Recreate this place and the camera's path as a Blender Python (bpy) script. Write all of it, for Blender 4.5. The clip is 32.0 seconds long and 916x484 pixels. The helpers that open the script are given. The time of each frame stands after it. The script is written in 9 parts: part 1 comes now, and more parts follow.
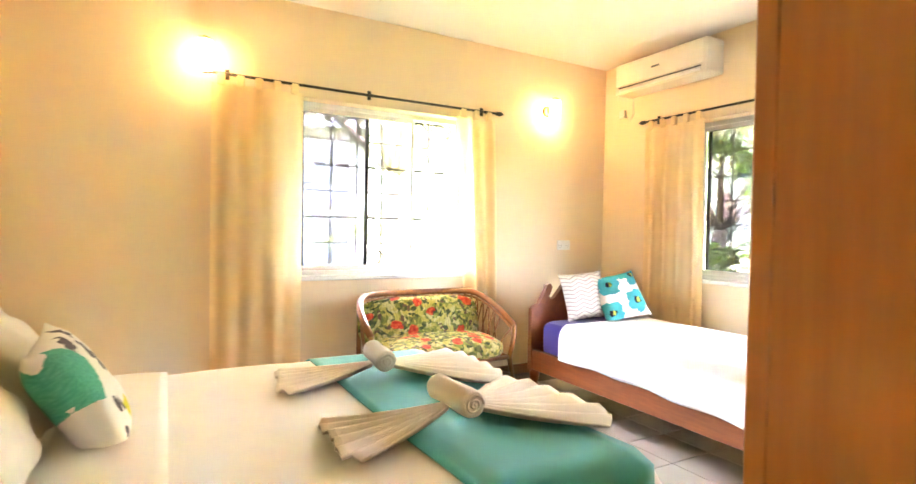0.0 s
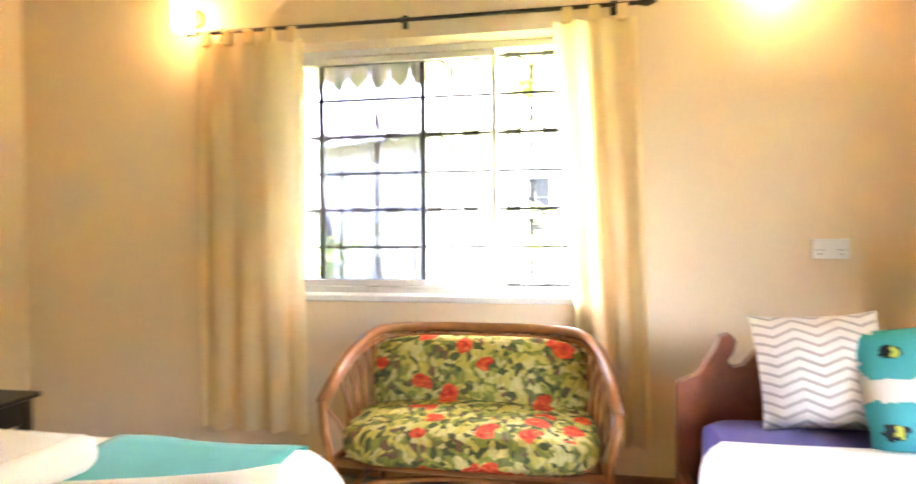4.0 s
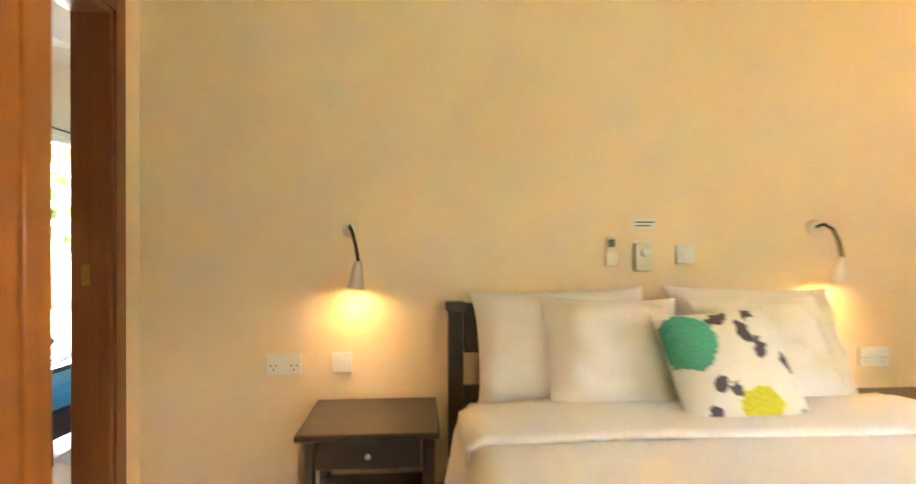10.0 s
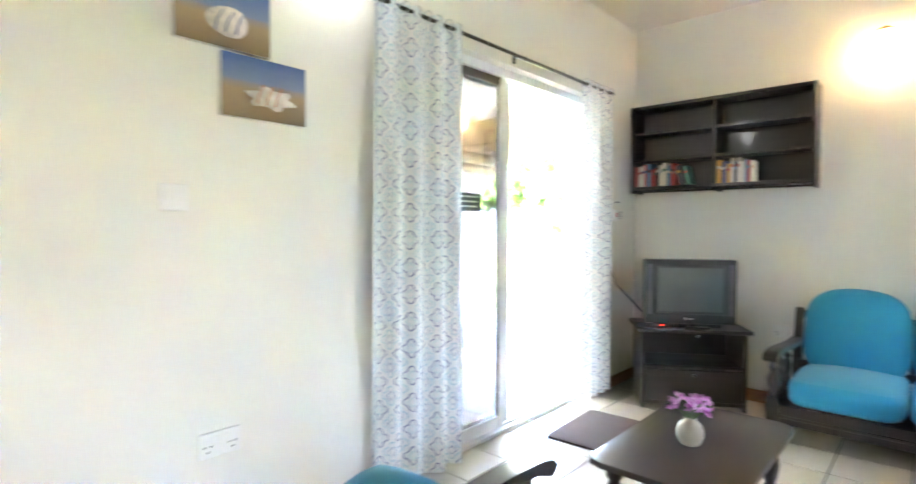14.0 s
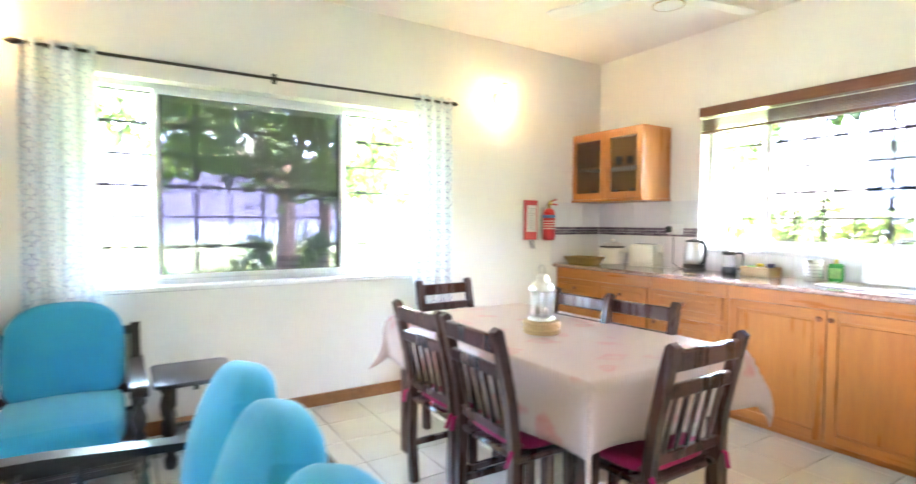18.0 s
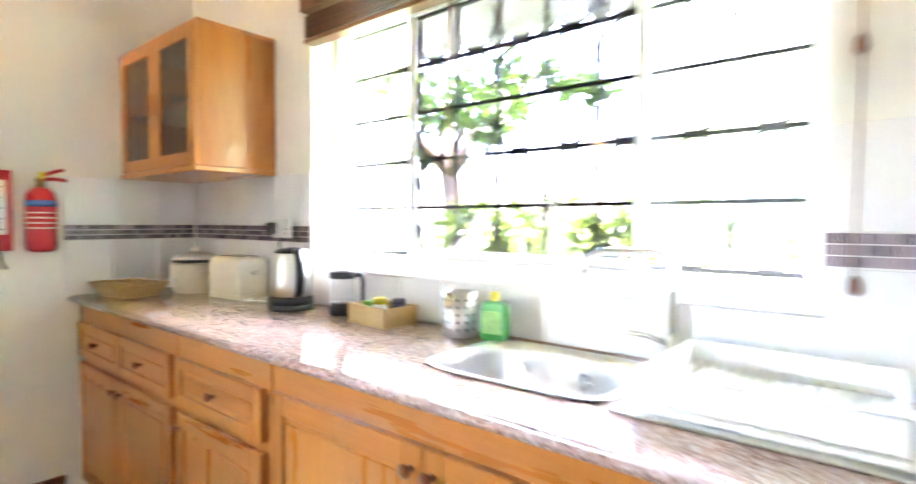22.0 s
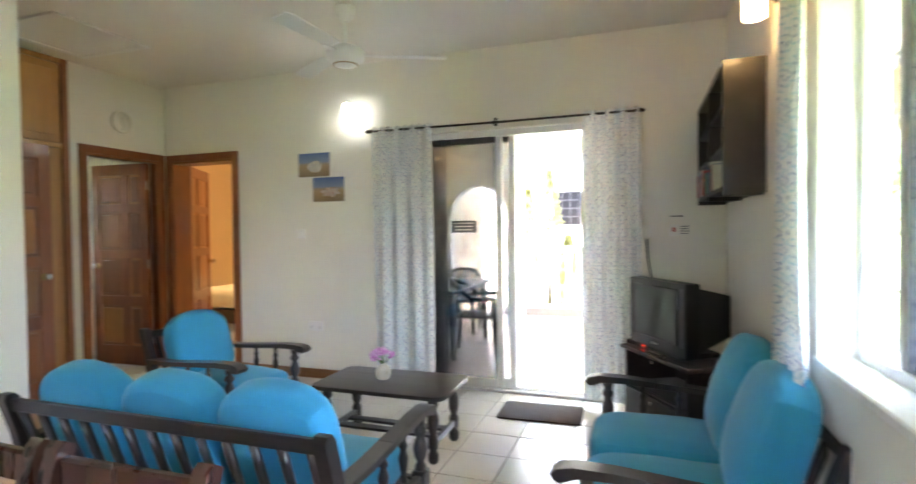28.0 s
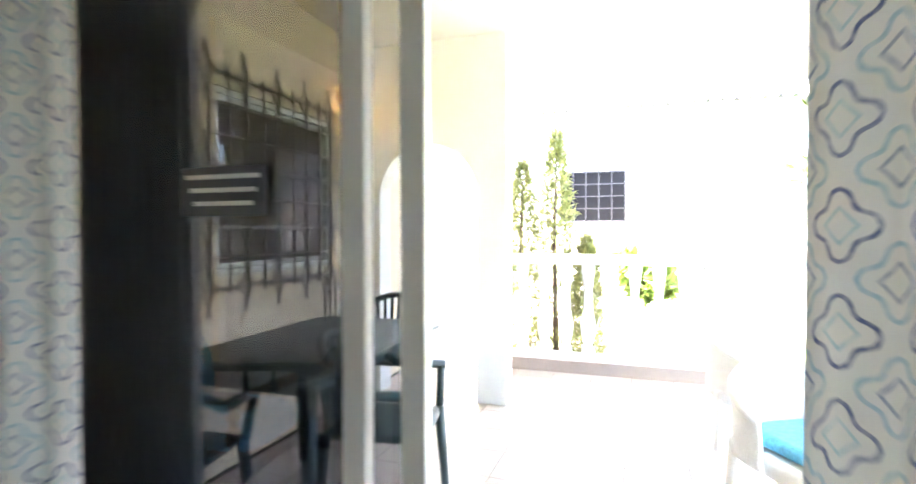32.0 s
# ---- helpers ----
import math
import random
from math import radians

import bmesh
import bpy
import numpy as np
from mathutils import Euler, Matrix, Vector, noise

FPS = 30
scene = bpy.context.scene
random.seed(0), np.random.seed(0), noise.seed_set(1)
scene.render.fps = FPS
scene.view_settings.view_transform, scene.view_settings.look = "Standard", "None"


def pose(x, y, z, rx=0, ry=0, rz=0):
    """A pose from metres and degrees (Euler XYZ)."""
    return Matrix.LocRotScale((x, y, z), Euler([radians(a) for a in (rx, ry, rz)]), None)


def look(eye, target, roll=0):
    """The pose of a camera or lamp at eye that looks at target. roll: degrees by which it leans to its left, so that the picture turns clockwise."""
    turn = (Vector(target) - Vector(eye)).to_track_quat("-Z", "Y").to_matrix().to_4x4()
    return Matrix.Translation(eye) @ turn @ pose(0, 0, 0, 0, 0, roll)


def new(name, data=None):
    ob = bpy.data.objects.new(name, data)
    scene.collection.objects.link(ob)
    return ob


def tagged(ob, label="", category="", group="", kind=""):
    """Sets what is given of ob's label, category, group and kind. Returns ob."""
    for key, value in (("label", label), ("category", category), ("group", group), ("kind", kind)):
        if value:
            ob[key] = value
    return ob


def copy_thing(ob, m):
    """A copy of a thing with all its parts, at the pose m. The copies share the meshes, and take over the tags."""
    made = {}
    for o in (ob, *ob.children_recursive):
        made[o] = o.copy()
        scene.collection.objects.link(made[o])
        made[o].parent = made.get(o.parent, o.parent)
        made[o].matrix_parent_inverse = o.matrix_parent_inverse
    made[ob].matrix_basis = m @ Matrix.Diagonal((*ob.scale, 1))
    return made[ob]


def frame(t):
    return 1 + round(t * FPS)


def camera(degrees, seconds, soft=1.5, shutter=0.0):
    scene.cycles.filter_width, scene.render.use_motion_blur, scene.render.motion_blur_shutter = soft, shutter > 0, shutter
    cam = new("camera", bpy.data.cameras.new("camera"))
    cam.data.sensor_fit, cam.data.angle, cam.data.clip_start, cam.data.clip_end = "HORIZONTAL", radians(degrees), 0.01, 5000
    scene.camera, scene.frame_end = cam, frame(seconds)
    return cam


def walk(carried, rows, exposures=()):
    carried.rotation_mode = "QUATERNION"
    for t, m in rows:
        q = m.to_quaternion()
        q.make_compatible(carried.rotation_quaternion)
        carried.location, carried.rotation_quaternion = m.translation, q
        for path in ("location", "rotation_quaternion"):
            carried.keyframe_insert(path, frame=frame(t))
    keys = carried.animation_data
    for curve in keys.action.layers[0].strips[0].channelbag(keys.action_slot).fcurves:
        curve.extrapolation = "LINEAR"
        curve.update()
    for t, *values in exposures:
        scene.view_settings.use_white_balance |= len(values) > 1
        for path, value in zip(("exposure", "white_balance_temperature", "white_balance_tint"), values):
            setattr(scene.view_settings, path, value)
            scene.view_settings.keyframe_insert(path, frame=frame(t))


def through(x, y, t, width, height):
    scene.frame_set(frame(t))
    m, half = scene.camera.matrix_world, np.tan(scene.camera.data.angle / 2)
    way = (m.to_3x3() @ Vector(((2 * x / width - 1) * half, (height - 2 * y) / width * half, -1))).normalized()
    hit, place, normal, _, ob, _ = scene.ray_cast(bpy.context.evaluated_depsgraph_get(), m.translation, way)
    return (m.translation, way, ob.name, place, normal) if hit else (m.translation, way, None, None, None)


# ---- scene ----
cam = camera(81.4, 32.0, 1.5, 0.5)
PATH = [
    (0, (0.814, -0.111, 1.239), (1.792, 1.633, 1.194), 1.1),
    (0.5, (0.988, 0.064, 1.217), (2.035, 1.767, 1.172), 0.9),
    (1, (1.353, 0.322, 1.207), (2.464, 1.985, 1.164), 0.9),
    (1.5, (1.758, 0.539, 1.207), (2.917, 2.168, 1.164), 0.9),
    (2, (2.104, 0.759, 1.208), (3.277, 2.377, 1.164), 0.8),
    (2.5, (2.363, 0.884, 1.218), (3.494, 2.533, 1.171), 0.6),
    (3, (2.557, 1.041, 1.208), (3.394, 2.857, 1.16), 0.4),
    (3.5, (2.727, 1.158, 1.18), (3.013, 3.137, 1.149), -0.4),
    (4, (2.799, 1.137, 1.193), (2.486, 3.112, 1.162), -0.3),
    (4.5, (2.989, 1.032, 1.2), (2.205, 2.872, 1.168), -0.8),
    (6.5, (3.876, 1.056, 1.201), (1.982, 1.698, 1.21), -0.6),
    (7, (3.978, 1.094, 1.2), (2.034, 1.563, 1.199), -0.5),
    (7.5, (4.023, 1.122, 1.17), (2.071, 1.557, 1.173), -0.5),
    (8, (4.018, 1.139, 1.162), (2.059, 1.539, 1.153), -0.4),
    (8.5, (3.851, 1.085, 1.136), (1.888, 1.466, 1.126), -0.3),
    (9, (3.352, 1.034, 1.144), (1.383, 1.38, 1.111), -0.1),
    (9.5, (2.875, 0.948, 1.158), (0.895, 1.223, 1.123), 0.0),
    (10, (2.34, 0.879, 1.134), (0.344, 1.017, 1.134), -0.1),
    (10.5, (1.791, 0.8, 1.155), (-0.208, 0.771, 1.137), -0.4),
    (11, (1.306, 0.673, 1.151), (-0.657, 0.293, 1.138), -0.4),
    (11.5, (1.235, 0.634, 1.05), (-0.621, -0.111, 1.02), -1.9),
    (12, (0.979, 0.254, 1.086), (-0.554, -1.03, 1.069), -2.0),
    (12.5, (0.708, -0.057, 1.129), (-0.598, -1.572, 1.112), -0.6),
    (13, (0.47, -0.424, 1.172), (-0.808, -1.962, 1.132), -0.2),
    (13.5, (0.3, -0.608, 1.189), (-1.007, -2.121, 1.147), 0.0),
    (14, (0.097, -0.653, 1.212), (-1.387, -1.992, 1.156), 0.2),
    (14.5, (0.043, -0.678, 1.221), (-1.711, -1.636, 1.165), -0.3),
    (16.5, (-0.21, -0.782, 1.187), (-2.191, -0.507, 1.156), 0.0),
    (17, (-0.256, -0.626, 1.218), (-2.172, -0.054, 1.17), -0.0),
    (17.5, (-0.326, -0.439, 1.246), (-2.159, 0.358, 1.186), 0.1),
    (18, (-0.454, -0.223, 1.276), (-2.143, 0.845, 1.201), 0.3),
    (18.5, (-0.538, 0.146, 1.245), (-2.08, 1.418, 1.181), 0.7),
    (19, (-0.602, 0.461, 1.267), (-1.936, 1.95, 1.199), 0.7),
    (19.5, (-0.679, 0.711, 1.3), (-1.78, 2.379, 1.222), 0.5),
    (20, (-0.718, 0.999, 1.31), (-1.511, 2.834, 1.231), 0.3),
    (20.5, (-0.769, 1.317, 1.281), (-1.368, 3.224, 1.212), 0.6),
    (21, (-0.903, 1.662, 1.265), (-1.481, 3.576, 1.207), 0.6),
    (21.5, (-1.007, 2.021, 1.236), (-1.746, 3.879, 1.186), 0.2),
    (22, (-1.113, 2.306, 1.255), (-2.379, 3.852, 1.18), 0.2),
    (22.5, (-1.434, 2.605, 1.236), (-3.098, 3.713, 1.179), -0.1),
    (23, (-1.675, 2.668, 1.24), (-3.58, 3.274, 1.179), -0.3),
    (23.5, (-1.91, 2.661, 1.231), (-3.905, 2.782, 1.18), -0.7),
    (24, (-2.177, 2.658, 1.238), (-4.142, 2.286, 1.191), -1.0),
    (24.5, (-2.428, 2.633, 1.247), (-4.244, 1.796, 1.202), -0.9),
    (25, (-2.696, 2.526, 1.245), (-4.288, 1.315, 1.204), -0.4),
    (25.5, (-2.924, 2.405, 1.244), (-4.148, 0.824, 1.205), -0.8),
    (26, (-3.073, 2.196, 1.238), (-3.893, 0.372, 1.206), -0.7),
    (26.5, (-3.243, 2.034, 1.247), (-3.566, 0.06, 1.211), -1.3),
    (27.5, (-3.52, 1.74, 1.293), (-3.22, -0.237, 1.254), -0.9),
    (28.5, (-3.444, 1.431, 1.34), (-2.532, -0.349, 1.297), -0.6),
    (29, (-3.4, 1.037, 1.315), (-2.437, -0.715, 1.28), -0.5),
    (29.5, (-3.259, 0.648, 1.281), (-2.26, -1.085, 1.25), -0.4),
    (30, (-3.148, 0.194, 1.22), (-2.159, -1.544, 1.205), -0.3),
    (30.5, (-3.039, -0.269, 1.233), (-2.093, -2.031, 1.208), -0.4),
    (31, (-3.008, -0.723, 1.25), (-2.164, -2.536, 1.215), -0.2),
    (31.5, (-2.936, -1.18, 1.272), (-2.179, -3.031, 1.235), 0.2),
    (32, (-2.895, -1.702, 1.27), (-2.235, -3.589, 1.227), -0.1),
]
EXPOSURES = [
    (0, 8.15, 7450, 21), (2, 7.5, 7650, 22), (3, 7.3, 7650, 22), (4, 7.65, 7700, 22), (6.5, 7.5, 7750, 24), (8, 7.25, 7700, 25), (9, 7.25, 7700, 25), (10, 7.8, 7500, 23), (11.5, 7.9, 7300, 22), (12, 7.95, 6900, 20),
    (13, 8.15, 6400, 17), (14.5, 7.95, 6550, 17), (16.5, 8.2, 6550, 17), (18, 8.15, 6500, 16), (20, 8.3, 6500, 16), (21, 8.3, 6550, 16), (22, 8.0, 6700, 16), (24, 7.75, 6900, 17), (25, 7.4, 6950, 18),
    (26.5, 6.8, 6850, 17), (29, 7.15, 7000, 18), (31, 7.35, 6750, 16), (32, 6.3, 6700, 15)]
walk(cam, [(t, look(eye, target, roll)) for t, eye, target, roll in PATH], EXPOSURES)
SKY, SUN = 0.15, 2.5
LAMP_WARM, LAMP_COOL, LAMP_READ, LAMP_ROOM = 0.28, 0.13, 2.2, 3.2
GLASS_TINT = (0.125, 0.12, 0.15)


# World, x towards the single bed's window, y towards the kitchen window, z up.
scene.render.film_transparent = False
world = bpy.data.worlds.new("world")
scene.world = world
world.use_nodes = True
wt = world.node_tree
sky = wt.nodes.new("ShaderNodeTexSky")
sky.sky_type = "NISHITA"
sky.sun_disc = False
sky.sun_elevation = radians(65)
sky.sun_rotation = radians(45)
sky.dust_density = 3.0
sky.air_density = 1.0
wt.links.new(sky.outputs["Color"], wt.nodes["Background"].inputs["Color"])
wt.nodes["Background"].inputs["Strength"].default_value = SKY
sun_data = bpy.data.lights.new("sun", "SUN")
sun_data.energy, sun_data.angle, sun_data.color = SUN, radians(12), (1.0, 0.95, 0.88)
sun = new("sun", sun_data)
sun.matrix_world = look((4, 4, 12), (0, 0, 0))


# ---- small tools ----
def bx(x0, x1, y0, y1, z0, z1, b=0.0, seg=1, bm=None, m=None):
    """A box, bevelled by b."""
    bm = bm or bmesh.new()
    mm = Matrix.Translation(((x0 + x1) / 2, (y0 + y1) / 2, (z0 + z1) / 2)) @ Matrix.Diagonal((abs(x1 - x0), abs(y1 - y0), abs(z1 - z0), 1))
    if m is not None:
        mm = m @ mm
    vs = bmesh.ops.create_cube(bm, size=1.0, matrix=mm)["verts"]
    if b > 0:
        es = {e for v in vs for e in v.link_edges}
        bmesh.ops.bevel(bm, geom=list(es), offset=b, segments=seg, profile=0.6, affect="EDGES", clamp_overlap=True)
    return bm


def lathe(profile, seg=14, bm=None, m=None):
    """A turned body from (radius, height) pairs."""
    bm = bm or bmesh.new()
    m = m or Matrix()
    rings = []
    for r, z in profile:
        rings.append([bm.verts.new(m @ Vector((r * math.cos(2 * math.pi * k / seg), r * math.sin(2 * math.pi * k / seg), z))) for k in range(seg)])
    for a, b in zip(rings, rings[1:]):
        for k in range(seg):
            bm.faces.new((a[k], a[(k + 1) % seg], b[(k + 1) % seg], b[k]))
    bm.faces.new(rings[0][::-1])
    bm.faces.new(rings[-1])
    return bm


def tube(pts, r, seg=8, bm=None, closed=False):
    """A round rod along points; r may be a list."""
    bm = bm or bmesh.new()
    pts = [Vector(p) for p in pts]
    n = len(pts)
    rs = r if isinstance(r, (list, tuple)) else [r] * n
    side = None
    rings = []
    for i, p in enumerate(pts):
        a = pts[(i - 1) % n] if closed or i > 0 else p
        c = pts[(i + 1) % n] if closed or i < n - 1 else p
        d = (c - a).normalized()
        if side is None:
            side = d.orthogonal().normalized()
        side = (side - d * side.dot(d)).normalized()
        up = d.cross(side)
        rings.append([bm.verts.new(p + rs[i] * (math.cos(2 * math.pi * k / seg) * side + math.sin(2 * math.pi * k / seg) * up)) for k in range(seg)])
    last = list(zip(rings, rings[1:])) + ([(rings[-1], rings[0])] if closed else [])
    for a, b in last:
        for k in range(seg):
            bm.faces.new((a[k], a[(k + 1) % seg], b[(k + 1) % seg], b[k]))
    if not closed:
        bm.faces.new(rings[0][::-1])
        bm.faces.new(rings[-1])
    return bm


def arc(c, r, a0, a1, n, ax="xz", sq=1.0):
    """Points on an arc, degrees."""
    out = []
    for i in range(n + 1):
        a = radians(a0 + (a1 - a0) * i / n)
        u, v = r * math.cos(a), r * sq * math.sin(a)
        out.append({"xz": (c[0] + u, c[1], c[2] + v), "xy": (c[0] + u, c[1] + v, c[2]), "yz": (c[0], c[1] + u, c[2] + v)}[ax])
    return out


def slab(poly, z0, z1, b=0.0, m=None, bm=None):
    """A plate from an outline in x, y."""
    bm = bm or bmesh.new()
    m = m or Matrix()
    lo = [bm.verts.new(m @ Vector((x, y, z0))) for x, y in poly]
    hi = [bm.verts.new(m @ Vector((x, y, z1))) for x, y in poly]
    n = len(poly)
    fs = [bm.faces.new(lo[::-1]), bm.faces.new(hi)]
    for k in range(n):
        fs.append(bm.faces.new((lo[k], lo[(k + 1) % n], hi[(k + 1) % n], hi[k])))
    if b > 0:
        es = {e for v in lo + hi for e in v.link_edges}
        bmesh.ops.bevel(bm, geom=[e for e in es if abs(e.verts[0].co.z - e.verts[1].co.z) < 1e-6 or m != Matrix()], offset=b, segments=2, profile=0.6, affect="EDGES", clamp_overlap=True)
    bmesh.ops.recalc_face_normals(bm, faces=bm.faces)
    return bm


def softbox(w, d, h, n=4.0, cuts=7, crown=0.0, bm=None, m=None, lump=0.0, seed=0):
    """A padded block with rounded sides; crown lifts its middle."""
    bm2 = bmesh.new()
    bmesh.ops.create_cube(bm2, size=2.0)
    bmesh.ops.subdivide_edges(bm2, edges=bm2.edges[:], cuts=cuts, use_grid_fill=True)
    for v in bm2.verts:
        p = v.co
        k = (abs(p.x) ** n + abs(p.y) ** n + abs(p.z) ** n) ** (1 / n)
        q = p / k
        z = q.z * h / 2 + crown * max(0.0, q.z) * (1 - q.x**2) * (1 - q.y**2)
        if lump:
            z += lump * noise.noise(Vector((q.x * 2 + seed, q.y * 2, q.z)))
        v.co = Vector((q.x * w / 2, q.y * d / 2, z))
    if m is not None:
        bm2.transform(m)
    if bm is None:
        return bm2
    me = bpy.data.meshes.new("tmp")
    bm2.to_mesh(me)
    bm.from_mesh(me)
    bpy.data.meshes.remove(me)
    return bm


def pillow_mesh(w, h, t, flange=0.0, n=18, seed=0.0, wrinkle=0.006):
    """A pillow lying in x, y, filled to thickness t, with pinched corners and a uv map."""
    bm = bmesh.new()
    uv = bm.loops.layers.uv.new("uv")
    for s in (1, -1):
        g = []
        for i in range(n + 1):
            row = []
            for j in range(n + 1):
                u, v = 2 * i / n - 1, 2 * j / n - 1
                ru, rv = min(1.0, abs(u) / (1 - flange)), min(1.0, abs(v) / (1 - flange))
                f = max(0.0, (1 - ru**3.5) * (1 - rv**3.5)) ** 0.55
                pin = 1 - 0.07 * (v * v) * (1 - abs(u) ** 3)
                pin2 = 1 - 0.07 * (u * u) * (1 - abs(v) ** 3)
                z = s * t / 2 * f + s * 0.003 + wrinkle * noise.noise(Vector((u * 3 + seed, v * 3, s * 2.0))) * (0.3 + f)
                row.append(bm.verts.new((u * w / 2 * pin2, v * h / 2 * pin, z)))
            g.append(row)
        for i in range(n):
            for j in range(n):
                q = (g[i][j], g[i + 1][j], g[i + 1][j + 1], g[i][j + 1])
                f = bm.faces.new(q if s > 0 else q[::-1])
                for lp in f.loops:
                    lp[uv].uv = (lp.vert.co.x / w + 0.5, lp.vert.co.y / h + 0.5)
        edge = [g[i][0] for i in range(n + 1)] + [g[n][j] for j in range(1, n + 1)] + [g[i][n] for i in range(n - 1, -1, -1)] + [g[0][j] for j in range(n - 1, 0, -1)]
        if s > 0:
            top = edge
        else:
            for k in range(len(edge)):
                a, b = top[k], top[(k + 1) % len(edge)]
                c, d = edge[(k + 1) % len(edge)], edge[k]
                f = bm.faces.new((a, d, c, b))
                for lp in f.loops:
                    lp[uv].uv = (lp.vert.co.x / w + 0.5, lp.vert.co.y / h + 0.5)
    return bm


def surface(fn, nu, nv, uvfn=None):
    """A sheet from fn(u, v), with a uv map."""
    bm = bmesh.new()
    uv = bm.loops.layers.uv.new("uv")
    g = [[bm.verts.new(fn(i / nu, j / nv)) for j in range(nv + 1)] for i in range(nu + 1)]
    for i in range(nu):
        for j in range(nv):
            f = bm.faces.new((g[i][j], g[i + 1][j], g[i + 1][j + 1], g[i][j + 1]))
            for lp, (a, b) in zip(f.loops, ((i, j), (i + 1, j), (i + 1, j + 1), (i, j + 1))):
                lp[uv].uv = uvfn(a / nu, b / nv) if uvfn else (a / nu, b / nv)
    return bm


def finish(bm, name, smooth=True):
    me = bpy.data.meshes.new(name)
    if smooth:
        for f in bm.faces:
            f.smooth = True
        for e in bm.edges:
            if len(e.link_faces) == 2 and e.calc_face_angle(0.0) > 0.65:
                e.smooth = False
    bm.to_mesh(me)
    bm.free()
    return me


def part(name, bm, material, parent=None, label="", thick=0.0, smooth=True, at=None):
    """One mesh object under a thing or a part."""
    me = finish(bm, name, smooth) if not isinstance(bm, bpy.types.Mesh) else bm
    if material is not None and not me.materials:
        me.materials.append(material)
    ob = new(name, me)
    if parent is not None:
        ob.parent = parent
    if at is not None:
        ob.matrix_basis = at
    if label:
        ob["label"] = label
    if thick:
        so = ob.modifiers.new("thickness", "SOLIDIFY")
        so.thickness = thick
        so.offset = 0.0
    return ob


def thing(name, label, category, m=None, group="", kind=""):
    """The Empty of a thing with parts."""
    ob = new(name)
    ob.empty_display_size = 0.1
    if m is not None:
        ob.matrix_basis = m
    return tagged(ob, label, category, group, kind)


def single(name, bm, material, label, category, m=None, group="", kind="", thick=0.0):
    """A thing that is one mesh."""
    return tagged(part(name, bm, material, None, "", thick, at=m), label, category, group, kind)


def fixed(name, bm, material, label="", parent=None, smooth=False, thick=0.0):
    """A piece of the setting."""
    ob = part(name, bm, material, parent, "", thick, smooth)
    return tagged(ob, label or name.replace("_", " "), "", "", "structure") if parent is None else ob


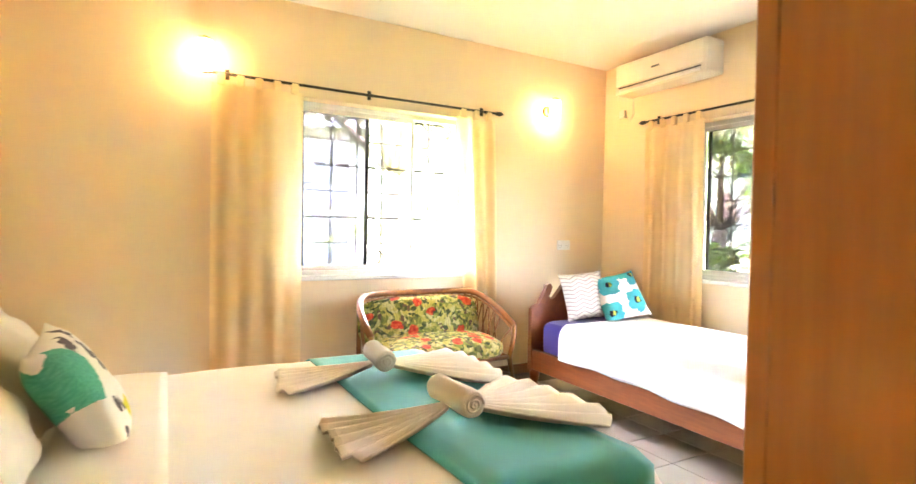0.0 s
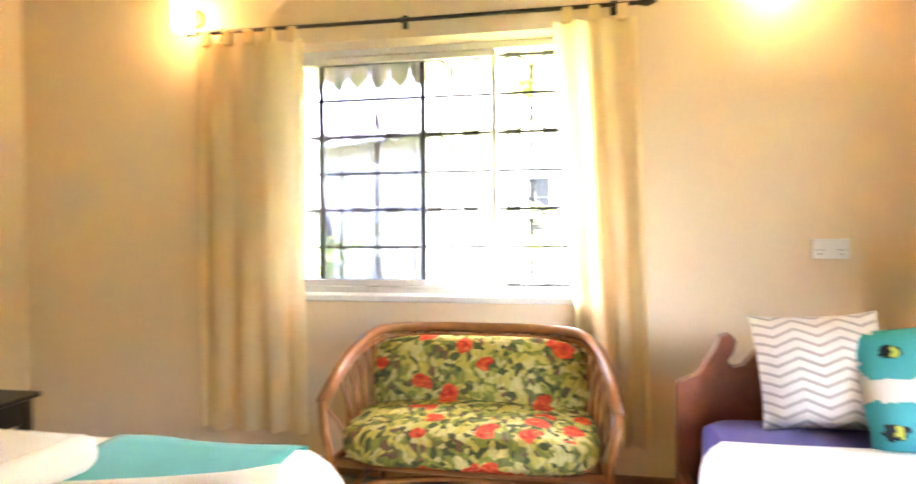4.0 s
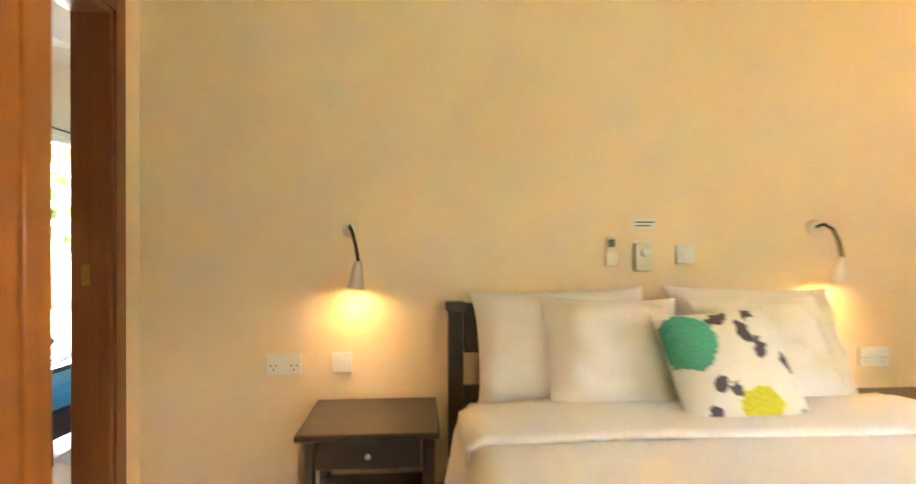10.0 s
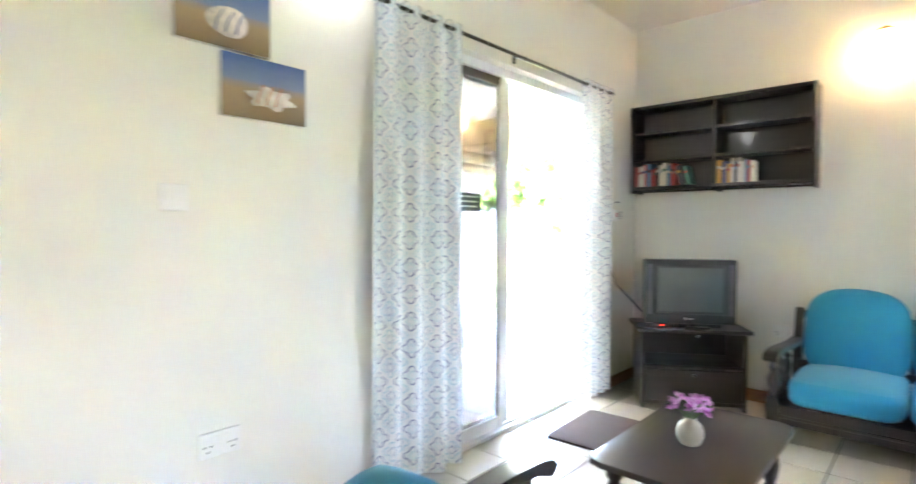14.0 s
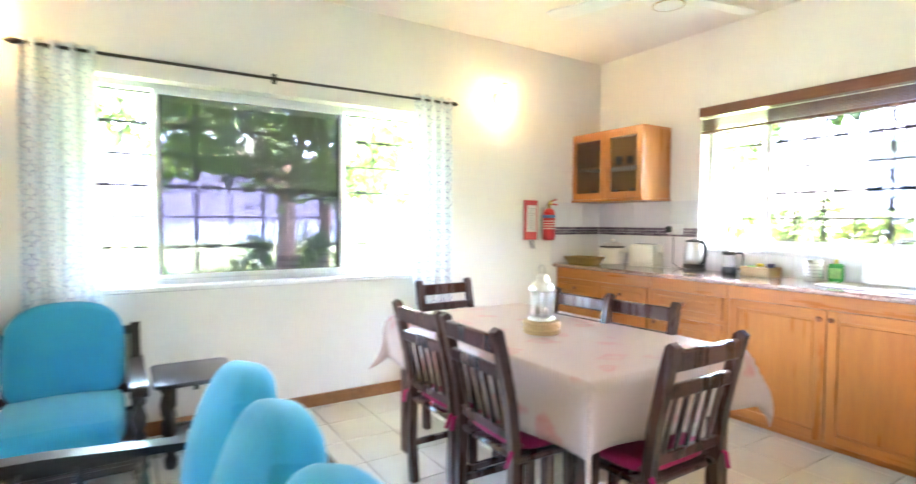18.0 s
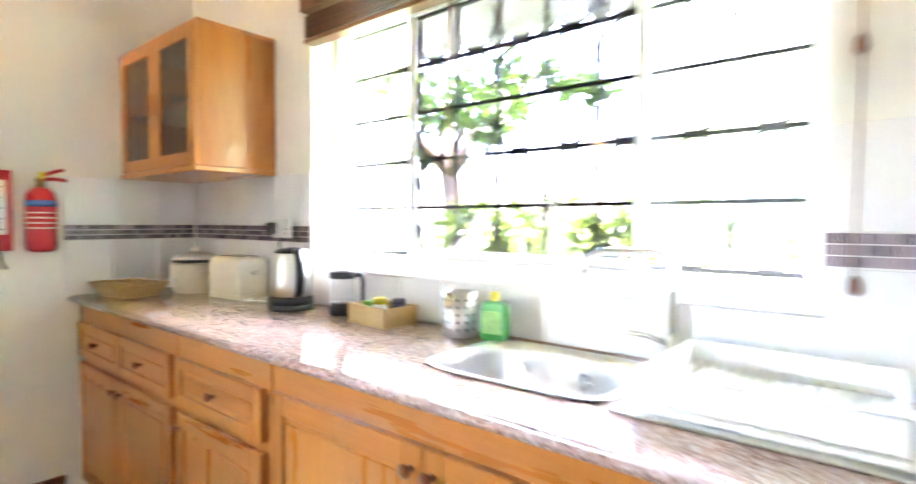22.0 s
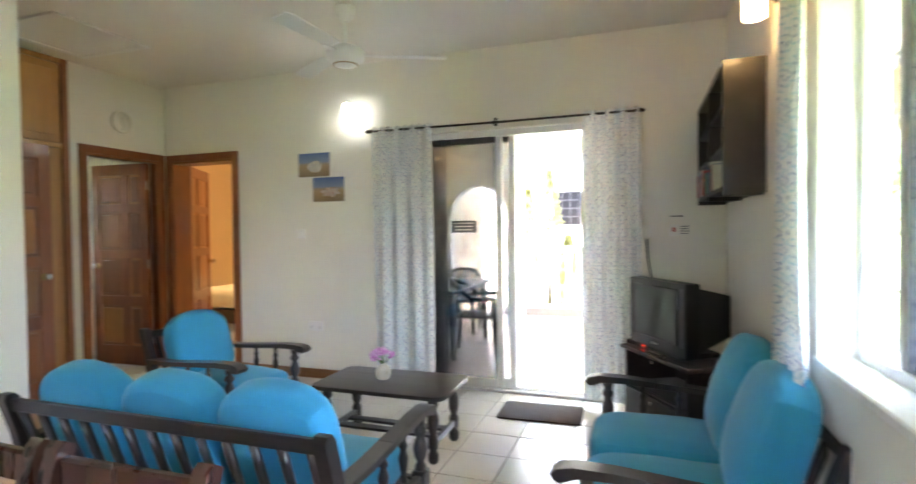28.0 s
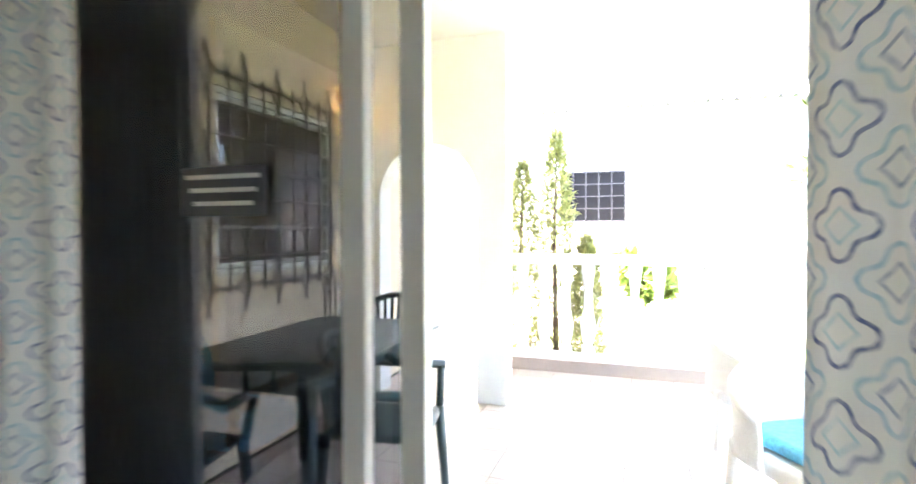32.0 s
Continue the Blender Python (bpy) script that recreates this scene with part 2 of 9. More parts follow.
# ---- materials ----
class Net:
    def __init__(self, name):
        self.mat = bpy.data.materials.new(name)
        self.mat.use_nodes = True
        self.t = self.mat.node_tree
        self.b = self.t.nodes["Principled BSDF"]
        self.out = self.t.nodes["Material Output"]

    def n(self, kind, **kw):
        node = self.t.nodes.new("ShaderNode" + kind)
        for k, v in kw.items():
            if k.startswith("i_"):
                node.inputs[k[2:].replace("_", " ")].default_value = v
            elif k == "op":
                node.operation = v
            elif k == "blend":
                node.blend_type = v
            elif k == "dtype":
                node.data_type = v
            elif k == "feature":
                node.feature = v
            elif k == "distance":
                node.distance = v
            elif k == "wave":
                node.wave_type = v
            elif k == "bands":
                node.bands_direction = v
        return node

    def l(self, a, b):
        self.t.links.new(a, b)

    def math(self, op, a, b=None, c=None):
        node = self.n("Math", op=op)
        for k, v in enumerate((a, b, c)):
            if v is None:
                continue
            if isinstance(v, (int, float)):
                node.inputs[k].default_value = v
            else:
                self.l(v, node.inputs[k])
        return node.outputs[0]

    def coord(self, kind="Object", scale=(1, 1, 1)):
        tc = self.n("TexCoord")
        mp = self.n("Mapping")
        mp.inputs["Scale"].default_value = scale
        self.l(tc.outputs[kind], mp.inputs["Vector"])
        return mp.outputs["Vector"]

    def noise(self, vec, scale, detail=4.0, rough=0.55):
        node = self.n("TexNoise")
        node.inputs["Scale"].default_value, node.inputs["Detail"].default_value, node.inputs["Roughness"].default_value = scale, detail, rough
        self.l(vec, node.inputs["Vector"])
        return node.outputs["Fac"]

    def ramp(self, fac, stops, ease=False):
        node = self.n("ValToRGB")
        el = node.color_ramp.elements
        while len(el) < len(stops):
            el.new(0.5)
        for e, (p, c) in zip(el, stops):
            e.position, e.color = p, (*c, 1) if len(c) == 3 else c
        if not ease:
            node.color_ramp.interpolation = "LINEAR"
        self.l(fac, node.inputs["Fac"])
        return node.outputs["Color"]

    def mix(self, fac, a, b, blend="MIX"):
        node = self.n("MixRGB", blend=blend)
        for k, v in ((0, fac), (1, a), (2, b)):
            if isinstance(v, (int, float)):
                node.inputs[k].default_value = v
            elif isinstance(v, tuple):
                node.inputs[k].default_value = (*v, 1) if len(v) == 3 else v
            else:
                self.l(v, node.inputs[k])
        return node.outputs[0]

    def bump(self, h, strength=0.2, dist=0.01):
        node = self.n("Bump")
        node.inputs["Strength"].default_value, node.inputs["Distance"].default_value = strength, dist
        self.l(h, node.inputs["Height"])
        self.l(node.outputs["Normal"], self.b.inputs["Normal"])

    def base(self, col, rough=0.5, metal=0.0, spec=0.5, coat=0.0):
        if isinstance(col, tuple):
            self.b.inputs["Base Color"].default_value = (*col, 1)
        else:
            self.l(col, self.b.inputs["Base Color"])
        if isinstance(rough, (int, float)):
            self.b.inputs["Roughness"].default_value = rough
        else:
            self.l(rough, self.b.inputs["Roughness"])
        self.b.inputs["Metallic"].default_value = metal
        self.b.inputs["Specular IOR Level"].default_value = spec
        self.b.inputs["Coat Weight"].default_value = coat
        self.b.inputs["Coat Roughness"].default_value = 0.08
        return self.mat


def vary(col, k):
    return tuple(max(0.0, min(1.0, c * k)) for c in col)


def mottled(name, col, rough=0.5, scale=6.0, amount=0.12, fine=60.0, bump=0.15, dist=0.004, metal=0.0, spec=0.5, coat=0.0, perob=0.0, coord="Object"):
    """A surface with broad and fine variation of its colour and relief."""
    w = Net(name)
    v = w.coord(coord)
    a = w.noise(v, scale, 3.0)
    f = w.noise(v, fine, 4.0)
    c = w.ramp(a, [(0.3, vary(col, 1 - amount)), (0.7, vary(col, 1 + amount * 0.6))])
    c = w.mix(0.25, c, w.ramp(f, [(0.3, vary(col, 1 - amount)), (0.7, vary(col, 1 + amount))]))
    if perob:
        oi = w.n("ObjectInfo")
        c = w.mix(perob, c, w.ramp(oi.outputs["Random"], [(0.0, vary(col, 0.75)), (1.0, vary(col, 1.15))]))
    if bump:
        w.bump(f, bump, dist)
    r = w.math("ADD", w.math("MULTIPLY", a, 0.16), rough - 0.08)
    return w.base(c, r, metal, spec, coat)


def wood(name, dark, light, rough=0.35, axis="z", scale=1.0, coat=0.25, bump=0.1, perob=0.35, knots=True):
    """Wood with grain along one axis of the object."""
    w = Net(name)
    s = {"x": (1.2, 14, 14), "y": (14, 1.2, 14), "z": (14, 14, 1.2)}[axis]
    tc = w.n("TexCoord")
    oi = w.n("ObjectInfo")
    add = w.n("VectorMath")
    mul = w.n("VectorMath", op="SCALE")
    comb = w.n("CombineXYZ")
    for k in range(3):
        w.l(oi.outputs["Random"], comb.inputs[k])
    w.l(comb.outputs[0], mul.inputs[0])
    mul.inputs["Scale"].default_value = 7.0
    w.l(tc.outputs["Object"], add.inputs[0])
    w.l(mul.outputs[0], add.inputs[1])
    mp = w.n("Mapping")
    mp.inputs["Scale"].default_value = tuple(scale * c for c in s)
    w.l(add.outputs[0], mp.inputs["Vector"])
    v = mp.outputs["Vector"]
    a = w.noise(v, 1.2, 5.0, 0.6)
    b = w.noise(v, 6.0, 3.0, 0.6)
    big = w.noise(add.outputs[0], 2.0, 2.0)
    c = w.ramp(a, [(0.32, dark), (0.68, light)])
    c = w.mix(0.35, c, w.ramp(b, [(0.35, dark), (0.65, light)]))
    c = w.mix(0.25, c, w.ramp(big, [(0.3, vary(dark, 0.9)), (0.7, vary(light, 1.1))]))
    if knots:
        vo = w.n("TexVoronoi")
        vo.inputs["Scale"].default_value = 0.35
        w.l(v, vo.inputs["Vector"])
        c = w.mix(w.ramp(vo.outputs["Distance"], [(0.0, (0.5, 0.5, 0.5)), (0.12, (0, 0, 0))]), c, vary(dark, 0.6))
    if perob:
        c = w.mix(perob, c, w.ramp(oi.outputs["Random"], [(0.0, dark), (1.0, light)]))
    w.bump(b, bump, 0.002)
    r = w.math("ADD", w.math("MULTIPLY", a, 0.2), rough - 0.1)
    return w.base(c, r, 0.0, 0.5, coat)


def cloth(name, col, rough=0.9, weave=260.0, amount=0.06, through=0.0, bump=0.25, sheen=0.2):
    """Woven cloth; through lets light pass."""
    w = Net(name)
    v = w.coord("Object")
    a = w.noise(v, 5.0, 3.0)
    f = w.noise(v, weave, 2.0)
    c = w.ramp(a, [(0.3, vary(col, 1 - amount)), (0.7, vary(col, 1 + amount))])
    c = w.mix(0.3, c, w.ramp(f, [(0.3, vary(col, 0.9)), (0.7, vary(col, 1.08))]))
    w.bump(f, bump, 0.002)
    w.base(c, rough, 0.0, 0.2)
    w.b.inputs["Sheen Weight"].default_value = sheen
    if through:
        see_through(w, c, through)
    return w.mat


def see_through(w, c, amount):
    tr = w.n("BsdfTranslucent")
    w.l(c, tr.inputs["Color"])
    ms = w.n("MixShader")
    ms.inputs[0].default_value = amount
    w.l(w.b.outputs[0], ms.inputs[1])
    w.l(tr.outputs[0], ms.inputs[2])
    w.l(ms.outputs[0], w.out.inputs["Surface"])


def pane_glass(name, tint, rough=0.0):
    """Clear or tinted sheet glass; the tint is that of the whole sheet."""
    w = Net(name)
    w.base(tint, rough, 0.0, 0.5)
    w.b.inputs["IOR"].default_value = 1.45
    w.b.inputs["Transmission Weight"].default_value = 1.0
    return w.mat


def glow(name, col, strength):
    w = Net(name)
    w.base(col, 0.4)
    w.b.inputs["Emission Color"].default_value = (*col, 1)
    w.b.inputs["Emission Strength"].default_value = strength
    return w.mat


def sky_portal(name, m, w, h):
    """Marks an opening through which the sky lights the rooms."""
    d = bpy.data.lights.new(name, "AREA")
    d.shape, d.size, d.size_y = "RECTANGLE", w, h
    d.cycles.is_portal = True
    new(name, d).matrix_world = m


M = {}
M["wall"] = mottled("wall_paint", (0.80, 0.775, 0.715), 0.75, 1.6, 0.025, 90.0, 0.12, 0.003)
M["wall_cream"] = mottled("cream_wall_paint", (0.83, 0.665, 0.47), 0.75, 1.6, 0.03, 90.0, 0.12, 0.003)
M["ceiling"] = mottled("ceiling_paint", (0.78, 0.75, 0.69), 0.8, 2.0, 0.02, 80.0, 0.08)
M["white"] = mottled("white_paint", (0.80, 0.79, 0.77), 0.4, 3.0, 0.03, 90.0, 0.05)
M["alu"] = mottled("white_aluminium", (0.78, 0.78, 0.77), 0.35, 4.0, 0.03, 120.0, 0.03)
M["alu_dark"] = mottled("dark_aluminium", (0.035, 0.035, 0.038), 0.4, 4.0, 0.15, 120.0, 0.05)
M["iron"] = mottled("black_iron", (0.02, 0.02, 0.023), 0.5, 30.0, 0.25, 150.0, 0.2, 0.002)
M["rod"] = mottled("dark_metal_rod", (0.035, 0.028, 0.024), 0.38, 20.0, 0.2, 120.0, 0.1, metal=0.6)
M["tile"] = mottled("floor_tile_glaze", (0.64, 0.60, 0.53), 0.22, 3.0, 0.06, 40.0, 0.03, 0.002, perob=0.12)
M["grout"] = mottled("floor_grout", (0.17, 0.14, 0.11), 0.9, 4.0, 0.25, 90.0, 0.4)
M["skirt"] = wood("skirting_wood", (0.20, 0.085, 0.03), (0.36, 0.17, 0.06), 0.4, "x", perob=0.1, knots=False)
M["door"] = wood("door_wood", (0.13, 0.032, 0.010), (0.30, 0.095, 0.028), 0.33, "z", perob=0.3)
M["door_panel"] = wood("door_panel_wood", (0.12, 0.03, 0.010), (0.40, 0.15, 0.045), 0.33, "z", perob=0.8)
M["casing"] = wood("door_casing_wood", (0.17, 0.05, 0.015), (0.30, 0.11, 0.035), 0.38, "z", perob=0.15, knots=False)
M["closet"] = wood("closet_wood", (0.30, 0.13, 0.04), (0.46, 0.23, 0.075), 0.35, "z", perob=0.2)
M["wardrobe"] = wood("wardrobe_wood", (0.36, 0.10, 0.02), (0.53, 0.185, 0.036), 0.33, "z", 0.8, perob=0.12)
M["pine"] = wood("varnished_pine", (0.36, 0.105, 0.017), (0.53, 0.20, 0.038), 0.3, "z", perob=0.25, coat=0.35)
M["pine_x"] = wood("varnished_pine_rail", (0.36, 0.105, 0.017), (0.53, 0.20, 0.038), 0.3, "x", perob=0.25, coat=0.35)
M["black_wood"] = wood("black_stained_wood", (0.012, 0.008, 0.007), (0.035, 0.024, 0.02), 0.32, "x", perob=0.2, knots=False, coat=0.35)
M["bed_wood"] = wood("dark_bed_wood", (0.018, 0.010, 0.008), (0.045, 0.024, 0.017), 0.32, "y", perob=0.2, knots=False)
M["chair_wood"] = wood("dark_chair_wood", (0.035, 0.012, 0.009), (0.075, 0.03, 0.02), 0.28, "z", perob=0.2, knots=False, coat=0.4)
M["mahogany"] = wood("mahogany", (0.14, 0.035, 0.012), (0.33, 0.10, 0.03), 0.35, "y", perob=0.2)
M["rattan"] = wood("rattan", (0.20, 0.062, 0.016), (0.40, 0.16, 0.045), 0.35, "z", 2.0, perob=0.3, knots=False)
M["blue"] = cloth("turquoise_blue_cover", (0.02, 0.29, 0.48), 0.85, 220.0, 0.05)
M["sheet"] = cloth("white_cotton", (0.80, 0.77, 0.73), 0.9, 300.0, 0.03, bump=0.15)
M["towel"] = cloth("towel_cotton", (0.76, 0.70, 0.62), 1.0, 380.0, 0.08, bump=0.9)
M["teal"] = cloth("teal_runner_cloth", (0.05, 0.37, 0.36), 0.75, 260.0, 0.06)
M["purple"] = cloth("violet_sheet", (0.06, 0.04, 0.22), 0.85, 260.0, 0.08)
M["brown_mat"] = cloth("brown_mat_pile", (0.045, 0.022, 0.014), 1.0, 160.0, 0.3, bump=1.0)
M["curtain_y"] = cloth("cream_curtain", (0.90, 0.72, 0.45), 0.85, 200.0, 0.05, 0.4, 0.2)
M["plastic"] = mottled("ivory_plastic", (0.74, 0.70, 0.60), 0.4, 8.0, 0.04, 90.0, 0.03)
M["plastic_white"] = mottled("white_plastic", (0.80, 0.79, 0.77), 0.35, 8.0, 0.03, 90.0, 0.03)
M["plastic_black"] = mottled("black_plastic", (0.02, 0.02, 0.022), 0.35, 12.0, 0.15, 120.0, 0.08)
M["plastic_green"] = mottled("dark_green_plastic", (0.014, 0.032, 0.033), 0.4, 8.0, 0.15, 90.0, 0.05)
M["chrome"] = mottled("chrome", (0.75, 0.75, 0.76), 0.14, 12.0, 0.05, 120.0, 0.0, metal=1.0)
M["steel"] = mottled("brushed_steel", (0.62, 0.61, 0.59), 0.3, 10.0, 0.08, 200.0, 0.05, metal=1.0)
M["brass"] = mottled("aged_brass", (0.34, 0.22, 0.09), 0.35, 14.0, 0.2, 120.0, 0.05, metal=1.0)
M["red"] = mottled("red_enamel", (0.46, 0.012, 0.018), 0.3, 6.0, 0.08, 90.0, 0.03)
M["paper"] = mottled("paper", (0.78, 0.76, 0.72), 0.8, 10.0, 0.04, 150.0, 0.1)
M["ink"] = mottled("ink", (0.09, 0.09, 0.10), 0.7, 30.0, 0.2, 150.0, 0.0)
M["blue_ink"] = mottled("blue_print", (0.05, 0.16, 0.42), 0.5, 30.0, 0.1, 150.0, 0.0)
M["glass_clear"] = pane_glass("clear_glass", (0.93, 0.95, 0.94))
M["glass_tint"] = pane_glass("tinted_glass", GLASS_TINT)
M["glass_violet"] = pane_glass("violet_film_glass", (0.07, 0.065, 0.088))
M["glass_light"] = pane_glass("lightly_tinted_glass", (0.78, 0.78, 0.80))
M["glass_door"] = pane_glass("grey_door_glass", (0.42, 0.42, 0.44))
M["glass_vessel"] = mottled("vessel_glass", (0.80, 0.83, 0.82), 0.06, 8.0, 0.02, 90.0, 0.0)
for node in M["glass_vessel"].node_tree.nodes:
    if node.type == "BSDF_PRINCIPLED":
        node.inputs["Alpha"].default_value = 0.28
M["glass_cab"] = pane_glass("smoky_glass", (0.74, 0.74, 0.72), 0.05)
M["bulb_warm"] = glow("warm_lamp_shade", (1.0, 0.66, 0.28), LAMP_WARM)
M["bulb_cool"] = glow("cool_lamp_shade", (0.93, 1.0, 0.96), LAMP_COOL)
M["bulb_room"] = glow("added_lamp_shade", (1.0, 0.66, 0.28), LAMP_ROOM)
M["bulb_read"] = glow("reading_bulb", (1.0, 0.62, 0.22), LAMP_READ)


def granite():
    w = Net("pink_granite")
    v = w.coord("Object")
    vo = w.n("TexVoronoi")
    vo.inputs["Scale"].default_value = 150.0
    w.l(v, vo.inputs["Vector"])
    sp = w.n("SeparateColor")
    w.l(vo.outputs["Color"], sp.inputs[0])
    c = w.ramp(sp.outputs[0], [(0.0, (0.13, 0.075, 0.065)), (0.3, (0.36, 0.22, 0.175)), (0.65, (0.52, 0.35, 0.29)), (1.0, (0.66, 0.55, 0.49))])
    c = w.mix(0.35, c, w.ramp(w.noise(v, 14.0, 5.0), [(0.35, (0.32, 0.18, 0.14)), (0.65, (0.56, 0.40, 0.33))]))
    return w.base(c, 0.09, 0.0, 0.5, 0.3)


M["granite"] = granite()


def floral():
    """Tropical print: leaves and red blossoms on dark green."""
    w = Net("tropical_floral_print")
    v = w.coord("Object")
    warp = w.n("TexNoise")
    warp.inputs["Scale"].default_value = 9.0
    w.l(v, warp.inputs["Vector"])
    mv = w.n("VectorMath", op="MULTIPLY_ADD")
    w.l(warp.outputs["Color"], mv.inputs[0])
    mv.inputs[1].default_value = (0.10, 0.10, 0.10)
    w.l(v, mv.inputs[2])
    big = w.n("TexVoronoi")
    big.inputs["Scale"].default_value = 9.5
    w.l(mv.outputs[0], big.inputs["Vector"])
    small = w.n("TexVoronoi")
    small.inputs["Scale"].default_value = 40.0
    w.l(mv.outputs[0], small.inputs["Vector"])
    s1, s2 = w.n("SeparateColor"), w.n("SeparateColor")
    w.l(big.outputs["Color"], s1.inputs[0])
    w.l(small.outputs["Color"], s2.inputs[0])
    leaf = w.n("ValToRGB")
    leaf.color_ramp.interpolation = "CONSTANT"
    el = leaf.color_ramp.elements
    for k in range(4):
        el.new(0.5)
    for e, (p, c) in zip(el, [(0.0, (0.07, 0.085, 0.03)), (0.16, (0.24, 0.25, 0.05)), (0.36, (0.50, 0.42, 0.10)), (0.60, (0.16, 0.17, 0.05)), (0.72, (0.58, 0.50, 0.20)), (0.93, (0.16, 0.09, 0.05))]):
        e.position, e.color = p, (*c, 1)
    w.l(s2.outputs[0], leaf.inputs["Fac"])
    veins = w.n("TexWave")
    veins.inputs["Scale"].default_value, veins.inputs["Distortion"].default_value = 22.0, 7.0
    w.l(mv.outputs[0], veins.inputs["Vector"])
    c = w.mix(w.math("MULTIPLY", veins.outputs["Fac"], 0.45), leaf.outputs["Color"], (0.03, 0.04, 0.015))
    red = w.math("MULTIPLY", w.math("GREATER_THAN", s1.outputs[1], 0.64), w.math("LESS_THAN", big.outputs["Distance"], 0.44))
    c = w.mix(red, c, w.ramp(w.noise(mv.outputs[0], 45.0), [(0.35, (0.36, 0.02, 0.012)), (0.6, (0.66, 0.09, 0.03)), (0.75, (0.72, 0.30, 0.10))]))
    f = w.noise(v, 240.0, 2.0)
    w.bump(f, 0.2, 0.002)
    return w.base(c, 0.85, 0.0, 0.2)


M["floral"] = floral()


def lattice_curtain():
    """White cloth with staggered rings of navy and aqua, two by two, on the uv map in metres."""
    w = Net("lattice_print_curtain")
    tc = w.n("TexCoord")
    sp = w.n("SeparateXYZ")
    w.l(tc.outputs["UV"], sp.inputs[0])
    a, b = sp.outputs[0], sp.outputs[1]
    cell = 0.122
    u = w.math("DIVIDE", a, cell)
    v = w.math("DIVIDE", b, cell)

    def ring(du, dv):
        x = w.math("SUBTRACT", w.math("FRACT", w.math("ADD", u, du)), 0.5)
        y = w.math("SUBTRACT", w.math("FRACT", w.math("ADD", v, dv)), 0.5)
        ax, ay = w.math("ABSOLUTE", x), w.math("ABSOLUTE", y)
        s = w.math("ADD", ax, ay)
        lob = w.math("MULTIPLY", w.math("COSINE", w.math("MULTIPLY", w.math("SUBTRACT", ax, ay), 14.0)), 0.035)
        d = w.math("ADD", s, lob)
        outer = w.math("LESS_THAN", w.math("ABSOLUTE", w.math("SUBTRACT", d, 0.35)), 0.034)
        inner = w.math("LESS_THAN", w.math("ABSOLUTE", w.math("SUBTRACT", s, 0.17)), 0.024)
        return outer, inner

    o1, i1 = ring(0.0, 0.0)
    o2, i2 = ring(0.5, 0.5)
    vec = w.coord("UV")
    wear = w.ramp(w.noise(vec, 60.0), [(0.3, (0.35, 0.35, 0.35)), (0.6, (1, 1, 1))])
    c = w.mix(0.3, (0.80, 0.80, 0.79), w.ramp(w.noise(vec, 8.0), [(0.3, (0.74, 0.76, 0.76)), (0.7, (0.84, 0.84, 0.83))]))
    c = w.mix(w.math("MULTIPLY", o1, wear), c, (0.11, 0.14, 0.32))
    c = w.mix(w.math("MULTIPLY", i1, wear), c, (0.48, 0.64, 0.68))
    c = w.mix(w.math("MULTIPLY", o2, wear), c, (0.38, 0.56, 0.64))
    c = w.mix(w.math("MULTIPLY", i2, wear), c, (0.26, 0.32, 0.46))
    w.bump(w.noise(vec, 900.0, 2.0), 0.15, 0.001)
    w.base(c, 0.85, 0.0, 0.2)
    see_through(w, c, 0.14)
    return w.mat


M["curtain_b"] = lattice_curtain()


def leaf_mat(name, a, b, rough=0.5):
    w = Net(name)
    g = w.n("NewGeometry")
    c = w.ramp(g.outputs["Random Per Island"], [(0.0, a), (1.0, b)])
    w.base(c, rough)
    see_through(w, c, 0.3)
    return w.mat


M["leaf"] = leaf_mat("foliage", (0.03, 0.07, 0.012), (0.10, 0.18, 0.03))
M["leaf_light"] = leaf_mat("light_foliage", (0.07, 0.13, 0.02), (0.20, 0.27, 0.06))
M["leaf_dry"] = leaf_mat("yellow_green_fronds", (0.16, 0.19, 0.05), (0.34, 0.33, 0.12))
M["bark"] = mottled("bark", (0.16, 0.11, 0.075), 0.9, 12.0, 0.35, 60.0, 0.8, 0.02)
M["render"] = mottled("white_render", (0.74, 0.74, 0.73), 0.85, 1.2, 0.05, 50.0, 0.25, 0.006)
M["grass"] = mottled("grass_ground", (0.07, 0.10, 0.025), 0.95, 3.0, 0.4, 40.0, 0.8, 0.03)
M["roof"] = mottled("metal_roof", (0.16, 0.165, 0.18), 0.5, 3.0, 0.1, 50.0, 0.1)
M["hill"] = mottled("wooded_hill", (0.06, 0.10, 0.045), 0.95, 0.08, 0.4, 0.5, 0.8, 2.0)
# Distance haze and the shaded side are put into this dark blue.
M["hill_haze"] = mottled("far_hill_haze", (0.017, 0.021, 0.036), 0.95, 0.02, 0.2, 0.2, 0.3, 2.0)
M["sea"] = mottled("bay_water", (0.10, 0.16, 0.19), 0.12, 0.05, 0.1, 0.8, 0.1, 0.2)
M["wicker"] = mottled("white_wicker", (0.74, 0.73, 0.71), 0.55, 20.0, 0.06, 120.0, 0.6, 0.006)
M["log"] = wood("peeled_log", (0.22, 0.11, 0.045), (0.46, 0.27, 0.12), 0.55, "x", perob=0.2)
M["bamboo"] = wood("bamboo_blind", (0.36, 0.22, 0.08), (0.56, 0.38, 0.17), 0.5, "x", 2.0, perob=0.3, knots=False)
M["wall_tile"] = mottled("glazed_wall_tile", (0.76, 0.75, 0.74), 0.14, 4.0, 0.03, 60.0, 0.02, perob=0.06)


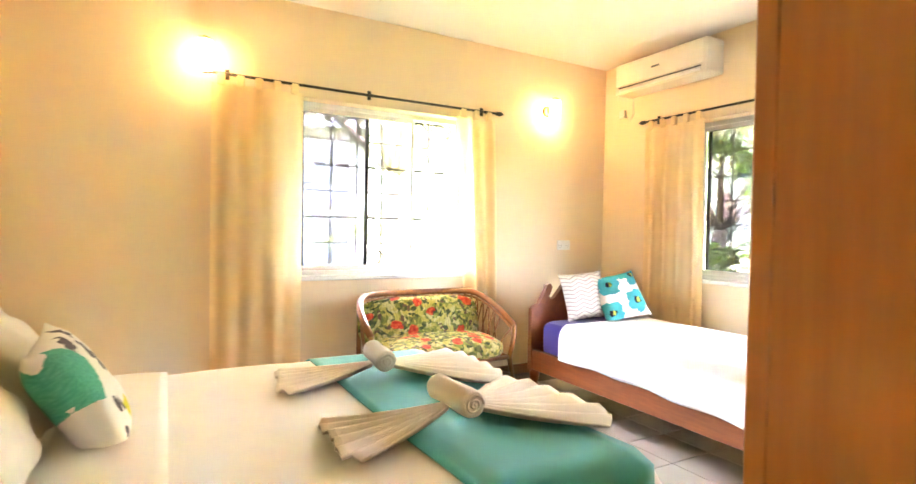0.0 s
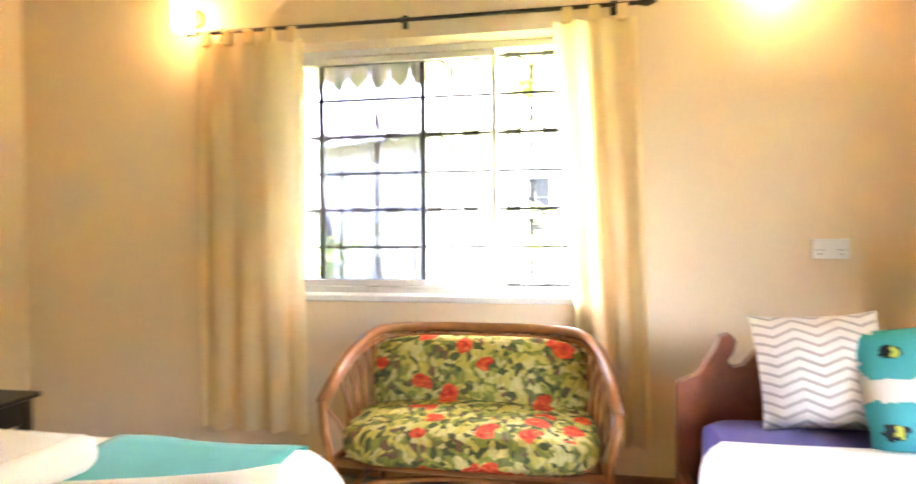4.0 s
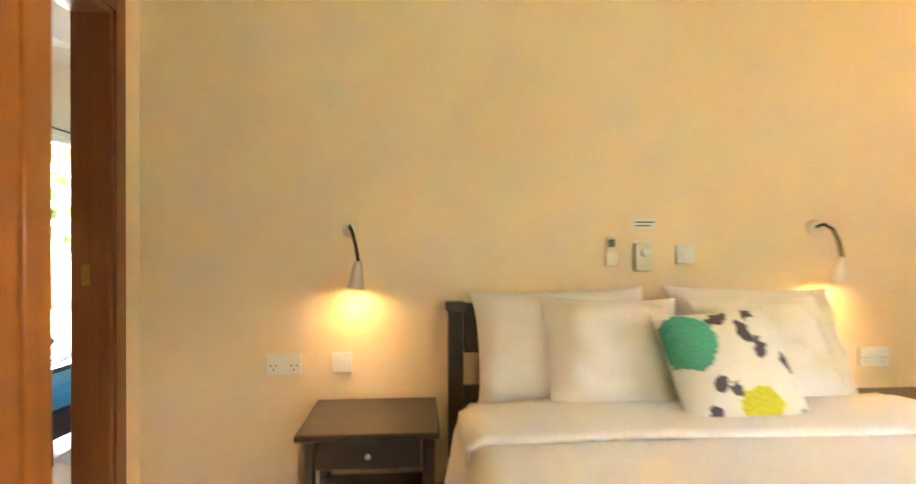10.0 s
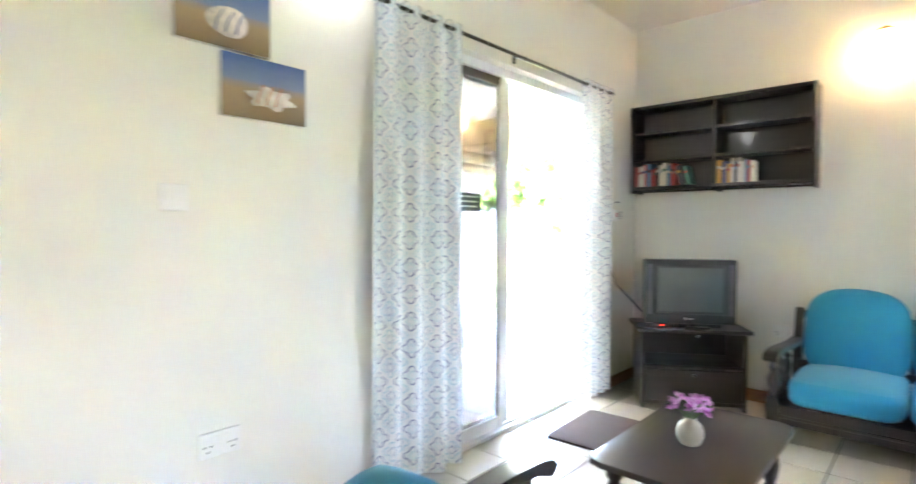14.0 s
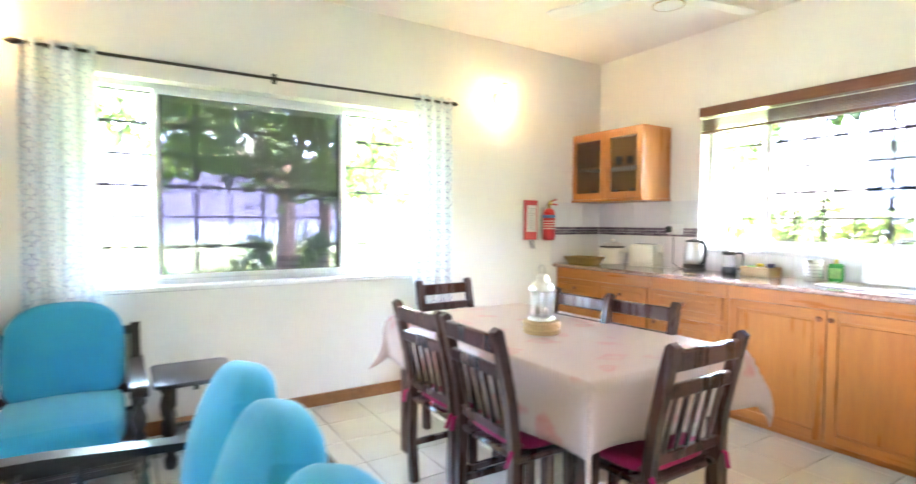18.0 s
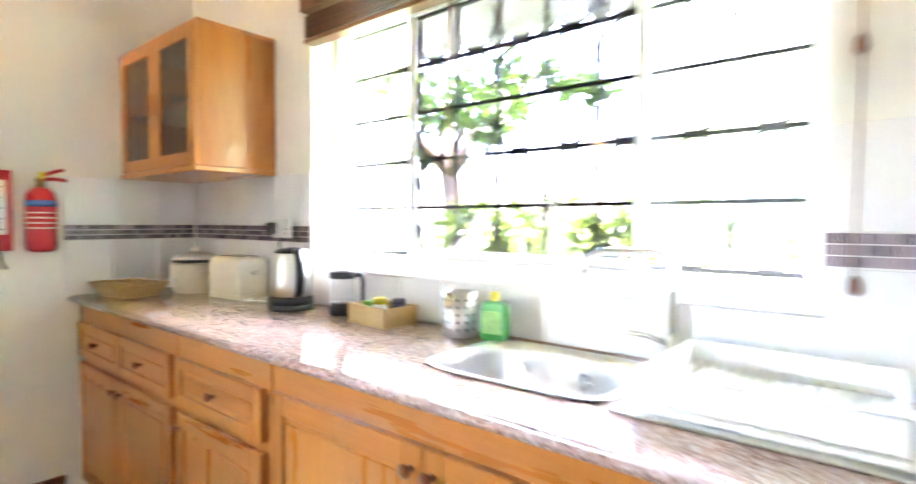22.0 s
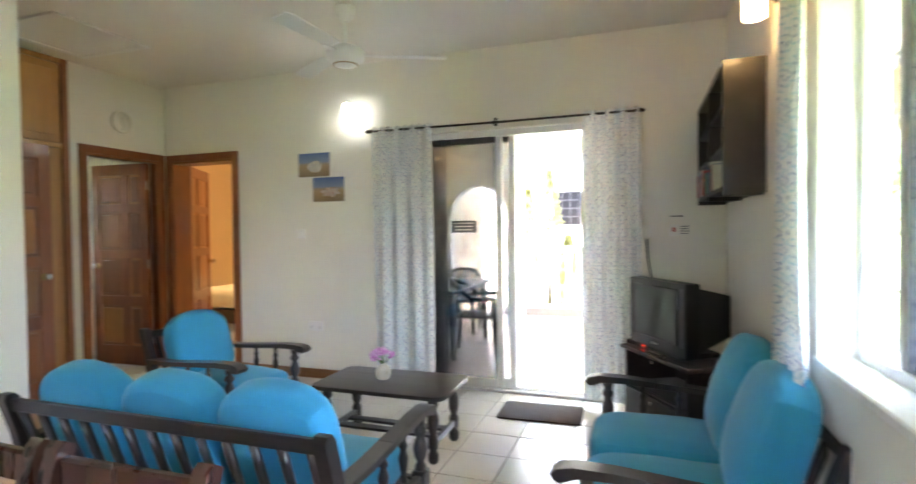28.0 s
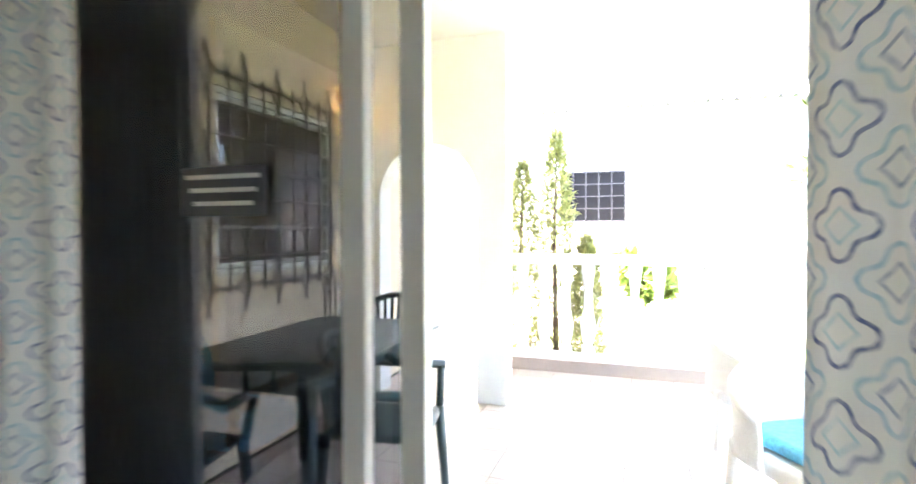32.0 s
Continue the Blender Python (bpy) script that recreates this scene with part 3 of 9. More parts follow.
def tile_rest():
    w = Net("floor_tile_glaze_far")
    g = w.n("NewGeometry")
    v = w.coord("Object")
    col = (0.64, 0.60, 0.53)
    c = w.ramp(w.noise(v, 3.0), [(0.3, vary(col, 0.94)), (0.7, vary(col, 1.03))])
    c = w.mix(0.12, c, w.ramp(g.outputs["Random Per Island"], [(0.0, vary(col, 0.75)), (1.0, vary(col, 1.15))]))
    return w.base(c, 0.22)


M["tile_rest"] = tile_rest()


def mosaic_mat():
    w = Net("violet_mosaic_chips")
    g = w.n("NewGeometry")
    c = w.ramp(g.outputs["Random Per Island"], [(0.0, (0.07, 0.05, 0.07)), (0.5, (0.17, 0.13, 0.16)), (1.0, (0.34, 0.28, 0.30))])
    return w.base(c, 0.25)


M["mosaic"] = mosaic_mat()


ZC = 2.77
X_W, X_P, X_E = -4.05, 0.0, 4.50
Y_N, Y_S, Y_1 = 3.65, -2.478, -0.31


def wall_x(name, x0, x1, y0, y1, z0, z1, holes, material, label):
    """A wall along x with openings (xa, xb, za, zb), in one mesh."""
    bm = bmesh.new()
    xs = sorted({x0, x1, *[h[0] for h in holes], *[h[1] for h in holes]})
    for a, b in zip(xs, xs[1:]):
        cut = sorted([(h[2], h[3]) for h in holes if h[0] <= a + 1e-6 and h[1] >= b - 1e-6])
        z = z0
        for lo, hi in cut:
            if lo > z + 1e-6:
                bx(a, b, y0, y1, z, lo, bm=bm)
            z = hi
        if z < z1 - 1e-6:
            bx(a, b, y0, y1, z, z1, bm=bm)
    bmesh.ops.remove_doubles(bm, verts=bm.verts, dist=1e-5)
    seen = {}
    for f in bm.faces:
        seen.setdefault(tuple(sorted(v.index for v in f.verts)), []).append(f)
    bmesh.ops.delete(bm, geom=[f for fs in seen.values() if len(fs) > 1 for f in fs], context="FACES_ONLY")
    return fixed(name, bm, material, label)


def wall_y(name, x0, x1, y0, y1, z0, z1, holes, material, label):
    """A wall along y with openings (ya, yb, za, zb)."""
    ob = wall_x(name, y0, y1, -x1, -x0, z0, z1, holes, material, label)
    ob.data.transform(Matrix.Rotation(radians(90), 4, "Z"))
    return ob


W1 = (1.50, 2.98, 0.89, 2.14)
W2 = (1.22, 2.72, 0.89, 2.13)
W3 = (-0.45, 1.85, 0.88, 2.10)
W4 = (-3.00, -1.23, 1.085, 2.10)
SD = (-3.36, -1.42, 0.0, 2.13)
D1 = (0.19, 0.905, 0.0, 2.04)
D2 = (0.185, 0.96, 0.0, 2.04)
DB = (-2.40, -1.655, 0.0, 2.04)
W6 = (-1.95, -1.15, 1.30, 2.05)
W5 = (-4.98, -3.89, 1.03, 2.03)

wall_x("wall_north", -4.25, -0.06, Y_N, Y_N + 0.20, 0, ZC, [W4], M["wall"], "white painted kitchen wall with a wide window")
wall_x("wall_bedroom_north", -0.06, 4.70, Y_N, Y_N + 0.20, 0, ZC, [W1], M["wall_cream"], "cream painted bedroom wall with a window")
wall_y("wall_east", X_E, X_E + 0.20, -0.45, Y_N, 0, ZC, [W2], M["wall_cream"], "cream painted bedroom wall with a window")
wall_y("wall_west", X_W - 0.20, X_W, -2.70, Y_N, 0, ZC, [W3], M["wall"], "white painted living room wall with a wide window")
wall_y("wall_bed_head", -0.06, 0.0, -0.45, Y_N, 0, ZC, [], M["wall_cream"], "cream painted wall behind the double bed")
wall_y("wall_partition", -0.12, -0.06, -0.45, Y_N, 0, ZC, [], M["wall"], "white painted partition behind the kitchen stove")
wall_x("wall_bedroom_south", 0.0, X_E, -0.38, Y_1, 0, ZC, [D1], M["wall_cream"], "cream painted bedroom wall with a doorway")
wall_x("wall_hall_north", 0.0, X_E, -0.45, -0.38, 0, ZC, [D1], M["wall"], "white painted hall wall with a doorway")
wall_y("wall_hall_east", 1.035, 1.115, Y_S, -0.45, 0, ZC, [DB], M["wall"], "white painted hall wall with the bathroom doorway")
wall_x("wall_south", -4.05, 4.0, Y_S - 0.20, Y_S, 0, ZC, [SD, D2], M["wall"], "white painted living room wall with a sliding door")
fixed("floor", bx(-4.25, 4.70, -2.68, 3.85, -0.12, -0.008), M["grout"], "grey grout bed under the floor tiles")
fixed("ceiling", bx(-4.25, 4.70, -2.68, 3.85, ZC, ZC + 0.12), M["ceiling"], "flat painted ceiling")
# bathroom behind the hall
wall_y("wall_bath_east", 3.2, 3.3, Y_S, -0.45, 0, ZC, [W6], M["wall_tile"], "white tiled bathroom wall")
# second bedroom
wall_y("wall_room_west", -0.80, -0.60, -7.50, Y_S - 0.20, 0, ZC, [W5], M["wall_cream"], "outer wall of the second bedroom with a grilled window")
wall_x("wall_room_south", -0.80, 4.0, -7.50, -7.30, 0, ZC, [], M["wall_cream"], "cream wall of the second bedroom")
wall_y("wall_room_east", 4.0, 4.2, -7.50, Y_S, 0, ZC, [], M["wall_cream"], "cream wall of the second bedroom")
fixed("floor_room", bx(-0.60, 4.0, -7.30, -2.68, -0.12, -0.008), M["grout"], "grey grout bed of the second bedroom")
fixed("ceiling_room", bx(-0.80, 4.2, -7.50, -2.68, ZC, ZC + 0.12), M["ceiling"], "flat ceiling of the second bedroom")


def frame_bars(parent, x0, x1, z0, z1, w, d, material, y=0.0, name="frame"):
    """Four bars round an opening in x, z."""
    part(name, bx(x0, x1, y - d / 2, y + d / 2, z0, z0 + w, 0.004), material, parent)
    part(name, bx(x0, x1, y - d / 2, y + d / 2, z1 - w, z1, 0.004), material, parent)
    part(name, bx(x0, x0 + w, y - d / 2, y + d / 2, z0 + w, z1 - w, 0.004), material, parent)
    part(name, bx(x1 - w, x1, y - d / 2, y + d / 2, z0 + w, z1 - w, 0.004), material, parent)


def pane(parent, x0, x1, z0, z1, y, material):
    ob = part("pane", bx(x0, x1, y - 0.0025, y + 0.0025, z0, z1), material, parent, smooth=False)
    ob.visible_shadow = False
    return ob


def window(name, label, width, z0, z1, sashes, m, sill=True):
    """A sliding window in local x, z; the room is at -y. sashes: (x0, x1, depth, frame, glass)."""
    w = tagged(thing(name, label, "window", m), kind="structure")
    frame_bars(w, 0, width, z0, z1, 0.035, 0.07, M["alu"], 0.15, "window_frame")
    for x0, x1, dep, fr, gl in sashes:
        frame_bars(w, x0, x1, z0 + 0.036, z1 - 0.036, 0.032, 0.022, fr, dep, "sash")
        pane(w, x0 + 0.03, x1 - 0.03, z0 + 0.066, z1 - 0.066, dep, gl)
    if sill:
        part("window_sill", bx(-0.012, width + 0.012, -0.014, 0.112, z0 - 0.028, z0 + 0.004, 0.006), M["white"], w)
    return w


def grille(label, width, z0, z1, m, nx, nz, rows, cols):
    """A black iron grille of bars with curled crosses at some crossings."""
    g = thing("window_grille", label, "window grille", m, "window grilles")
    xs = [0.03 + (width - 0.06) * k / nx for k in range(nx + 1)]
    zs = [z0 + 0.04 + (z1 - z0 - 0.08) * k / nz for k in range(nz + 1)]
    hb = finish(bx(0, width, -0.006, 0.006, -0.006, 0.006), "bar", False)
    vb = finish(bx(-0.005, 0.005, -0.005, 0.005, z0, z1), "upright", False)
    for z in zs:
        part("bar", hb, M["iron"], g, at=Matrix.Translation((0, 0, z)))
    for x in xs:
        part("upright", vb, M["iron"], g, at=Matrix.Translation((x, 0.009, 0)))
    bm = bmesh.new()
    for a in range(4):
        c = Matrix.Rotation(radians(90 * a), 4, "Y")
        pts = [c @ Vector(p) for p in arc((0.093, 0, 0.093), 0.088, 146, 304, 12)]
        tube(pts, 0.0058, 5, bm)
        bx(-0.010, 0.010, -0.006, 0.006, 0.080, 0.106, 0.002, bm=bm, m=c)
    cross = finish(bm, "scroll")
    for i in cols:
        for j in rows:
            part("scroll", cross, M["iron"], g, at=Matrix.Translation((xs[i], -0.004, zs[j])))
    return g


def curtain(label, material, width, z0, z1, m, folds=5, depth=0.035, gather=0.0, tabs=True, seed=0, group="", sway=0.0):
    """A hanging curtain in local x from 0 to width, hung on a rod at z1; gather pulls its foot in."""
    c = thing("curtain", label, "curtain", m, group)
    full = width * 1.5

    def fn(u, v):
        z = z1 - (z1 - z0) * v
        n = noise.noise(Vector((u * 4 + seed * 3.1, v * 1.5, seed)))
        narrow = 1 - gather * v**1.5
        x = width * (0.5 + (u - 0.5) * narrow) + sway * v + 0.012 * n
        y = depth * (0.55 + 0.45 * v) * math.sin(2 * math.pi * folds * u + 1.3 * n) + 0.012 * n * v
        return Vector((x, y, z))

    part("drape", surface(fn, folds * 14, 30, lambda u, v: (u * full, v * (z1 - z0))), material, c)
    if tabs:
        n = max(3, round(width / 0.11))
        for k in range(n):
            x = width * (k + 0.5) / n
            part("tab", bx(x - 0.024, x + 0.024, -0.014, 0.014, z1 - 0.012, z1 + 0.062, 0.006), material, c)
    else:
        n = max(4, round(width / 0.07))
        for k in range(n):
            x = width * (k + 0.5) / n
            part("eyelet", tube(arc((x, 0.0, z1 - 0.015), 0.024, 0, 330, 11, "yz"), 0.004, 6, closed=True), M["chrome"], c)
    return c


def curtain_rod(label, length, z, m, brackets):
    r = thing("curtain_rod", label, "curtain rod", m)
    part("rod", tube([(0, 0, z), (length / 2, 0, z - 0.004), (length, 0, z)], 0.0095, 10), M["rod"], r)
    for x, s in ((0, -1), (length, 1)):
        part("finial", lathe([(0.010, 0), (0.017, 0.008), (0.012, 0.016), (0.019, 0.030), (0.014, 0.05), (0.002, 0.075)], 10, m=Matrix.Translation((x, 0, z)) @ Matrix.Rotation(radians(90 * s), 4, "Y")), M["rod"], r)
    for x in brackets:
        b = part("bracket", tube([(x, 0.072, z + 0.02), (x, 0.03, z + 0.01), (x, 0, z - 0.012), (x, -0.012, z + 0.004)], 0.006, 6), M["rod"], r)
        part("bracket_plate", bx(x - 0.014, x + 0.014, 0.066, 0.074, z - 0.02, z + 0.045, 0.002), M["rod"], b)
    return r


def north(x, y=Y_N):
    return pose(x, y, 0)


def at_east(y):
    return pose(X_E, y, 0, 0, 0, -90)


def at_west(y):
    return pose(X_W, y, 0, 0, 0, 90)


def at_south(x):
    return pose(x, Y_S, 0, 0, 0, 180)


T, AL, DK = M["glass_tint"], M["alu"], M["alu_dark"]
# bedroom windows
window("window_1", "white sliding window with tinted panes over the rattan sofa", W1[1] - W1[0], W1[2], W1[3], [(0.03, 1.08, 0.135, AL, M["glass_light"]), (0.13, 0.715, 0.165, DK, M["glass_tint"])], north(W1[0]))
window("window_2", "white sliding window with tinted panes beside the single bed", W2[1] - W2[0], W2[2], W2[3], [(0.03, 1.00, 0.135, AL, M["glass_light"]), (0.06, 0.72, 0.165, DK, M["glass_tint"])], at_east(W2[1]))
window("window_3", "wide white window with one tinted pane in the living room", W3[1] - W3[0], W3[2], W3[3], [(0.395, 1.58, 0.082, AL, M["glass_violet"]), (0.41, 1.565, 0.106, DK, M["glass_light"])], at_west(W3[0]))
window("window_4", "white window with one tinted pane over the sink", W4[1] - W4[0], W4[2], W4[3], [(0.43, 1.35, 0.140, AL, M["glass_tint"])], north(W4[0]))
window("window_5", "dark sliding window of the second bedroom towards the veranda", W5[1] - W5[0], W5[2], W5[3], [(0.03, 0.57, 0.135, AL, M["glass_tint"]), (0.52, 1.06, 0.165, AL, M["glass_tint"])], pose(-0.60, W5[0], 0, 0, 0, 90))
window("window_6", "small white bathroom window with clear panes", W6[1] - W6[0], W6[2], W6[3], [(0.03, 0.42, 0.135, AL, M["glass_clear"]), (0.38, 0.77, 0.160, AL, M["glass_clear"])], pose(3.2, W6[1], 0, 0, 0, -90), False)
grille("black iron grille with curled crosses outside the bedroom window", W1[1] - W1[0], W1[2], W1[3], north(W1[0], Y_N + 0.215), 7, 6, (0, 2, 4, 6), (0, 2, 4, 6))
grille("black iron grille with curled crosses outside the bedroom window", W2[1] - W2[0], W2[2], W2[3], pose(X_E + 0.215, W2[1], 0, 0, 0, -90), 7, 6, (0, 2, 4, 6), (1, 3, 5))
grille("black iron grille with curled crosses outside the living room window", W3[1] - W3[0], W3[2], W3[3], pose(X_W - 0.215, W3[0], 0, 0, 0, 90), 11, 6, (1, 3, 5), (1, 3, 5, 7, 9))
grille("black iron grille with curled crosses outside the kitchen window", W4[1] - W4[0], W4[2], W4[3], north(W4[0], Y_N + 0.215), 9, 5, (0, 2, 4), (2, 4, 6, 8))
grille("black iron grille on the veranda window", W5[1] - W5[0] + 0.2, W5[2] - 0.1, W5[3] + 0.1, pose(-0.83, W5[0] - 0.1, 0, 0, 0, 90), 9, 7, (0, 2, 4, 7), (1, 3, 5, 7, 9))

# bedroom curtains
curtain_rod("dark metal curtain rod over the bedroom window", 2.13, 2.20, pose(1.09, Y_N - 0.072, 0), (0.10, 1.06, 2.03))
curtain("long cream tab-top curtain of the bedroom window", M["curtain_y"], 0.57, 0.22, 2.14, pose(1.09, Y_N - 0.072, 0), 4, 0.024, 0.0, True, 1, "cream bedroom curtains")
curtain("cream tab-top curtain pulled aside at the bedroom window", M["curtain_y"], 0.36, 0.24, 2.14, pose(2.85, Y_N - 0.072, 0), 3, 0.028, 0.20, True, 2, "cream bedroom curtains", 0.10)
curtain_rod("dark metal curtain rod beside the single bed", 2.10, 2.19, pose(X_E - 0.072, 3.10, 0, 0, 0, -90), (0.08, 1.05, 2.02))
curtain("long cream tab-top curtain behind the single bed", M["curtain_y"], 0.57, 0.20, 2.13, pose(X_E - 0.072, 3.095, 0, 0, 0, -90), 4, 0.026, 0.0, True, 3, "cream bedroom curtains")
curtain("long cream tab-top curtain at the foot of the single bed", M["curtain_y"], 0.42, 0.24, 2.15, pose(X_E - 0.072, 1.35, 0, 0, 0, -90), 4, 0.028, 0.0, True, 4, "cream bedroom curtains")
# living room curtains
curtain_rod("dark metal curtain rod over the living room window", 2.57, 2.185, pose(X_W + 0.072, -0.64, 0, 0, 0, 90), (0.10, 1.27, 2.47))
curtain("white curtain with a blue lattice print behind the sofa", M["curtain_b"], 0.34, 0.50, 2.215, pose(X_W + 0.072, -0.66, 0, 0, 0, 90), 4, 0.026, 0.0, False, 5, "blue lattice curtains")
curtain("white curtain with a blue lattice print near the extinguisher", M["curtain_b"], 0.33, 0.20, 2.215, pose(X_W + 0.072, 1.62, 0, 0, 0, 90), 4, 0.026, 0.0, False, 6, "blue lattice curtains")
curtain_rod("dark metal curtain rod over the sliding door", 2.11, 2.165, pose(-1.335, Y_S + 0.072, 0, 0, 0, 180), (0.10, 1.06, 2.12))
curtain("long white curtain with a blue lattice print beside the sliding door", M["curtain_b"], 0.55, 0.05, 2.19, pose(-1.325, Y_S + 0.072, 0, 0, 0, 180), 4, 0.030, 0.0, False, 7, "blue lattice curtains")
curtain("long white curtain with a blue lattice print near the television", M["curtain_b"], 0.42, 0.05, 2.19, pose(-3.07, Y_S + 0.072, 0, 0, 0, 180), 4, 0.030, 0.0, False, 8, "blue lattice curtains")

# sliding door, local x runs towards -x of the room
sd = tagged(thing("door_sliding", "white aluminium sliding door standing half open", "sliding door", at_south(SD[1])), kind="structure")
wd = SD[1] - SD[0]
part("frame", bx(0, wd, 0.06, 0.17, 2.08, 2.13, 0.004), AL, sd)
part("frame", bx(0, 0.05, 0.06, 0.17, 0, 2.08, 0.004), AL, sd)
part("frame", bx(wd - 0.05, wd, 0.06, 0.17, 0, 2.08, 0.004), AL, sd)
part("track", bx(0, wd, 0.05, 0.18, 0.0, 0.022, 0.004), AL, sd)
part("track_rail", bx(0.05, wd - 0.05, 0.088, 0.094, 0.022, 0.034), AL, sd)
part("track_rail", bx(0.05, wd - 0.05, 0.128, 0.134, 0.022, 0.034), AL, sd)
for a, b, y in ((0.05, 1.00, 0.091), (0.13, 1.10, 0.131)):
    p = part("panel", bx(b - 0.05, b, y - 0.016, y + 0.016, 0.036, 2.078, 0.003), AL, sd)
    part("stile", bx(a, a + 0.05, y - 0.016, y + 0.016, 0.036, 2.078, 0.003), AL, p)
    part("rail", bx(a + 0.05, b - 0.05, y - 0.016, y + 0.016, 0.036, 0.10, 0.003), AL, p)
    part("rail", bx(a + 0.05, b - 0.05, y - 0.016, y + 0.016, 2.03, 2.078, 0.003), DK, p)
    g = part("pane", bx(a + 0.05, b - 0.05, y - 0.003, y + 0.003, 0.10, 2.03), M["glass_door"], p, smooth=False)
    g.visible_shadow = False
part("handle", bx(1.058, 1.085, 0.148, 0.166, 0.92, 1.16, 0.004), M["chrome"], sd)
# sticker on the glass: a dark notice
st = thing("notice_sticker", "dark notice with pale lines stuck on the door glass", "sticker", pose(0, 0, 0))
part("card", bx(-2.20, -1.985, -2.562, -2.559, 1.30, 1.40), M["ink"], st, smooth=False)
for k in range(3):
    part("line", bx(-2.185 + 0.008 * k, -2.0 - 0.01 * k, -2.5585, -2.557, 1.375 - 0.027 * k, 1.384 - 0.027 * k), M["paper"], st, smooth=False)
M["gate"] = mottled("dark_grey_gate_paint", (0.05, 0.05, 0.055), 0.5, 20.0, 0.2, 120.0, 0.1)
# folded security gate
fg = thing("folding_gate", "black folded steel security gate outside the sliding door", "security gate", at_south(-1.53))
for k in range(19):
    x = 0.02 + 0.019 * k
    y = 0.215 + (0.014 if k % 2 else -0.014)
    part("gate_bar", bx(x - 0.0065, x + 0.0065, y - 0.011, y + 0.011, 0.03, 2.08, 0.002), M["gate"], fg)
for k in range(9):
    x = 0.02 + 0.038 * k
    for z in (0.30, 0.80, 1.30, 1.80):
        part("lattice", tube([(x, 0.215, z - 0.13), (x + 0.038, 0.215, z + 0.13)], 0.007, 4), M["gate"], fg)
        part("lattice", tube([(x, 0.222, z + 0.13), (x + 0.038, 0.222, z - 0.13)], 0.007, 4), M["gate"], fg)


def casing(name, label, width, height, m, depth=0.14, w=0.06):
    """A door lining with casings on both sides, in local x from 0 to width, wall from y 0 to depth."""
    c = tagged(thing(name, label, "door frame", m), kind="structure")
    part("jamb", bx(0, 0.028, -0.002, depth + 0.002, 0, height, 0.002), M["casing"], c)
    part("jamb", bx(width - 0.028, width, -0.002, depth + 0.002, 0, height, 0.002), M["casing"], c)
    part("head", bx(0.028, width - 0.028, -0.002, depth + 0.002, height - 0.028, height, 0.002), M["casing"], c)
    for y in (-0.016, depth + 0.002):
        part("casing", bx(-w, 0.008, y, y + 0.014, 0, height + w, 0.003), M["casing"], c)
        part("casing", bx(width - 0.008, width + w, y, y + 0.014, 0, height + w, 0.003), M["casing"], c)
        part("casing", bx(0.008, width - 0.008, y, y + 0.014, height - 0.008, height + w, 0.003), M["casing"], c)
    return c


def door_leaf(name, label, width, height, m, knob_side=1):
    """A panelled leaf, hinged at local x = 0, thickness along y."""
    d = tagged(thing(name, label, "door", m), kind="structure")
    t = 0.038
    st = 0.095
    rows = [(0.20, 0.60), (0.70, 1.08), (1.16, 1.54), (1.62, height - 0.11)]
    mid = width * 0.40
    part("stile", bx(0, st, 0, t, 0.008, height, 0.003), M["door"], d)
    part("stile", bx(width - st, width, 0, t, 0.008, height, 0.003), M["door"], d)
    part("mullion", bx(mid - 0.045, mid + 0.045, 0.001, t - 0.001, 0.20, height - 0.11, 0.002), M["door"], d)
    zs = [0.008] + [z for r in rows for z in r] + [height]
    for a, b in zip(zs[::2], zs[1::2]):
        part("rail", bx(st, width - st, 0.0005, t - 0.0005, a, b, 0.002), M["door"], d)
    for a, b in rows:
        for x0, x1 in ((st, mid - 0.045), (mid + 0.045, width - st)):
            p = part("panel", bx(x0, x1, 0.012, t - 0.012, a, b), M["door_panel"], d)
            part("raised_field", bx(x0 + 0.022, x1 - 0.022, 0.005, t - 0.005, a + 0.022, b - 0.022, 0.006), M["door_panel"], p)
    kx = width - 0.06
    for y, s in ((-0.0, -1), (t, 1)):
        k = part("knob_rose", lathe([(0.030, 0), (0.030, 0.005), (0.016, 0.009)], 14, m=Matrix.Translation((kx, y, 1.0)) @ Matrix.Rotation(radians(-90 * s), 4, "X")), M["brass"], d)
        part("knob", lathe([(0.011, 0.006), (0.011, 0.022), (0.024, 0.034), (0.027, 0.045), (0.022, 0.057), (0.006, 0.061)], 14, m=Matrix.Translation((kx, y, 1.0)) @ Matrix.Rotation(radians(-90 * s), 4, "X")), M["chrome"], k)
    for z in (0.25, 1.02, 1.80):
        part("hinge", tube([(-0.006, t + 0.004, z - 0.045), (-0.006, t + 0.004, z + 0.045)], 0.006, 8), M["steel"], d)
    return d


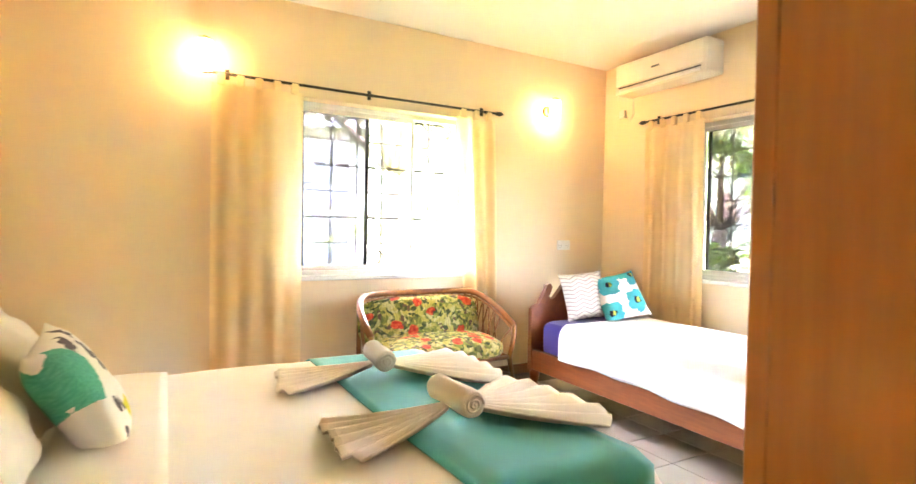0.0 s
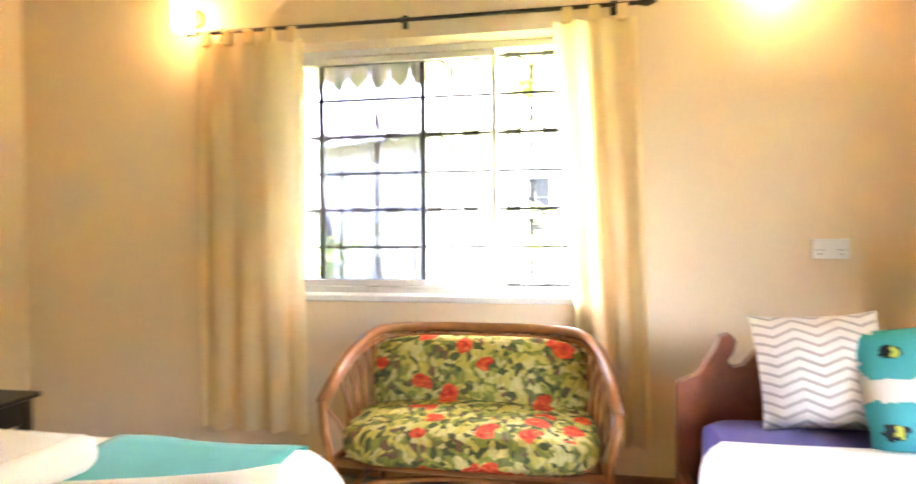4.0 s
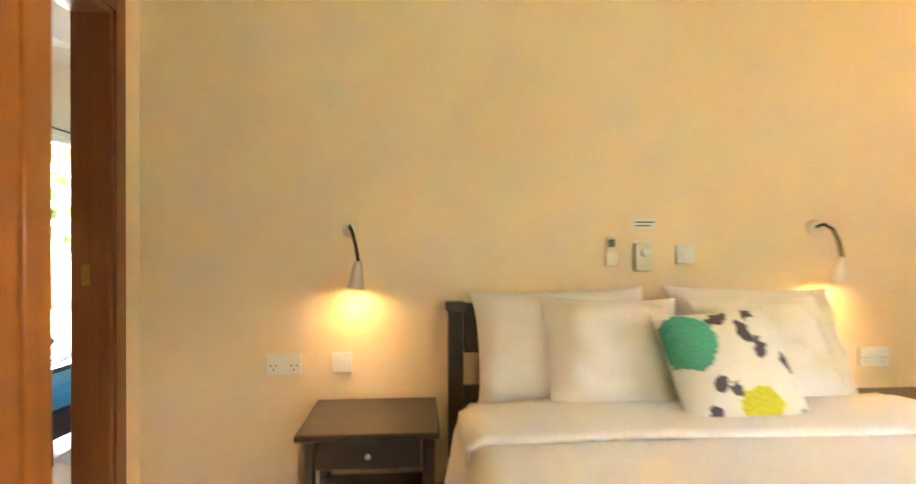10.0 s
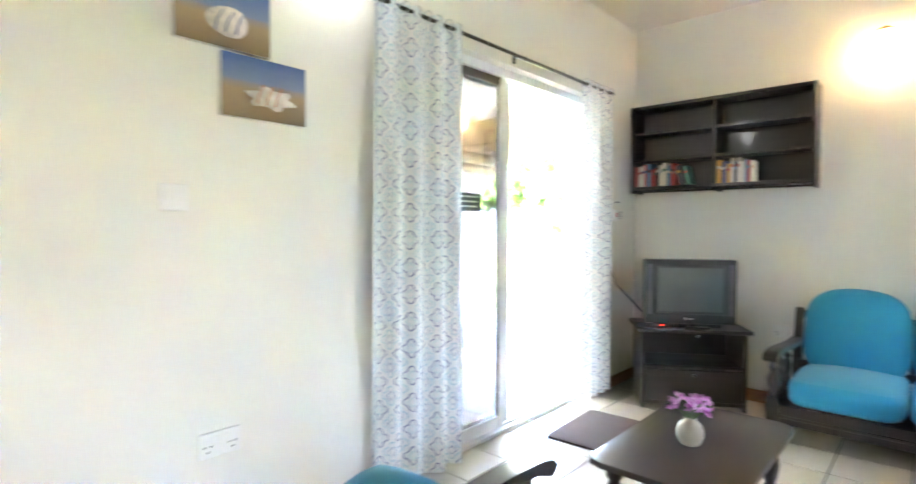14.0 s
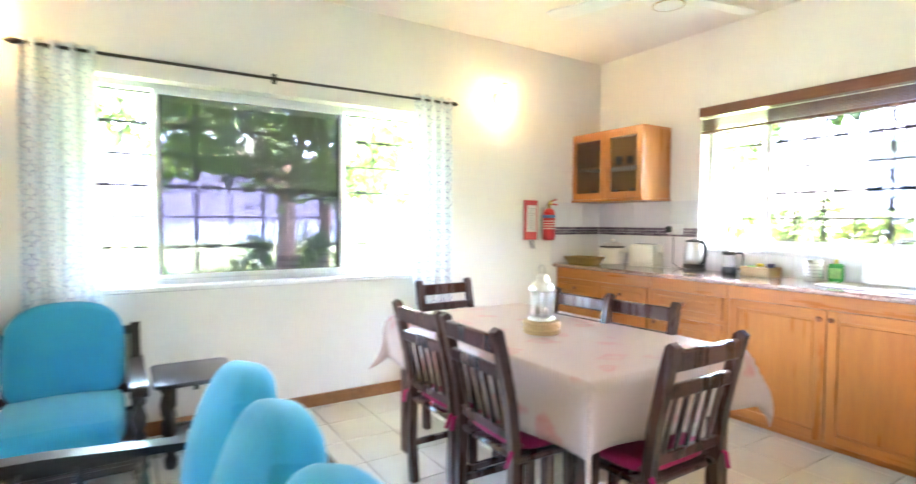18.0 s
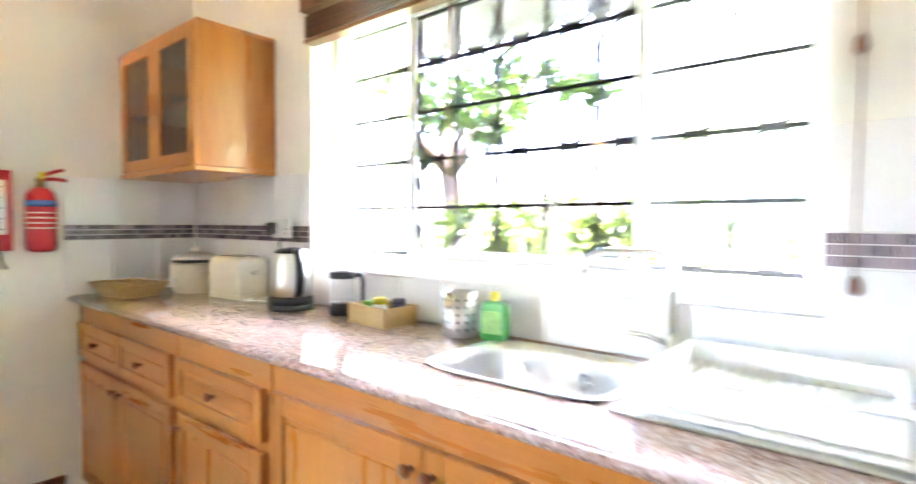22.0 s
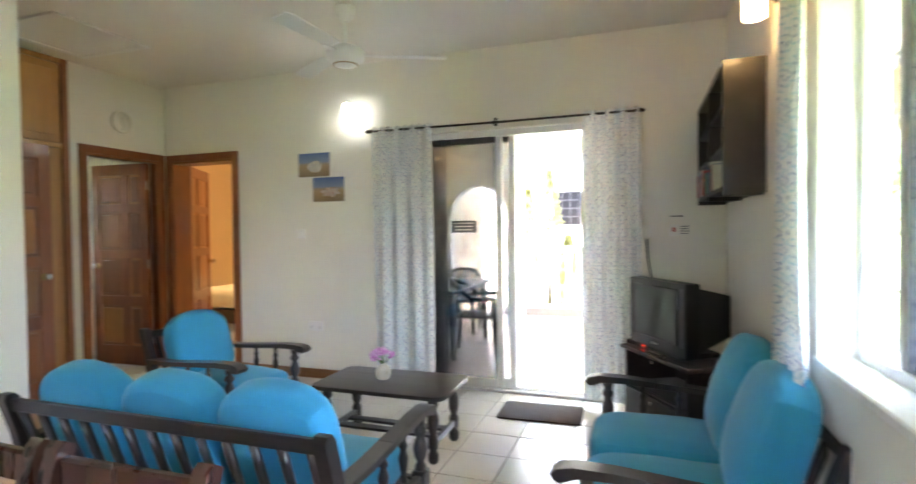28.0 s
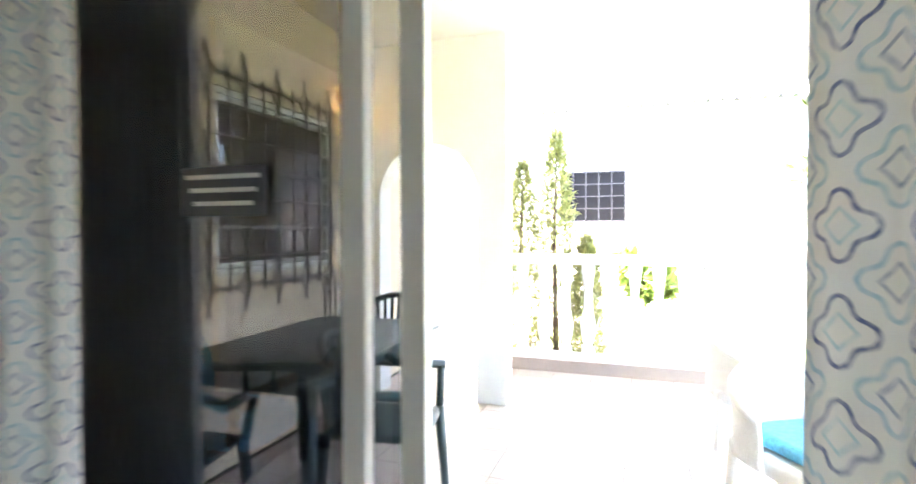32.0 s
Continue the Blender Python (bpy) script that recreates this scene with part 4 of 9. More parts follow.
casing("door_frame_1", "red-brown wooden frame of the first bedroom doorway", D1[1] - D1[0], D1[3], pose(D1[0], -0.45, 0))
casing("door_frame_2", "red-brown wooden frame of the second bedroom doorway", D2[1] - D2[0], D2[3], pose(D2[1], Y_S, 0, 0, 0, 180), 0.20, 0.058)
casing("door_frame_bath", "red-brown wooden frame of the bathroom doorway", DB[1] - DB[0], DB[3], pose(1.035, DB[1], 0, 0, 0, -90), 0.08)
door_leaf("door_1", "panelled red-brown door folded back against the hall closet", 0.78, 2.02, pose(0.886, -0.485, 0, 0, 0, -91))
door_leaf("door_2", "panelled red-brown door opened into the second bedroom", 0.735, 2.02, pose(D2[1] - 0.030, Y_S - 0.205, 0, 0, 0, -60))
door_leaf("door_bath", "panelled dark red-brown door opened into the bathroom", 0.71, 2.02, pose(1.122, DB[0] + 0.030, 0, 0, 0, 3))
single("strike_plate", bx(D1[0] + 0.027, D1[0] + 0.031, -0.41, -0.38, 0.97, 1.05, 0.001), M["brass"], "brass strike plate on the bedroom door jamb", "strike plate")


# skirting
def skirt(x0, y0, x1, y1, h=0.085):
    n = Vector((y0 - y1, x1 - x0)).normalized() * 0.014
    lo, hi = sorted((x0, x1)), sorted((y0, y1))
    if abs(x0 - x1) > abs(y0 - y1):
        bm = bx(lo[0], lo[1], min(y0, y0 + n.y), max(y0, y0 + n.y), 0, h, 0.003)
    else:
        bm = bx(min(x0, x0 + n.x), max(x0, x0 + n.x), hi[0], hi[1], 0, h, 0.003)
    fixed("baseboard", bm, M["skirt"], "brown wooden skirting board")


skirt(0.001, 3.648, 0.001, -0.308)
skirt(4.498, 3.649, 0.016, 3.649)
skirt(4.499, -0.308, 4.499, 3.634)
skirt(0.935, -0.309, 4.484, -0.309)
skirt(-4.049, 3.03, -4.049, -2.476)
skirt(-4.034, -2.477, -3.37, -2.477)
skirt(-1.41, -2.477, 0.16, -2.477)
skirt(-0.121, -0.44, -0.121, 1.98)
skirt(-0.599, -2.69, -0.599, -7.28)
skirt(-0.58, -7.299, 3.98, -7.299)


# the sky's light comes in here; each looks into its room
sky_portal("sky_opening", look(((W1[0] + W1[1]) / 2, Y_N + 0.24, 1.52), (2.24, 0, 1.52)), 1.48, 1.25)
sky_portal("sky_opening", look((X_E + 0.24, 1.97, 1.51), (0, 1.97, 1.51)), 1.50, 1.24)
sky_portal("sky_opening", look((X_W - 0.24, 0.70, 1.49), (0, 0.70, 1.49)), 2.30, 1.22)
sky_portal("sky_opening", look((-2.115, Y_N + 0.24, 1.61), (-2.115, 0, 1.61)), 1.77, 0.98)
sky_portal("sky_opening", look((-2.39, Y_S - 0.26, 1.07), (-2.39, 0, 1.07)), 1.94, 2.10)


def sconce(label, m, material, metal):
    """A wall lamp: round plate, curved arm, and a glass cylinder hanging from it; the wall is at local y = 0, the room at -y."""
    s = thing("wall_lamp", label, "wall lamp", m, "glass cylinder wall lamps")
    part("plate", lathe([(0.048, 0), (0.048, 0.010), (0.030, 0.018)], 18, m=Matrix.Rotation(radians(90), 4, "X")), metal, s)
    part("arm", tube([(0, -0.015, 0.0), (0, -0.05, 0.005), (0, -0.075, 0.045), (0, -0.095, 0.085), (0, -0.105, 0.098)], 0.008, 8), metal, s)
    part("cap", lathe([(0.040, 0.075), (0.042, 0.088), (0.020, 0.100), (0.006, 0.108)], 18, m=Matrix.Translation((0, -0.11, 0))), metal, s)
    part("shade", lathe([(0.036, -0.105), (0.045, -0.100), (0.045, 0.075), (0.036, 0.077)], 20, m=Matrix.Translation((0, -0.11, 0))), material, s, "glowing frosted glass cylinder")
    return s


sconce("lit wall lamp with a glass cylinder over the bedroom curtain", pose(1.05, Y_N, 2.30), M["bulb_warm"], M["brass"])
sconce("lit wall lamp with a glass cylinder in the bedroom corner", pose(3.80, Y_N, 2.30), M["bulb_warm"], M["brass"])


# double bed: head against the wall at x = 0
bed = thing("double_bed", "dark wooden double bed made up with white linen", "bed", pose(0, 0, 0))
yc = 1.835
hb = part("headboard", bx(0.035, 0.075, 1.06, 2.60, 0.66, 0.872, 0.006), M["bed_wood"], bed)
part("headboard_rail", bx(0.035, 0.075, 1.06, 2.60, 0.42, 0.52, 0.006), M["bed_wood"], hb)
for k in range(9):
    y = 1.16 + 0.172 * k
    part("slat", bx(0.047, 0.063, y - 0.03, y + 0.03, 0.52, 0.66), M["bed_wood"], hb)
for y in (1.025, 2.635):
    p = part("post", bx(0.022, 0.088, y - 0.033, y + 0.033, 0, 0.84, 0.005), M["bed_wood"], bed)
    part("post_cap", bx(0.014, 0.096, y - 0.042, y + 0.042, 0.84, 0.878, 0.006), M["bed_wood"], p)
for y in (1.09, 2.61):
    part("side_rail", bx(0.088, 2.08, y - 0.014, y + 0.014, 0.16, 0.30, 0.004), M["bed_wood"], bed)
part("foot_rail", bx(2.08, 2.115, 1.08, 2.62, 0.14, 0.32, 0.004), M["bed_wood"], bed)
for y in (1.12, 2.58):
    part("foot_leg", bx(2.05, 2.11, y - 0.03, y + 0.03, 0, 0.16, 0.004), M["bed_wood"], bed)
part("mattress", softbox(2.02, 1.56, 0.24, 9.0, 8, m=Matrix.Translation((1.10, yc, 0.405))), M["sheet"], bed)


def bed_cover(u, v):
    """The white cover: over the top and down both sides and the foot, flaring towards the floor."""
    a = (u - 0.5) * 2
    half, drop, fx = 0.79, 0.46, 2.13
    s = abs(a) * (half + drop)
    x = 0.42 + v * (fx - 0.42 + drop)
    top = 0.548 + 0.012 * noise.noise(Vector((a * 2.5, x * 2.0, 0.3))) + 0.004 * noise.noise(Vector((a * 9, x * 7.0, 1.3)))
    ox, oy = max(0.0, x - fx), max(0.0, s - half)
    d = math.hypot(ox, oy)
    if d > drop:
        ox, oy, d = ox * drop / d, oy * drop / d, drop
    y, z = min(s, half), top
    xx = min(x, fx)
    if d > 0:
        nx, ny = ox / d, oy / d
        flare = 0.045 * (1 - math.exp(-d * 22)) + (0.12 + 0.22 * min(1.0, xx / fx)) * d
        fold = 0.020 * math.sin(xx * 15 + y * 19 + 5 * math.atan2(oy, ox + 1e-6)) + 0.012 * math.sin(xx * 31 + y * 27 + 2)
        flare += fold * min(1.0, d * 3.2)
        xx += nx * flare
        y += ny * flare
        z = top - d * 0.965 + 0.018 * math.exp(-d * 40) - 0.018
    return Vector((xx, yc + math.copysign(y, a), max(0.05, z)))


part("duvet", surface(bed_cover, 64, 60), M["sheet"], bed, "rumpled white cotton cover", thick=0.012)


def fold_band(u, v):
    a = (u - 0.5) * 2
    s = abs(a) * 1.12
    x = 0.50 + v * 0.34
    top = 0.566 + 0.014 * math.sin(v * math.pi) + 0.006 * noise.noise(Vector((a * 3, x * 4, 2.0)))
    y, z = (s, top) if s < 0.80 else (0.80 + 0.022 + 0.03 * (s - 0.8), top - 0.02 - (s - 0.80))
    return Vector((x + 0.01 * a, yc + math.copysign(y, a), z))


part("folded_sheet", surface(fold_band, 50, 10), M["sheet"], bed, thick=0.014)


def runner(u, v):
    a = (u - 0.5) * 2
    s = abs(a) * 1.14
    x = 1.50 + v * 0.60
    top = 0.564 + 0.011 * noise.noise(Vector((a * 2.5, x * 2.0, 0.3)))
    y, z = (s, top) if s < 0.805 else (0.805 + 0.035 + 0.02 * (s - 0.8) + 0.012 * math.sin(x * 13), top - 0.018 - (s - 0.805))
    return Vector((x - 0.03 * a, yc + math.copysign(y, a), z))


single("bed_runner", surface(runner, 56, 14), M["teal"], "teal cloth runner laid across the double bed", "bed runner", thick=0.006)


def towel_fan(m):
    """A towel folded into a pleated bow with a rolled towel on top; its wide wing is towards local +x."""
    t = thing("folded_towel", "white towel pleated into a bow with a rolled knot", "towel", m, "towels on the bed")
    for s, reach, spread in ((1, 0.52, 41), (-1, 0.42, 26)):
        def fan(u, v, s=s, reach=reach, spread=spread):
            ang = radians(-spread + 2 * spread * u)
            r = 0.04 + reach * v * (1 + 0.06 * math.sin(u * 9) - 0.10 * abs(2 * u - 1))
            ple = abs(((u * 6.5 + 0.15 * math.sin(u * 7)) % 1) - 0.5) * 2
            z = 0.008 + 0.050 * ple**0.8 * (0.3 + 0.7 * v) * (1 - 0.6 * v) + 0.045 * (1 - v) ** 2
            return Vector((s * r * math.cos(ang), r * math.sin(ang), z))
        part("pleated_wing", surface(fan, 78, 14), M["towel"], t, thick=0.009)
    n, pts = 26, []
    bm = lathe([(0.026, -0.125), (0.040, -0.130), (0.047, -0.115), (0.044, -0.05), (0.046, 0.0), (0.048, 0.06), (0.047, 0.11), (0.040, 0.128), (0.026, 0.125)], 20, m=Matrix.Translation((0, 0, 0.095)) @ Matrix.Rotation(radians(90), 4, "X"))
    roll = part("roll", bm, M["towel"], t)
    for sg in (-1, 1):
        pts = [(0.036 * (1 - k / n) * math.cos(k * 0.55), sg * 0.127, 0.095 + 0.036 * (1 - k / n) * math.sin(k * 0.55)) for k in range(n)]
        part("roll_end", tube(pts, 0.0045, 5), M["towel"], roll)
    return t


ta = towel_fan(pose(1.71, 1.49, 0.573, 0, 0, 2))
copy_thing(ta, pose(1.68, 2.14, 0.573, 0, 0, -6))


def print_mat(name, kind):
    w = Net(name)
    v = w.coord("UV")
    white = (0.78, 0.75, 0.69)
    c = w.mix(0.4, white, w.ramp(w.noise(v, 9.0), [(0.3, vary(white, 0.93)), (0.7, white)]))
    sp = w.n("SeparateXYZ")
    nz = w.n("TexNoise")
    nz.inputs["Scale"].default_value = 16.0
    w.l(v, nz.inputs["Vector"])
    ad = w.n("VectorMath", op="MULTIPLY_ADD")
    w.l(nz.outputs["Color"], ad.inputs[0])
    ad.inputs[1].default_value = (0.12, 0.12, 0.0)
    w.l(v, ad.inputs[2])
    w.l(ad.outputs[0], sp.inputs[0])
    x, y = sp.outputs[0], sp.outputs[1]

    def blob(cx, cy, rx, ry, rot=0.0):
        dx, dy = w.math("SUBTRACT", x, cx + 0.06), w.math("SUBTRACT", y, cy + 0.06)
        ca, sa = math.cos(rot), math.sin(rot)
        px = w.math("DIVIDE", w.math("ADD", w.math("MULTIPLY", dx, ca), w.math("MULTIPLY", dy, sa)), rx)
        py = w.math("DIVIDE", w.math("SUBTRACT", w.math("MULTIPLY", dy, ca), w.math("MULTIPLY", dx, sa)), ry)
        return w.math("LESS_THAN", w.math("ADD", w.math("MULTIPLY", px, px), w.math("MULTIPLY", py, py)), 1.0)

    if kind == "flower":
        speck = w.ramp(w.noise(v, 40.0), [(0.35, (0.05, 0.34, 0.24)), (0.7, (0.10, 0.46, 0.33))])
        c = w.mix(blob(0.18, 0.70, 0.20, 0.24), c, speck)
        c = w.mix(blob(0.56, 0.16, 0.17, 0.14), c, w.ramp(w.noise(v, 40.0), [(0.35, (0.50, 0.47, 0.02)), (0.7, (0.66, 0.62, 0.08))]))
        c = w.mix(blob(0.95, 0.06, 0.10, 0.05), c, speck)
        for cx, cy, rx, ry, ro in ((0.46, 0.86, 0.11, 0.05, 0.5), (0.62, 0.74, 0.05, 0.10, 0.3), (0.74, 0.90, 0.09, 0.04, 0.9), (0.70, 0.60, 0.05, 0.09, -0.2), (0.88, 0.46, 0.04, 0.10, 0.1), (0.30, 0.34, 0.07, 0.05, 0.6), (0.40, 0.28, 0.05, 0.06, 0.0), (0.20, 0.13, 0.05, 0.08, 0.3)):
            c = w.mix(blob(cx, cy, rx, ry, ro), c, (0.10, 0.085, 0.10))
    elif kind == "poppy":
        for cx, cy in ((0.28, 0.72), (0.74, 0.30), (0.86, 0.86), (0.16, 0.14), (0.55, 1.0)):
            for k in range(5):
                a = k * 1.2566 + cx * 5
                c = w.mix(blob(cx + 0.13 * math.cos(a), cy + 0.13 * math.sin(a), 0.115, 0.115), c, (0.035, 0.36, 0.38))
            c = w.mix(blob(cx, cy, 0.075, 0.06), c, (0.02, 0.025, 0.03))
            c = w.mix(blob(cx + 0.02, cy, 0.03, 0.05), c, (0.60, 0.62, 0.12))
    else:
        sv = w.n("SeparateXYZ")
        w.l(v, sv.inputs[0])
        fx = w.math("ABSOLUTE", w.math("SUBTRACT", w.math("FRACT", w.math("MULTIPLY", sv.outputs[0], 3.0)), 0.5))
        zig = w.math("FRACT", w.math("ADD", w.math("MULTIPLY", sv.outputs[1], 12.0), w.math("MULTIPLY", fx, -1.7)))
        c = w.mix(w.math("LESS_THAN", zig, 0.34), (0.66, 0.61, 0.55), (0.40, 0.35, 0.32))
    w.bump(w.noise(v, 260.0, 2.0), 0.2, 0.002)
    return w.base(c, 0.9, 0.0, 0.2)


M["flower"] = print_mat("flower_print", "flower")
M["poppy"] = print_mat("teal_poppy_print", "poppy")
M["chevron"] = print_mat("knit_chevron_print", "knit")


def stand(x, y, z, lean, yaw, spin=0.0):
    """The pose of a pillow leaning back, its face to local +z."""
    return pose(x, y, z) @ pose(0, 0, 0, 0, 0, yaw) @ pose(0, 0, 0, 90 - lean, 0, 0) @ pose(0, 0, 0, 0, 0, spin)


for y, zz, sd_ in ((1.45, 0.725, 1), (2.26, 0.725, 2)):
    single("pillow", pillow_mesh(0.74, 0.47, 0.20, 0.0, 24, sd_ * 3.3, 0.022), M["sheet"], "plump white pillow leaning on the headboard", "pillow", stand(0.24, y, zz, 24, 90, 3 * (1.5 - sd_)), "white bed pillows")
for y, zz, sd_ in ((1.60, 0.715, 3), (2.20, 0.715, 4)):
    single("pillow", pillow_mesh(0.54, 0.46, 0.16, 0.11, 24, sd_ * 3.3, 0.020), M["sheet"], "white flanged pillow in front of the others", "pillow", stand(0.40, y, zz, 28, 90, -4 * (3.5 - sd_)), "white flanged pillows")
single("scatter_cushion", pillow_mesh(0.43, 0.43, 0.15, 0.0, 18, 9.1, 0.006), M["flower"], "white cushion printed with teal and yellow flowers", "cushion", stand(0.60, 1.92, 0.705, 32, 90, 4))


def nightstand(m):
    n = thing("nightstand", "dark wooden nightstand with a drawer and a lower shelf", "nightstand", m, "nightstands")
    part("top", bx(0.0, 0.44, -0.255, 0.255, 0.435, 0.46, 0.006), M["bed_wood"], n)
    for x in (0.045, 0.385):
        for y in (-0.215, 0.215):
            part("leg", lathe([(0.020, 0), (0.030, 0.08), (0.031, 0.435)], 4, m=Matrix.Translation((x, y, 0)) @ Matrix.Rotation(radians(45), 4, "Z")), M["bed_wood"], n)
    part("side", bx(0.06, 0.37, -0.228, -0.212, 0.32, 0.435), M["bed_wood"], n)
    part("side", bx(0.06, 0.37, 0.212, 0.228, 0.32, 0.435), M["bed_wood"], n)
    part("back", bx(0.035, 0.05, -0.20, 0.20, 0.32, 0.435), M["bed_wood"], n)
    d = part("drawer", bx(0.375, 0.405, -0.185, 0.185, 0.322, 0.432, 0.005), M["bed_wood"], n)
    part("knob", lathe([(0.006, 0), (0.006, 0.012), (0.013, 0.02), (0.013, 0.027), (0.003, 0.031)], 12, m=Matrix.Translation((0.405, 0, 0.378)) @ Matrix.Rotation(radians(90), 4, "Y")), M["chrome"], d)
    part("shelf", bx(0.03, 0.40, -0.215, 0.215, 0.125, 0.15, 0.004), M["bed_wood"], n)
    return n


ns = nightstand(pose(0.02, 0.69, 0))
copy_thing(ns, pose(0.02, 3.05, 0))


def reading_lamp(label, m, bend):
    r = thing("reading_lamp", label, "reading lamp", m, "gooseneck reading lamps")
    part("base", lathe([(0.036, 0), (0.036, 0.008), (0.022, 0.018), (0.012, 0.022)], 16, m=Matrix.Rotation(radians(90), 4, "Y")), M["plastic"], r)
    pts = [(0.02, 0, 0), (0.06, 0.004 * bend, 0.012), (0.09, 0.018 * bend, -0.012), (0.10, 0.034 * bend, -0.07), (0.10, 0.045 * bend, -0.14)]
    part("gooseneck", tube(pts, 0.0075, 8), M["rod"], r)
    s = part("shade", lathe([(0.012, 0.0), (0.018, -0.012), (0.021, -0.03), (0.034, -0.115), (0.031, -0.115), (0.017, -0.03)], 16, m=Matrix.Translation((0.10, 0.045 * bend, -0.135)) @ Matrix.Rotation(radians(-6 * bend), 4, "X")), M["plastic"], r)
    part("bulb", lathe([(0.010, -0.05), (0.018, -0.075), (0.021, -0.097), (0.012, -0.112)], 12, m=Matrix.Translation((0.10, 0.045 * bend, -0.133)) @ Matrix.Rotation(radians(-6 * bend), 4, "X")), M["bulb_read"], s)
    return r


reading_lamp("lit cream gooseneck lamp over the nightstand", pose(0.0, 0.573, 1.19), 1)
reading_lamp("lit cream gooseneck lamp over the far nightstand", pose(0.0, 2.685, 1.20), 1.3)


def socket(label, m, w=0.146, h=0.086, kind="double", rocker=2):
    """A wall plate on a wall at local y = 0, the room at -y."""
    s = thing("wall_socket" if kind != "switch" else "light_switch", label, "socket" if kind != "switch" else "light switch", m)
    part("plate", bx(-w / 2, w / 2, -0.012, 0.0, -h / 2, h / 2, 0.003), M["plastic_white"], s)
    if kind == "double":
        for sx in (-1, 1):
            for px, pz, pw, ph in ((-0.011, -0.004, 0.006, 0.006), (0.011, -0.004, 0.006, 0.006), (0.0, -0.022, 0.006, 0.006)):
                part("slot", bx(sx * 0.043 + px - pw / 2, sx * 0.043 + px + pw / 2, -0.0128, -0.0118, pz - ph / 2, pz + ph / 2), M["ink"], s, smooth=False)
            part("rocker", bx(sx * 0.016 - 0.008, sx * 0.016 + 0.008, -0.016, -0.0115, 0.008, 0.030, 0.001), M["plastic_white"], s)
    else:
        for k in range(rocker):
            x = (k - (rocker - 1) / 2) * 0.026
            part("rocker", bx(x - 0.009, x + 0.009, -0.017, -0.0115, -0.017, 0.017, 0.001), M["plastic_white"], s)
    return s


EASTF = lambda y, z, x=0.0: pose(x, y, z, 0, 0, 90)
socket("white double socket on the wall beside the nightstand", EASTF(0.29, 0.61))
socket("white light switch above the nightstand", EASTF(0.535, 0.615), 0.086, 0.086, "switch", 1)
socket("white double socket above the far nightstand", EASTF(2.975, 0.60))
socket("white light switch over the headboard", EASTF(2.07, 1.075), 0.086, 0.086, "switch", 2)
socket("white double socket near the single bed", pose(4.02, Y_N, 1.12))
dim = thing("fan_dimmer", "ivory fan dimmer box on the wall", "dimmer", EASTF(1.87, 1.065))
part("box", bx(-0.040, 0.040, -0.032, 0, -0.065, 0.065, 0.006), M["plastic"], dim)
part("dial", lathe([(0.018, 0), (0.017, 0.012), (0.012, 0.014)], 14, m=Matrix.Translation((0, -0.032, 0.02)) @ Matrix.Rotation(radians(90), 4, "X")), M["plastic_white"], dim)
rem = thing("remote_control", "air conditioner remote in a wall holder", "remote control", EASTF(1.725, 1.085))
part("holder", bx(-0.026, 0.026, -0.022, 0, -0.062, 0.005, 0.004), M["plastic"], rem)
bdy = part("body", bx(-0.022, 0.022, -0.02, -0.003, -0.05, 0.075, 0.005), M["plastic"], rem)
part("display", bx(-0.016, 0.016, -0.0212, -0.0195, 0.025, 0.06), M["ink"], bdy, smooth=False)
lb = thing("wall_label", "small printed paper label on the wall", "label", EASTF(1.885, 1.215))
part("card", bx(-0.055, 0.055, -0.002, 0, -0.022, 0.022), M["paper"], lb, smooth=False)
for k in range(2):
    part("line", bx(-0.045, 0.045 - 0.02 * k, -0.0032, -0.0018, 0.004 - 0.016 * k, 0.010 - 0.016 * k), M["ink"], lb, smooth=False)

# wardrobe along the doorway wall, front towards +y
wr = thing("wardrobe", "tall orange-brown wooden wardrobe with arched handles", "wardrobe", pose(1.25, Y_1, 0))
D_, W_, H_ = 0.475, 1.30, 2.10
part("side", bx(0, 0.022, 0.01, D_ - 0.024, 0, H_ - 0.05), M["wardrobe"], wr)
part("side", bx(W_ - 0.022, W_, 0.01, D_ - 0.024, 0, H_ - 0.05), M["wardrobe"], wr)
part("back", bx(0.022, W_ - 0.022, 0.01, 0.018, 0.07, H_ - 0.05), M["wardrobe"], wr)
part("bottom", bx(0.022, W_ - 0.022, 0.018, D_ - 0.024, 0.07, 0.09), M["wardrobe"], wr)
part("plinth", bx(0.022, W_ - 0.022, D_ - 0.06, D_ - 0.04, 0, 0.07), M["wardrobe"], wr)
part("cornice", bx(-0.018, W_ + 0.018, 0.01, D_ + 0.022, H_ - 0.05, H_, 0.012, 2), M["wardrobe"], wr)
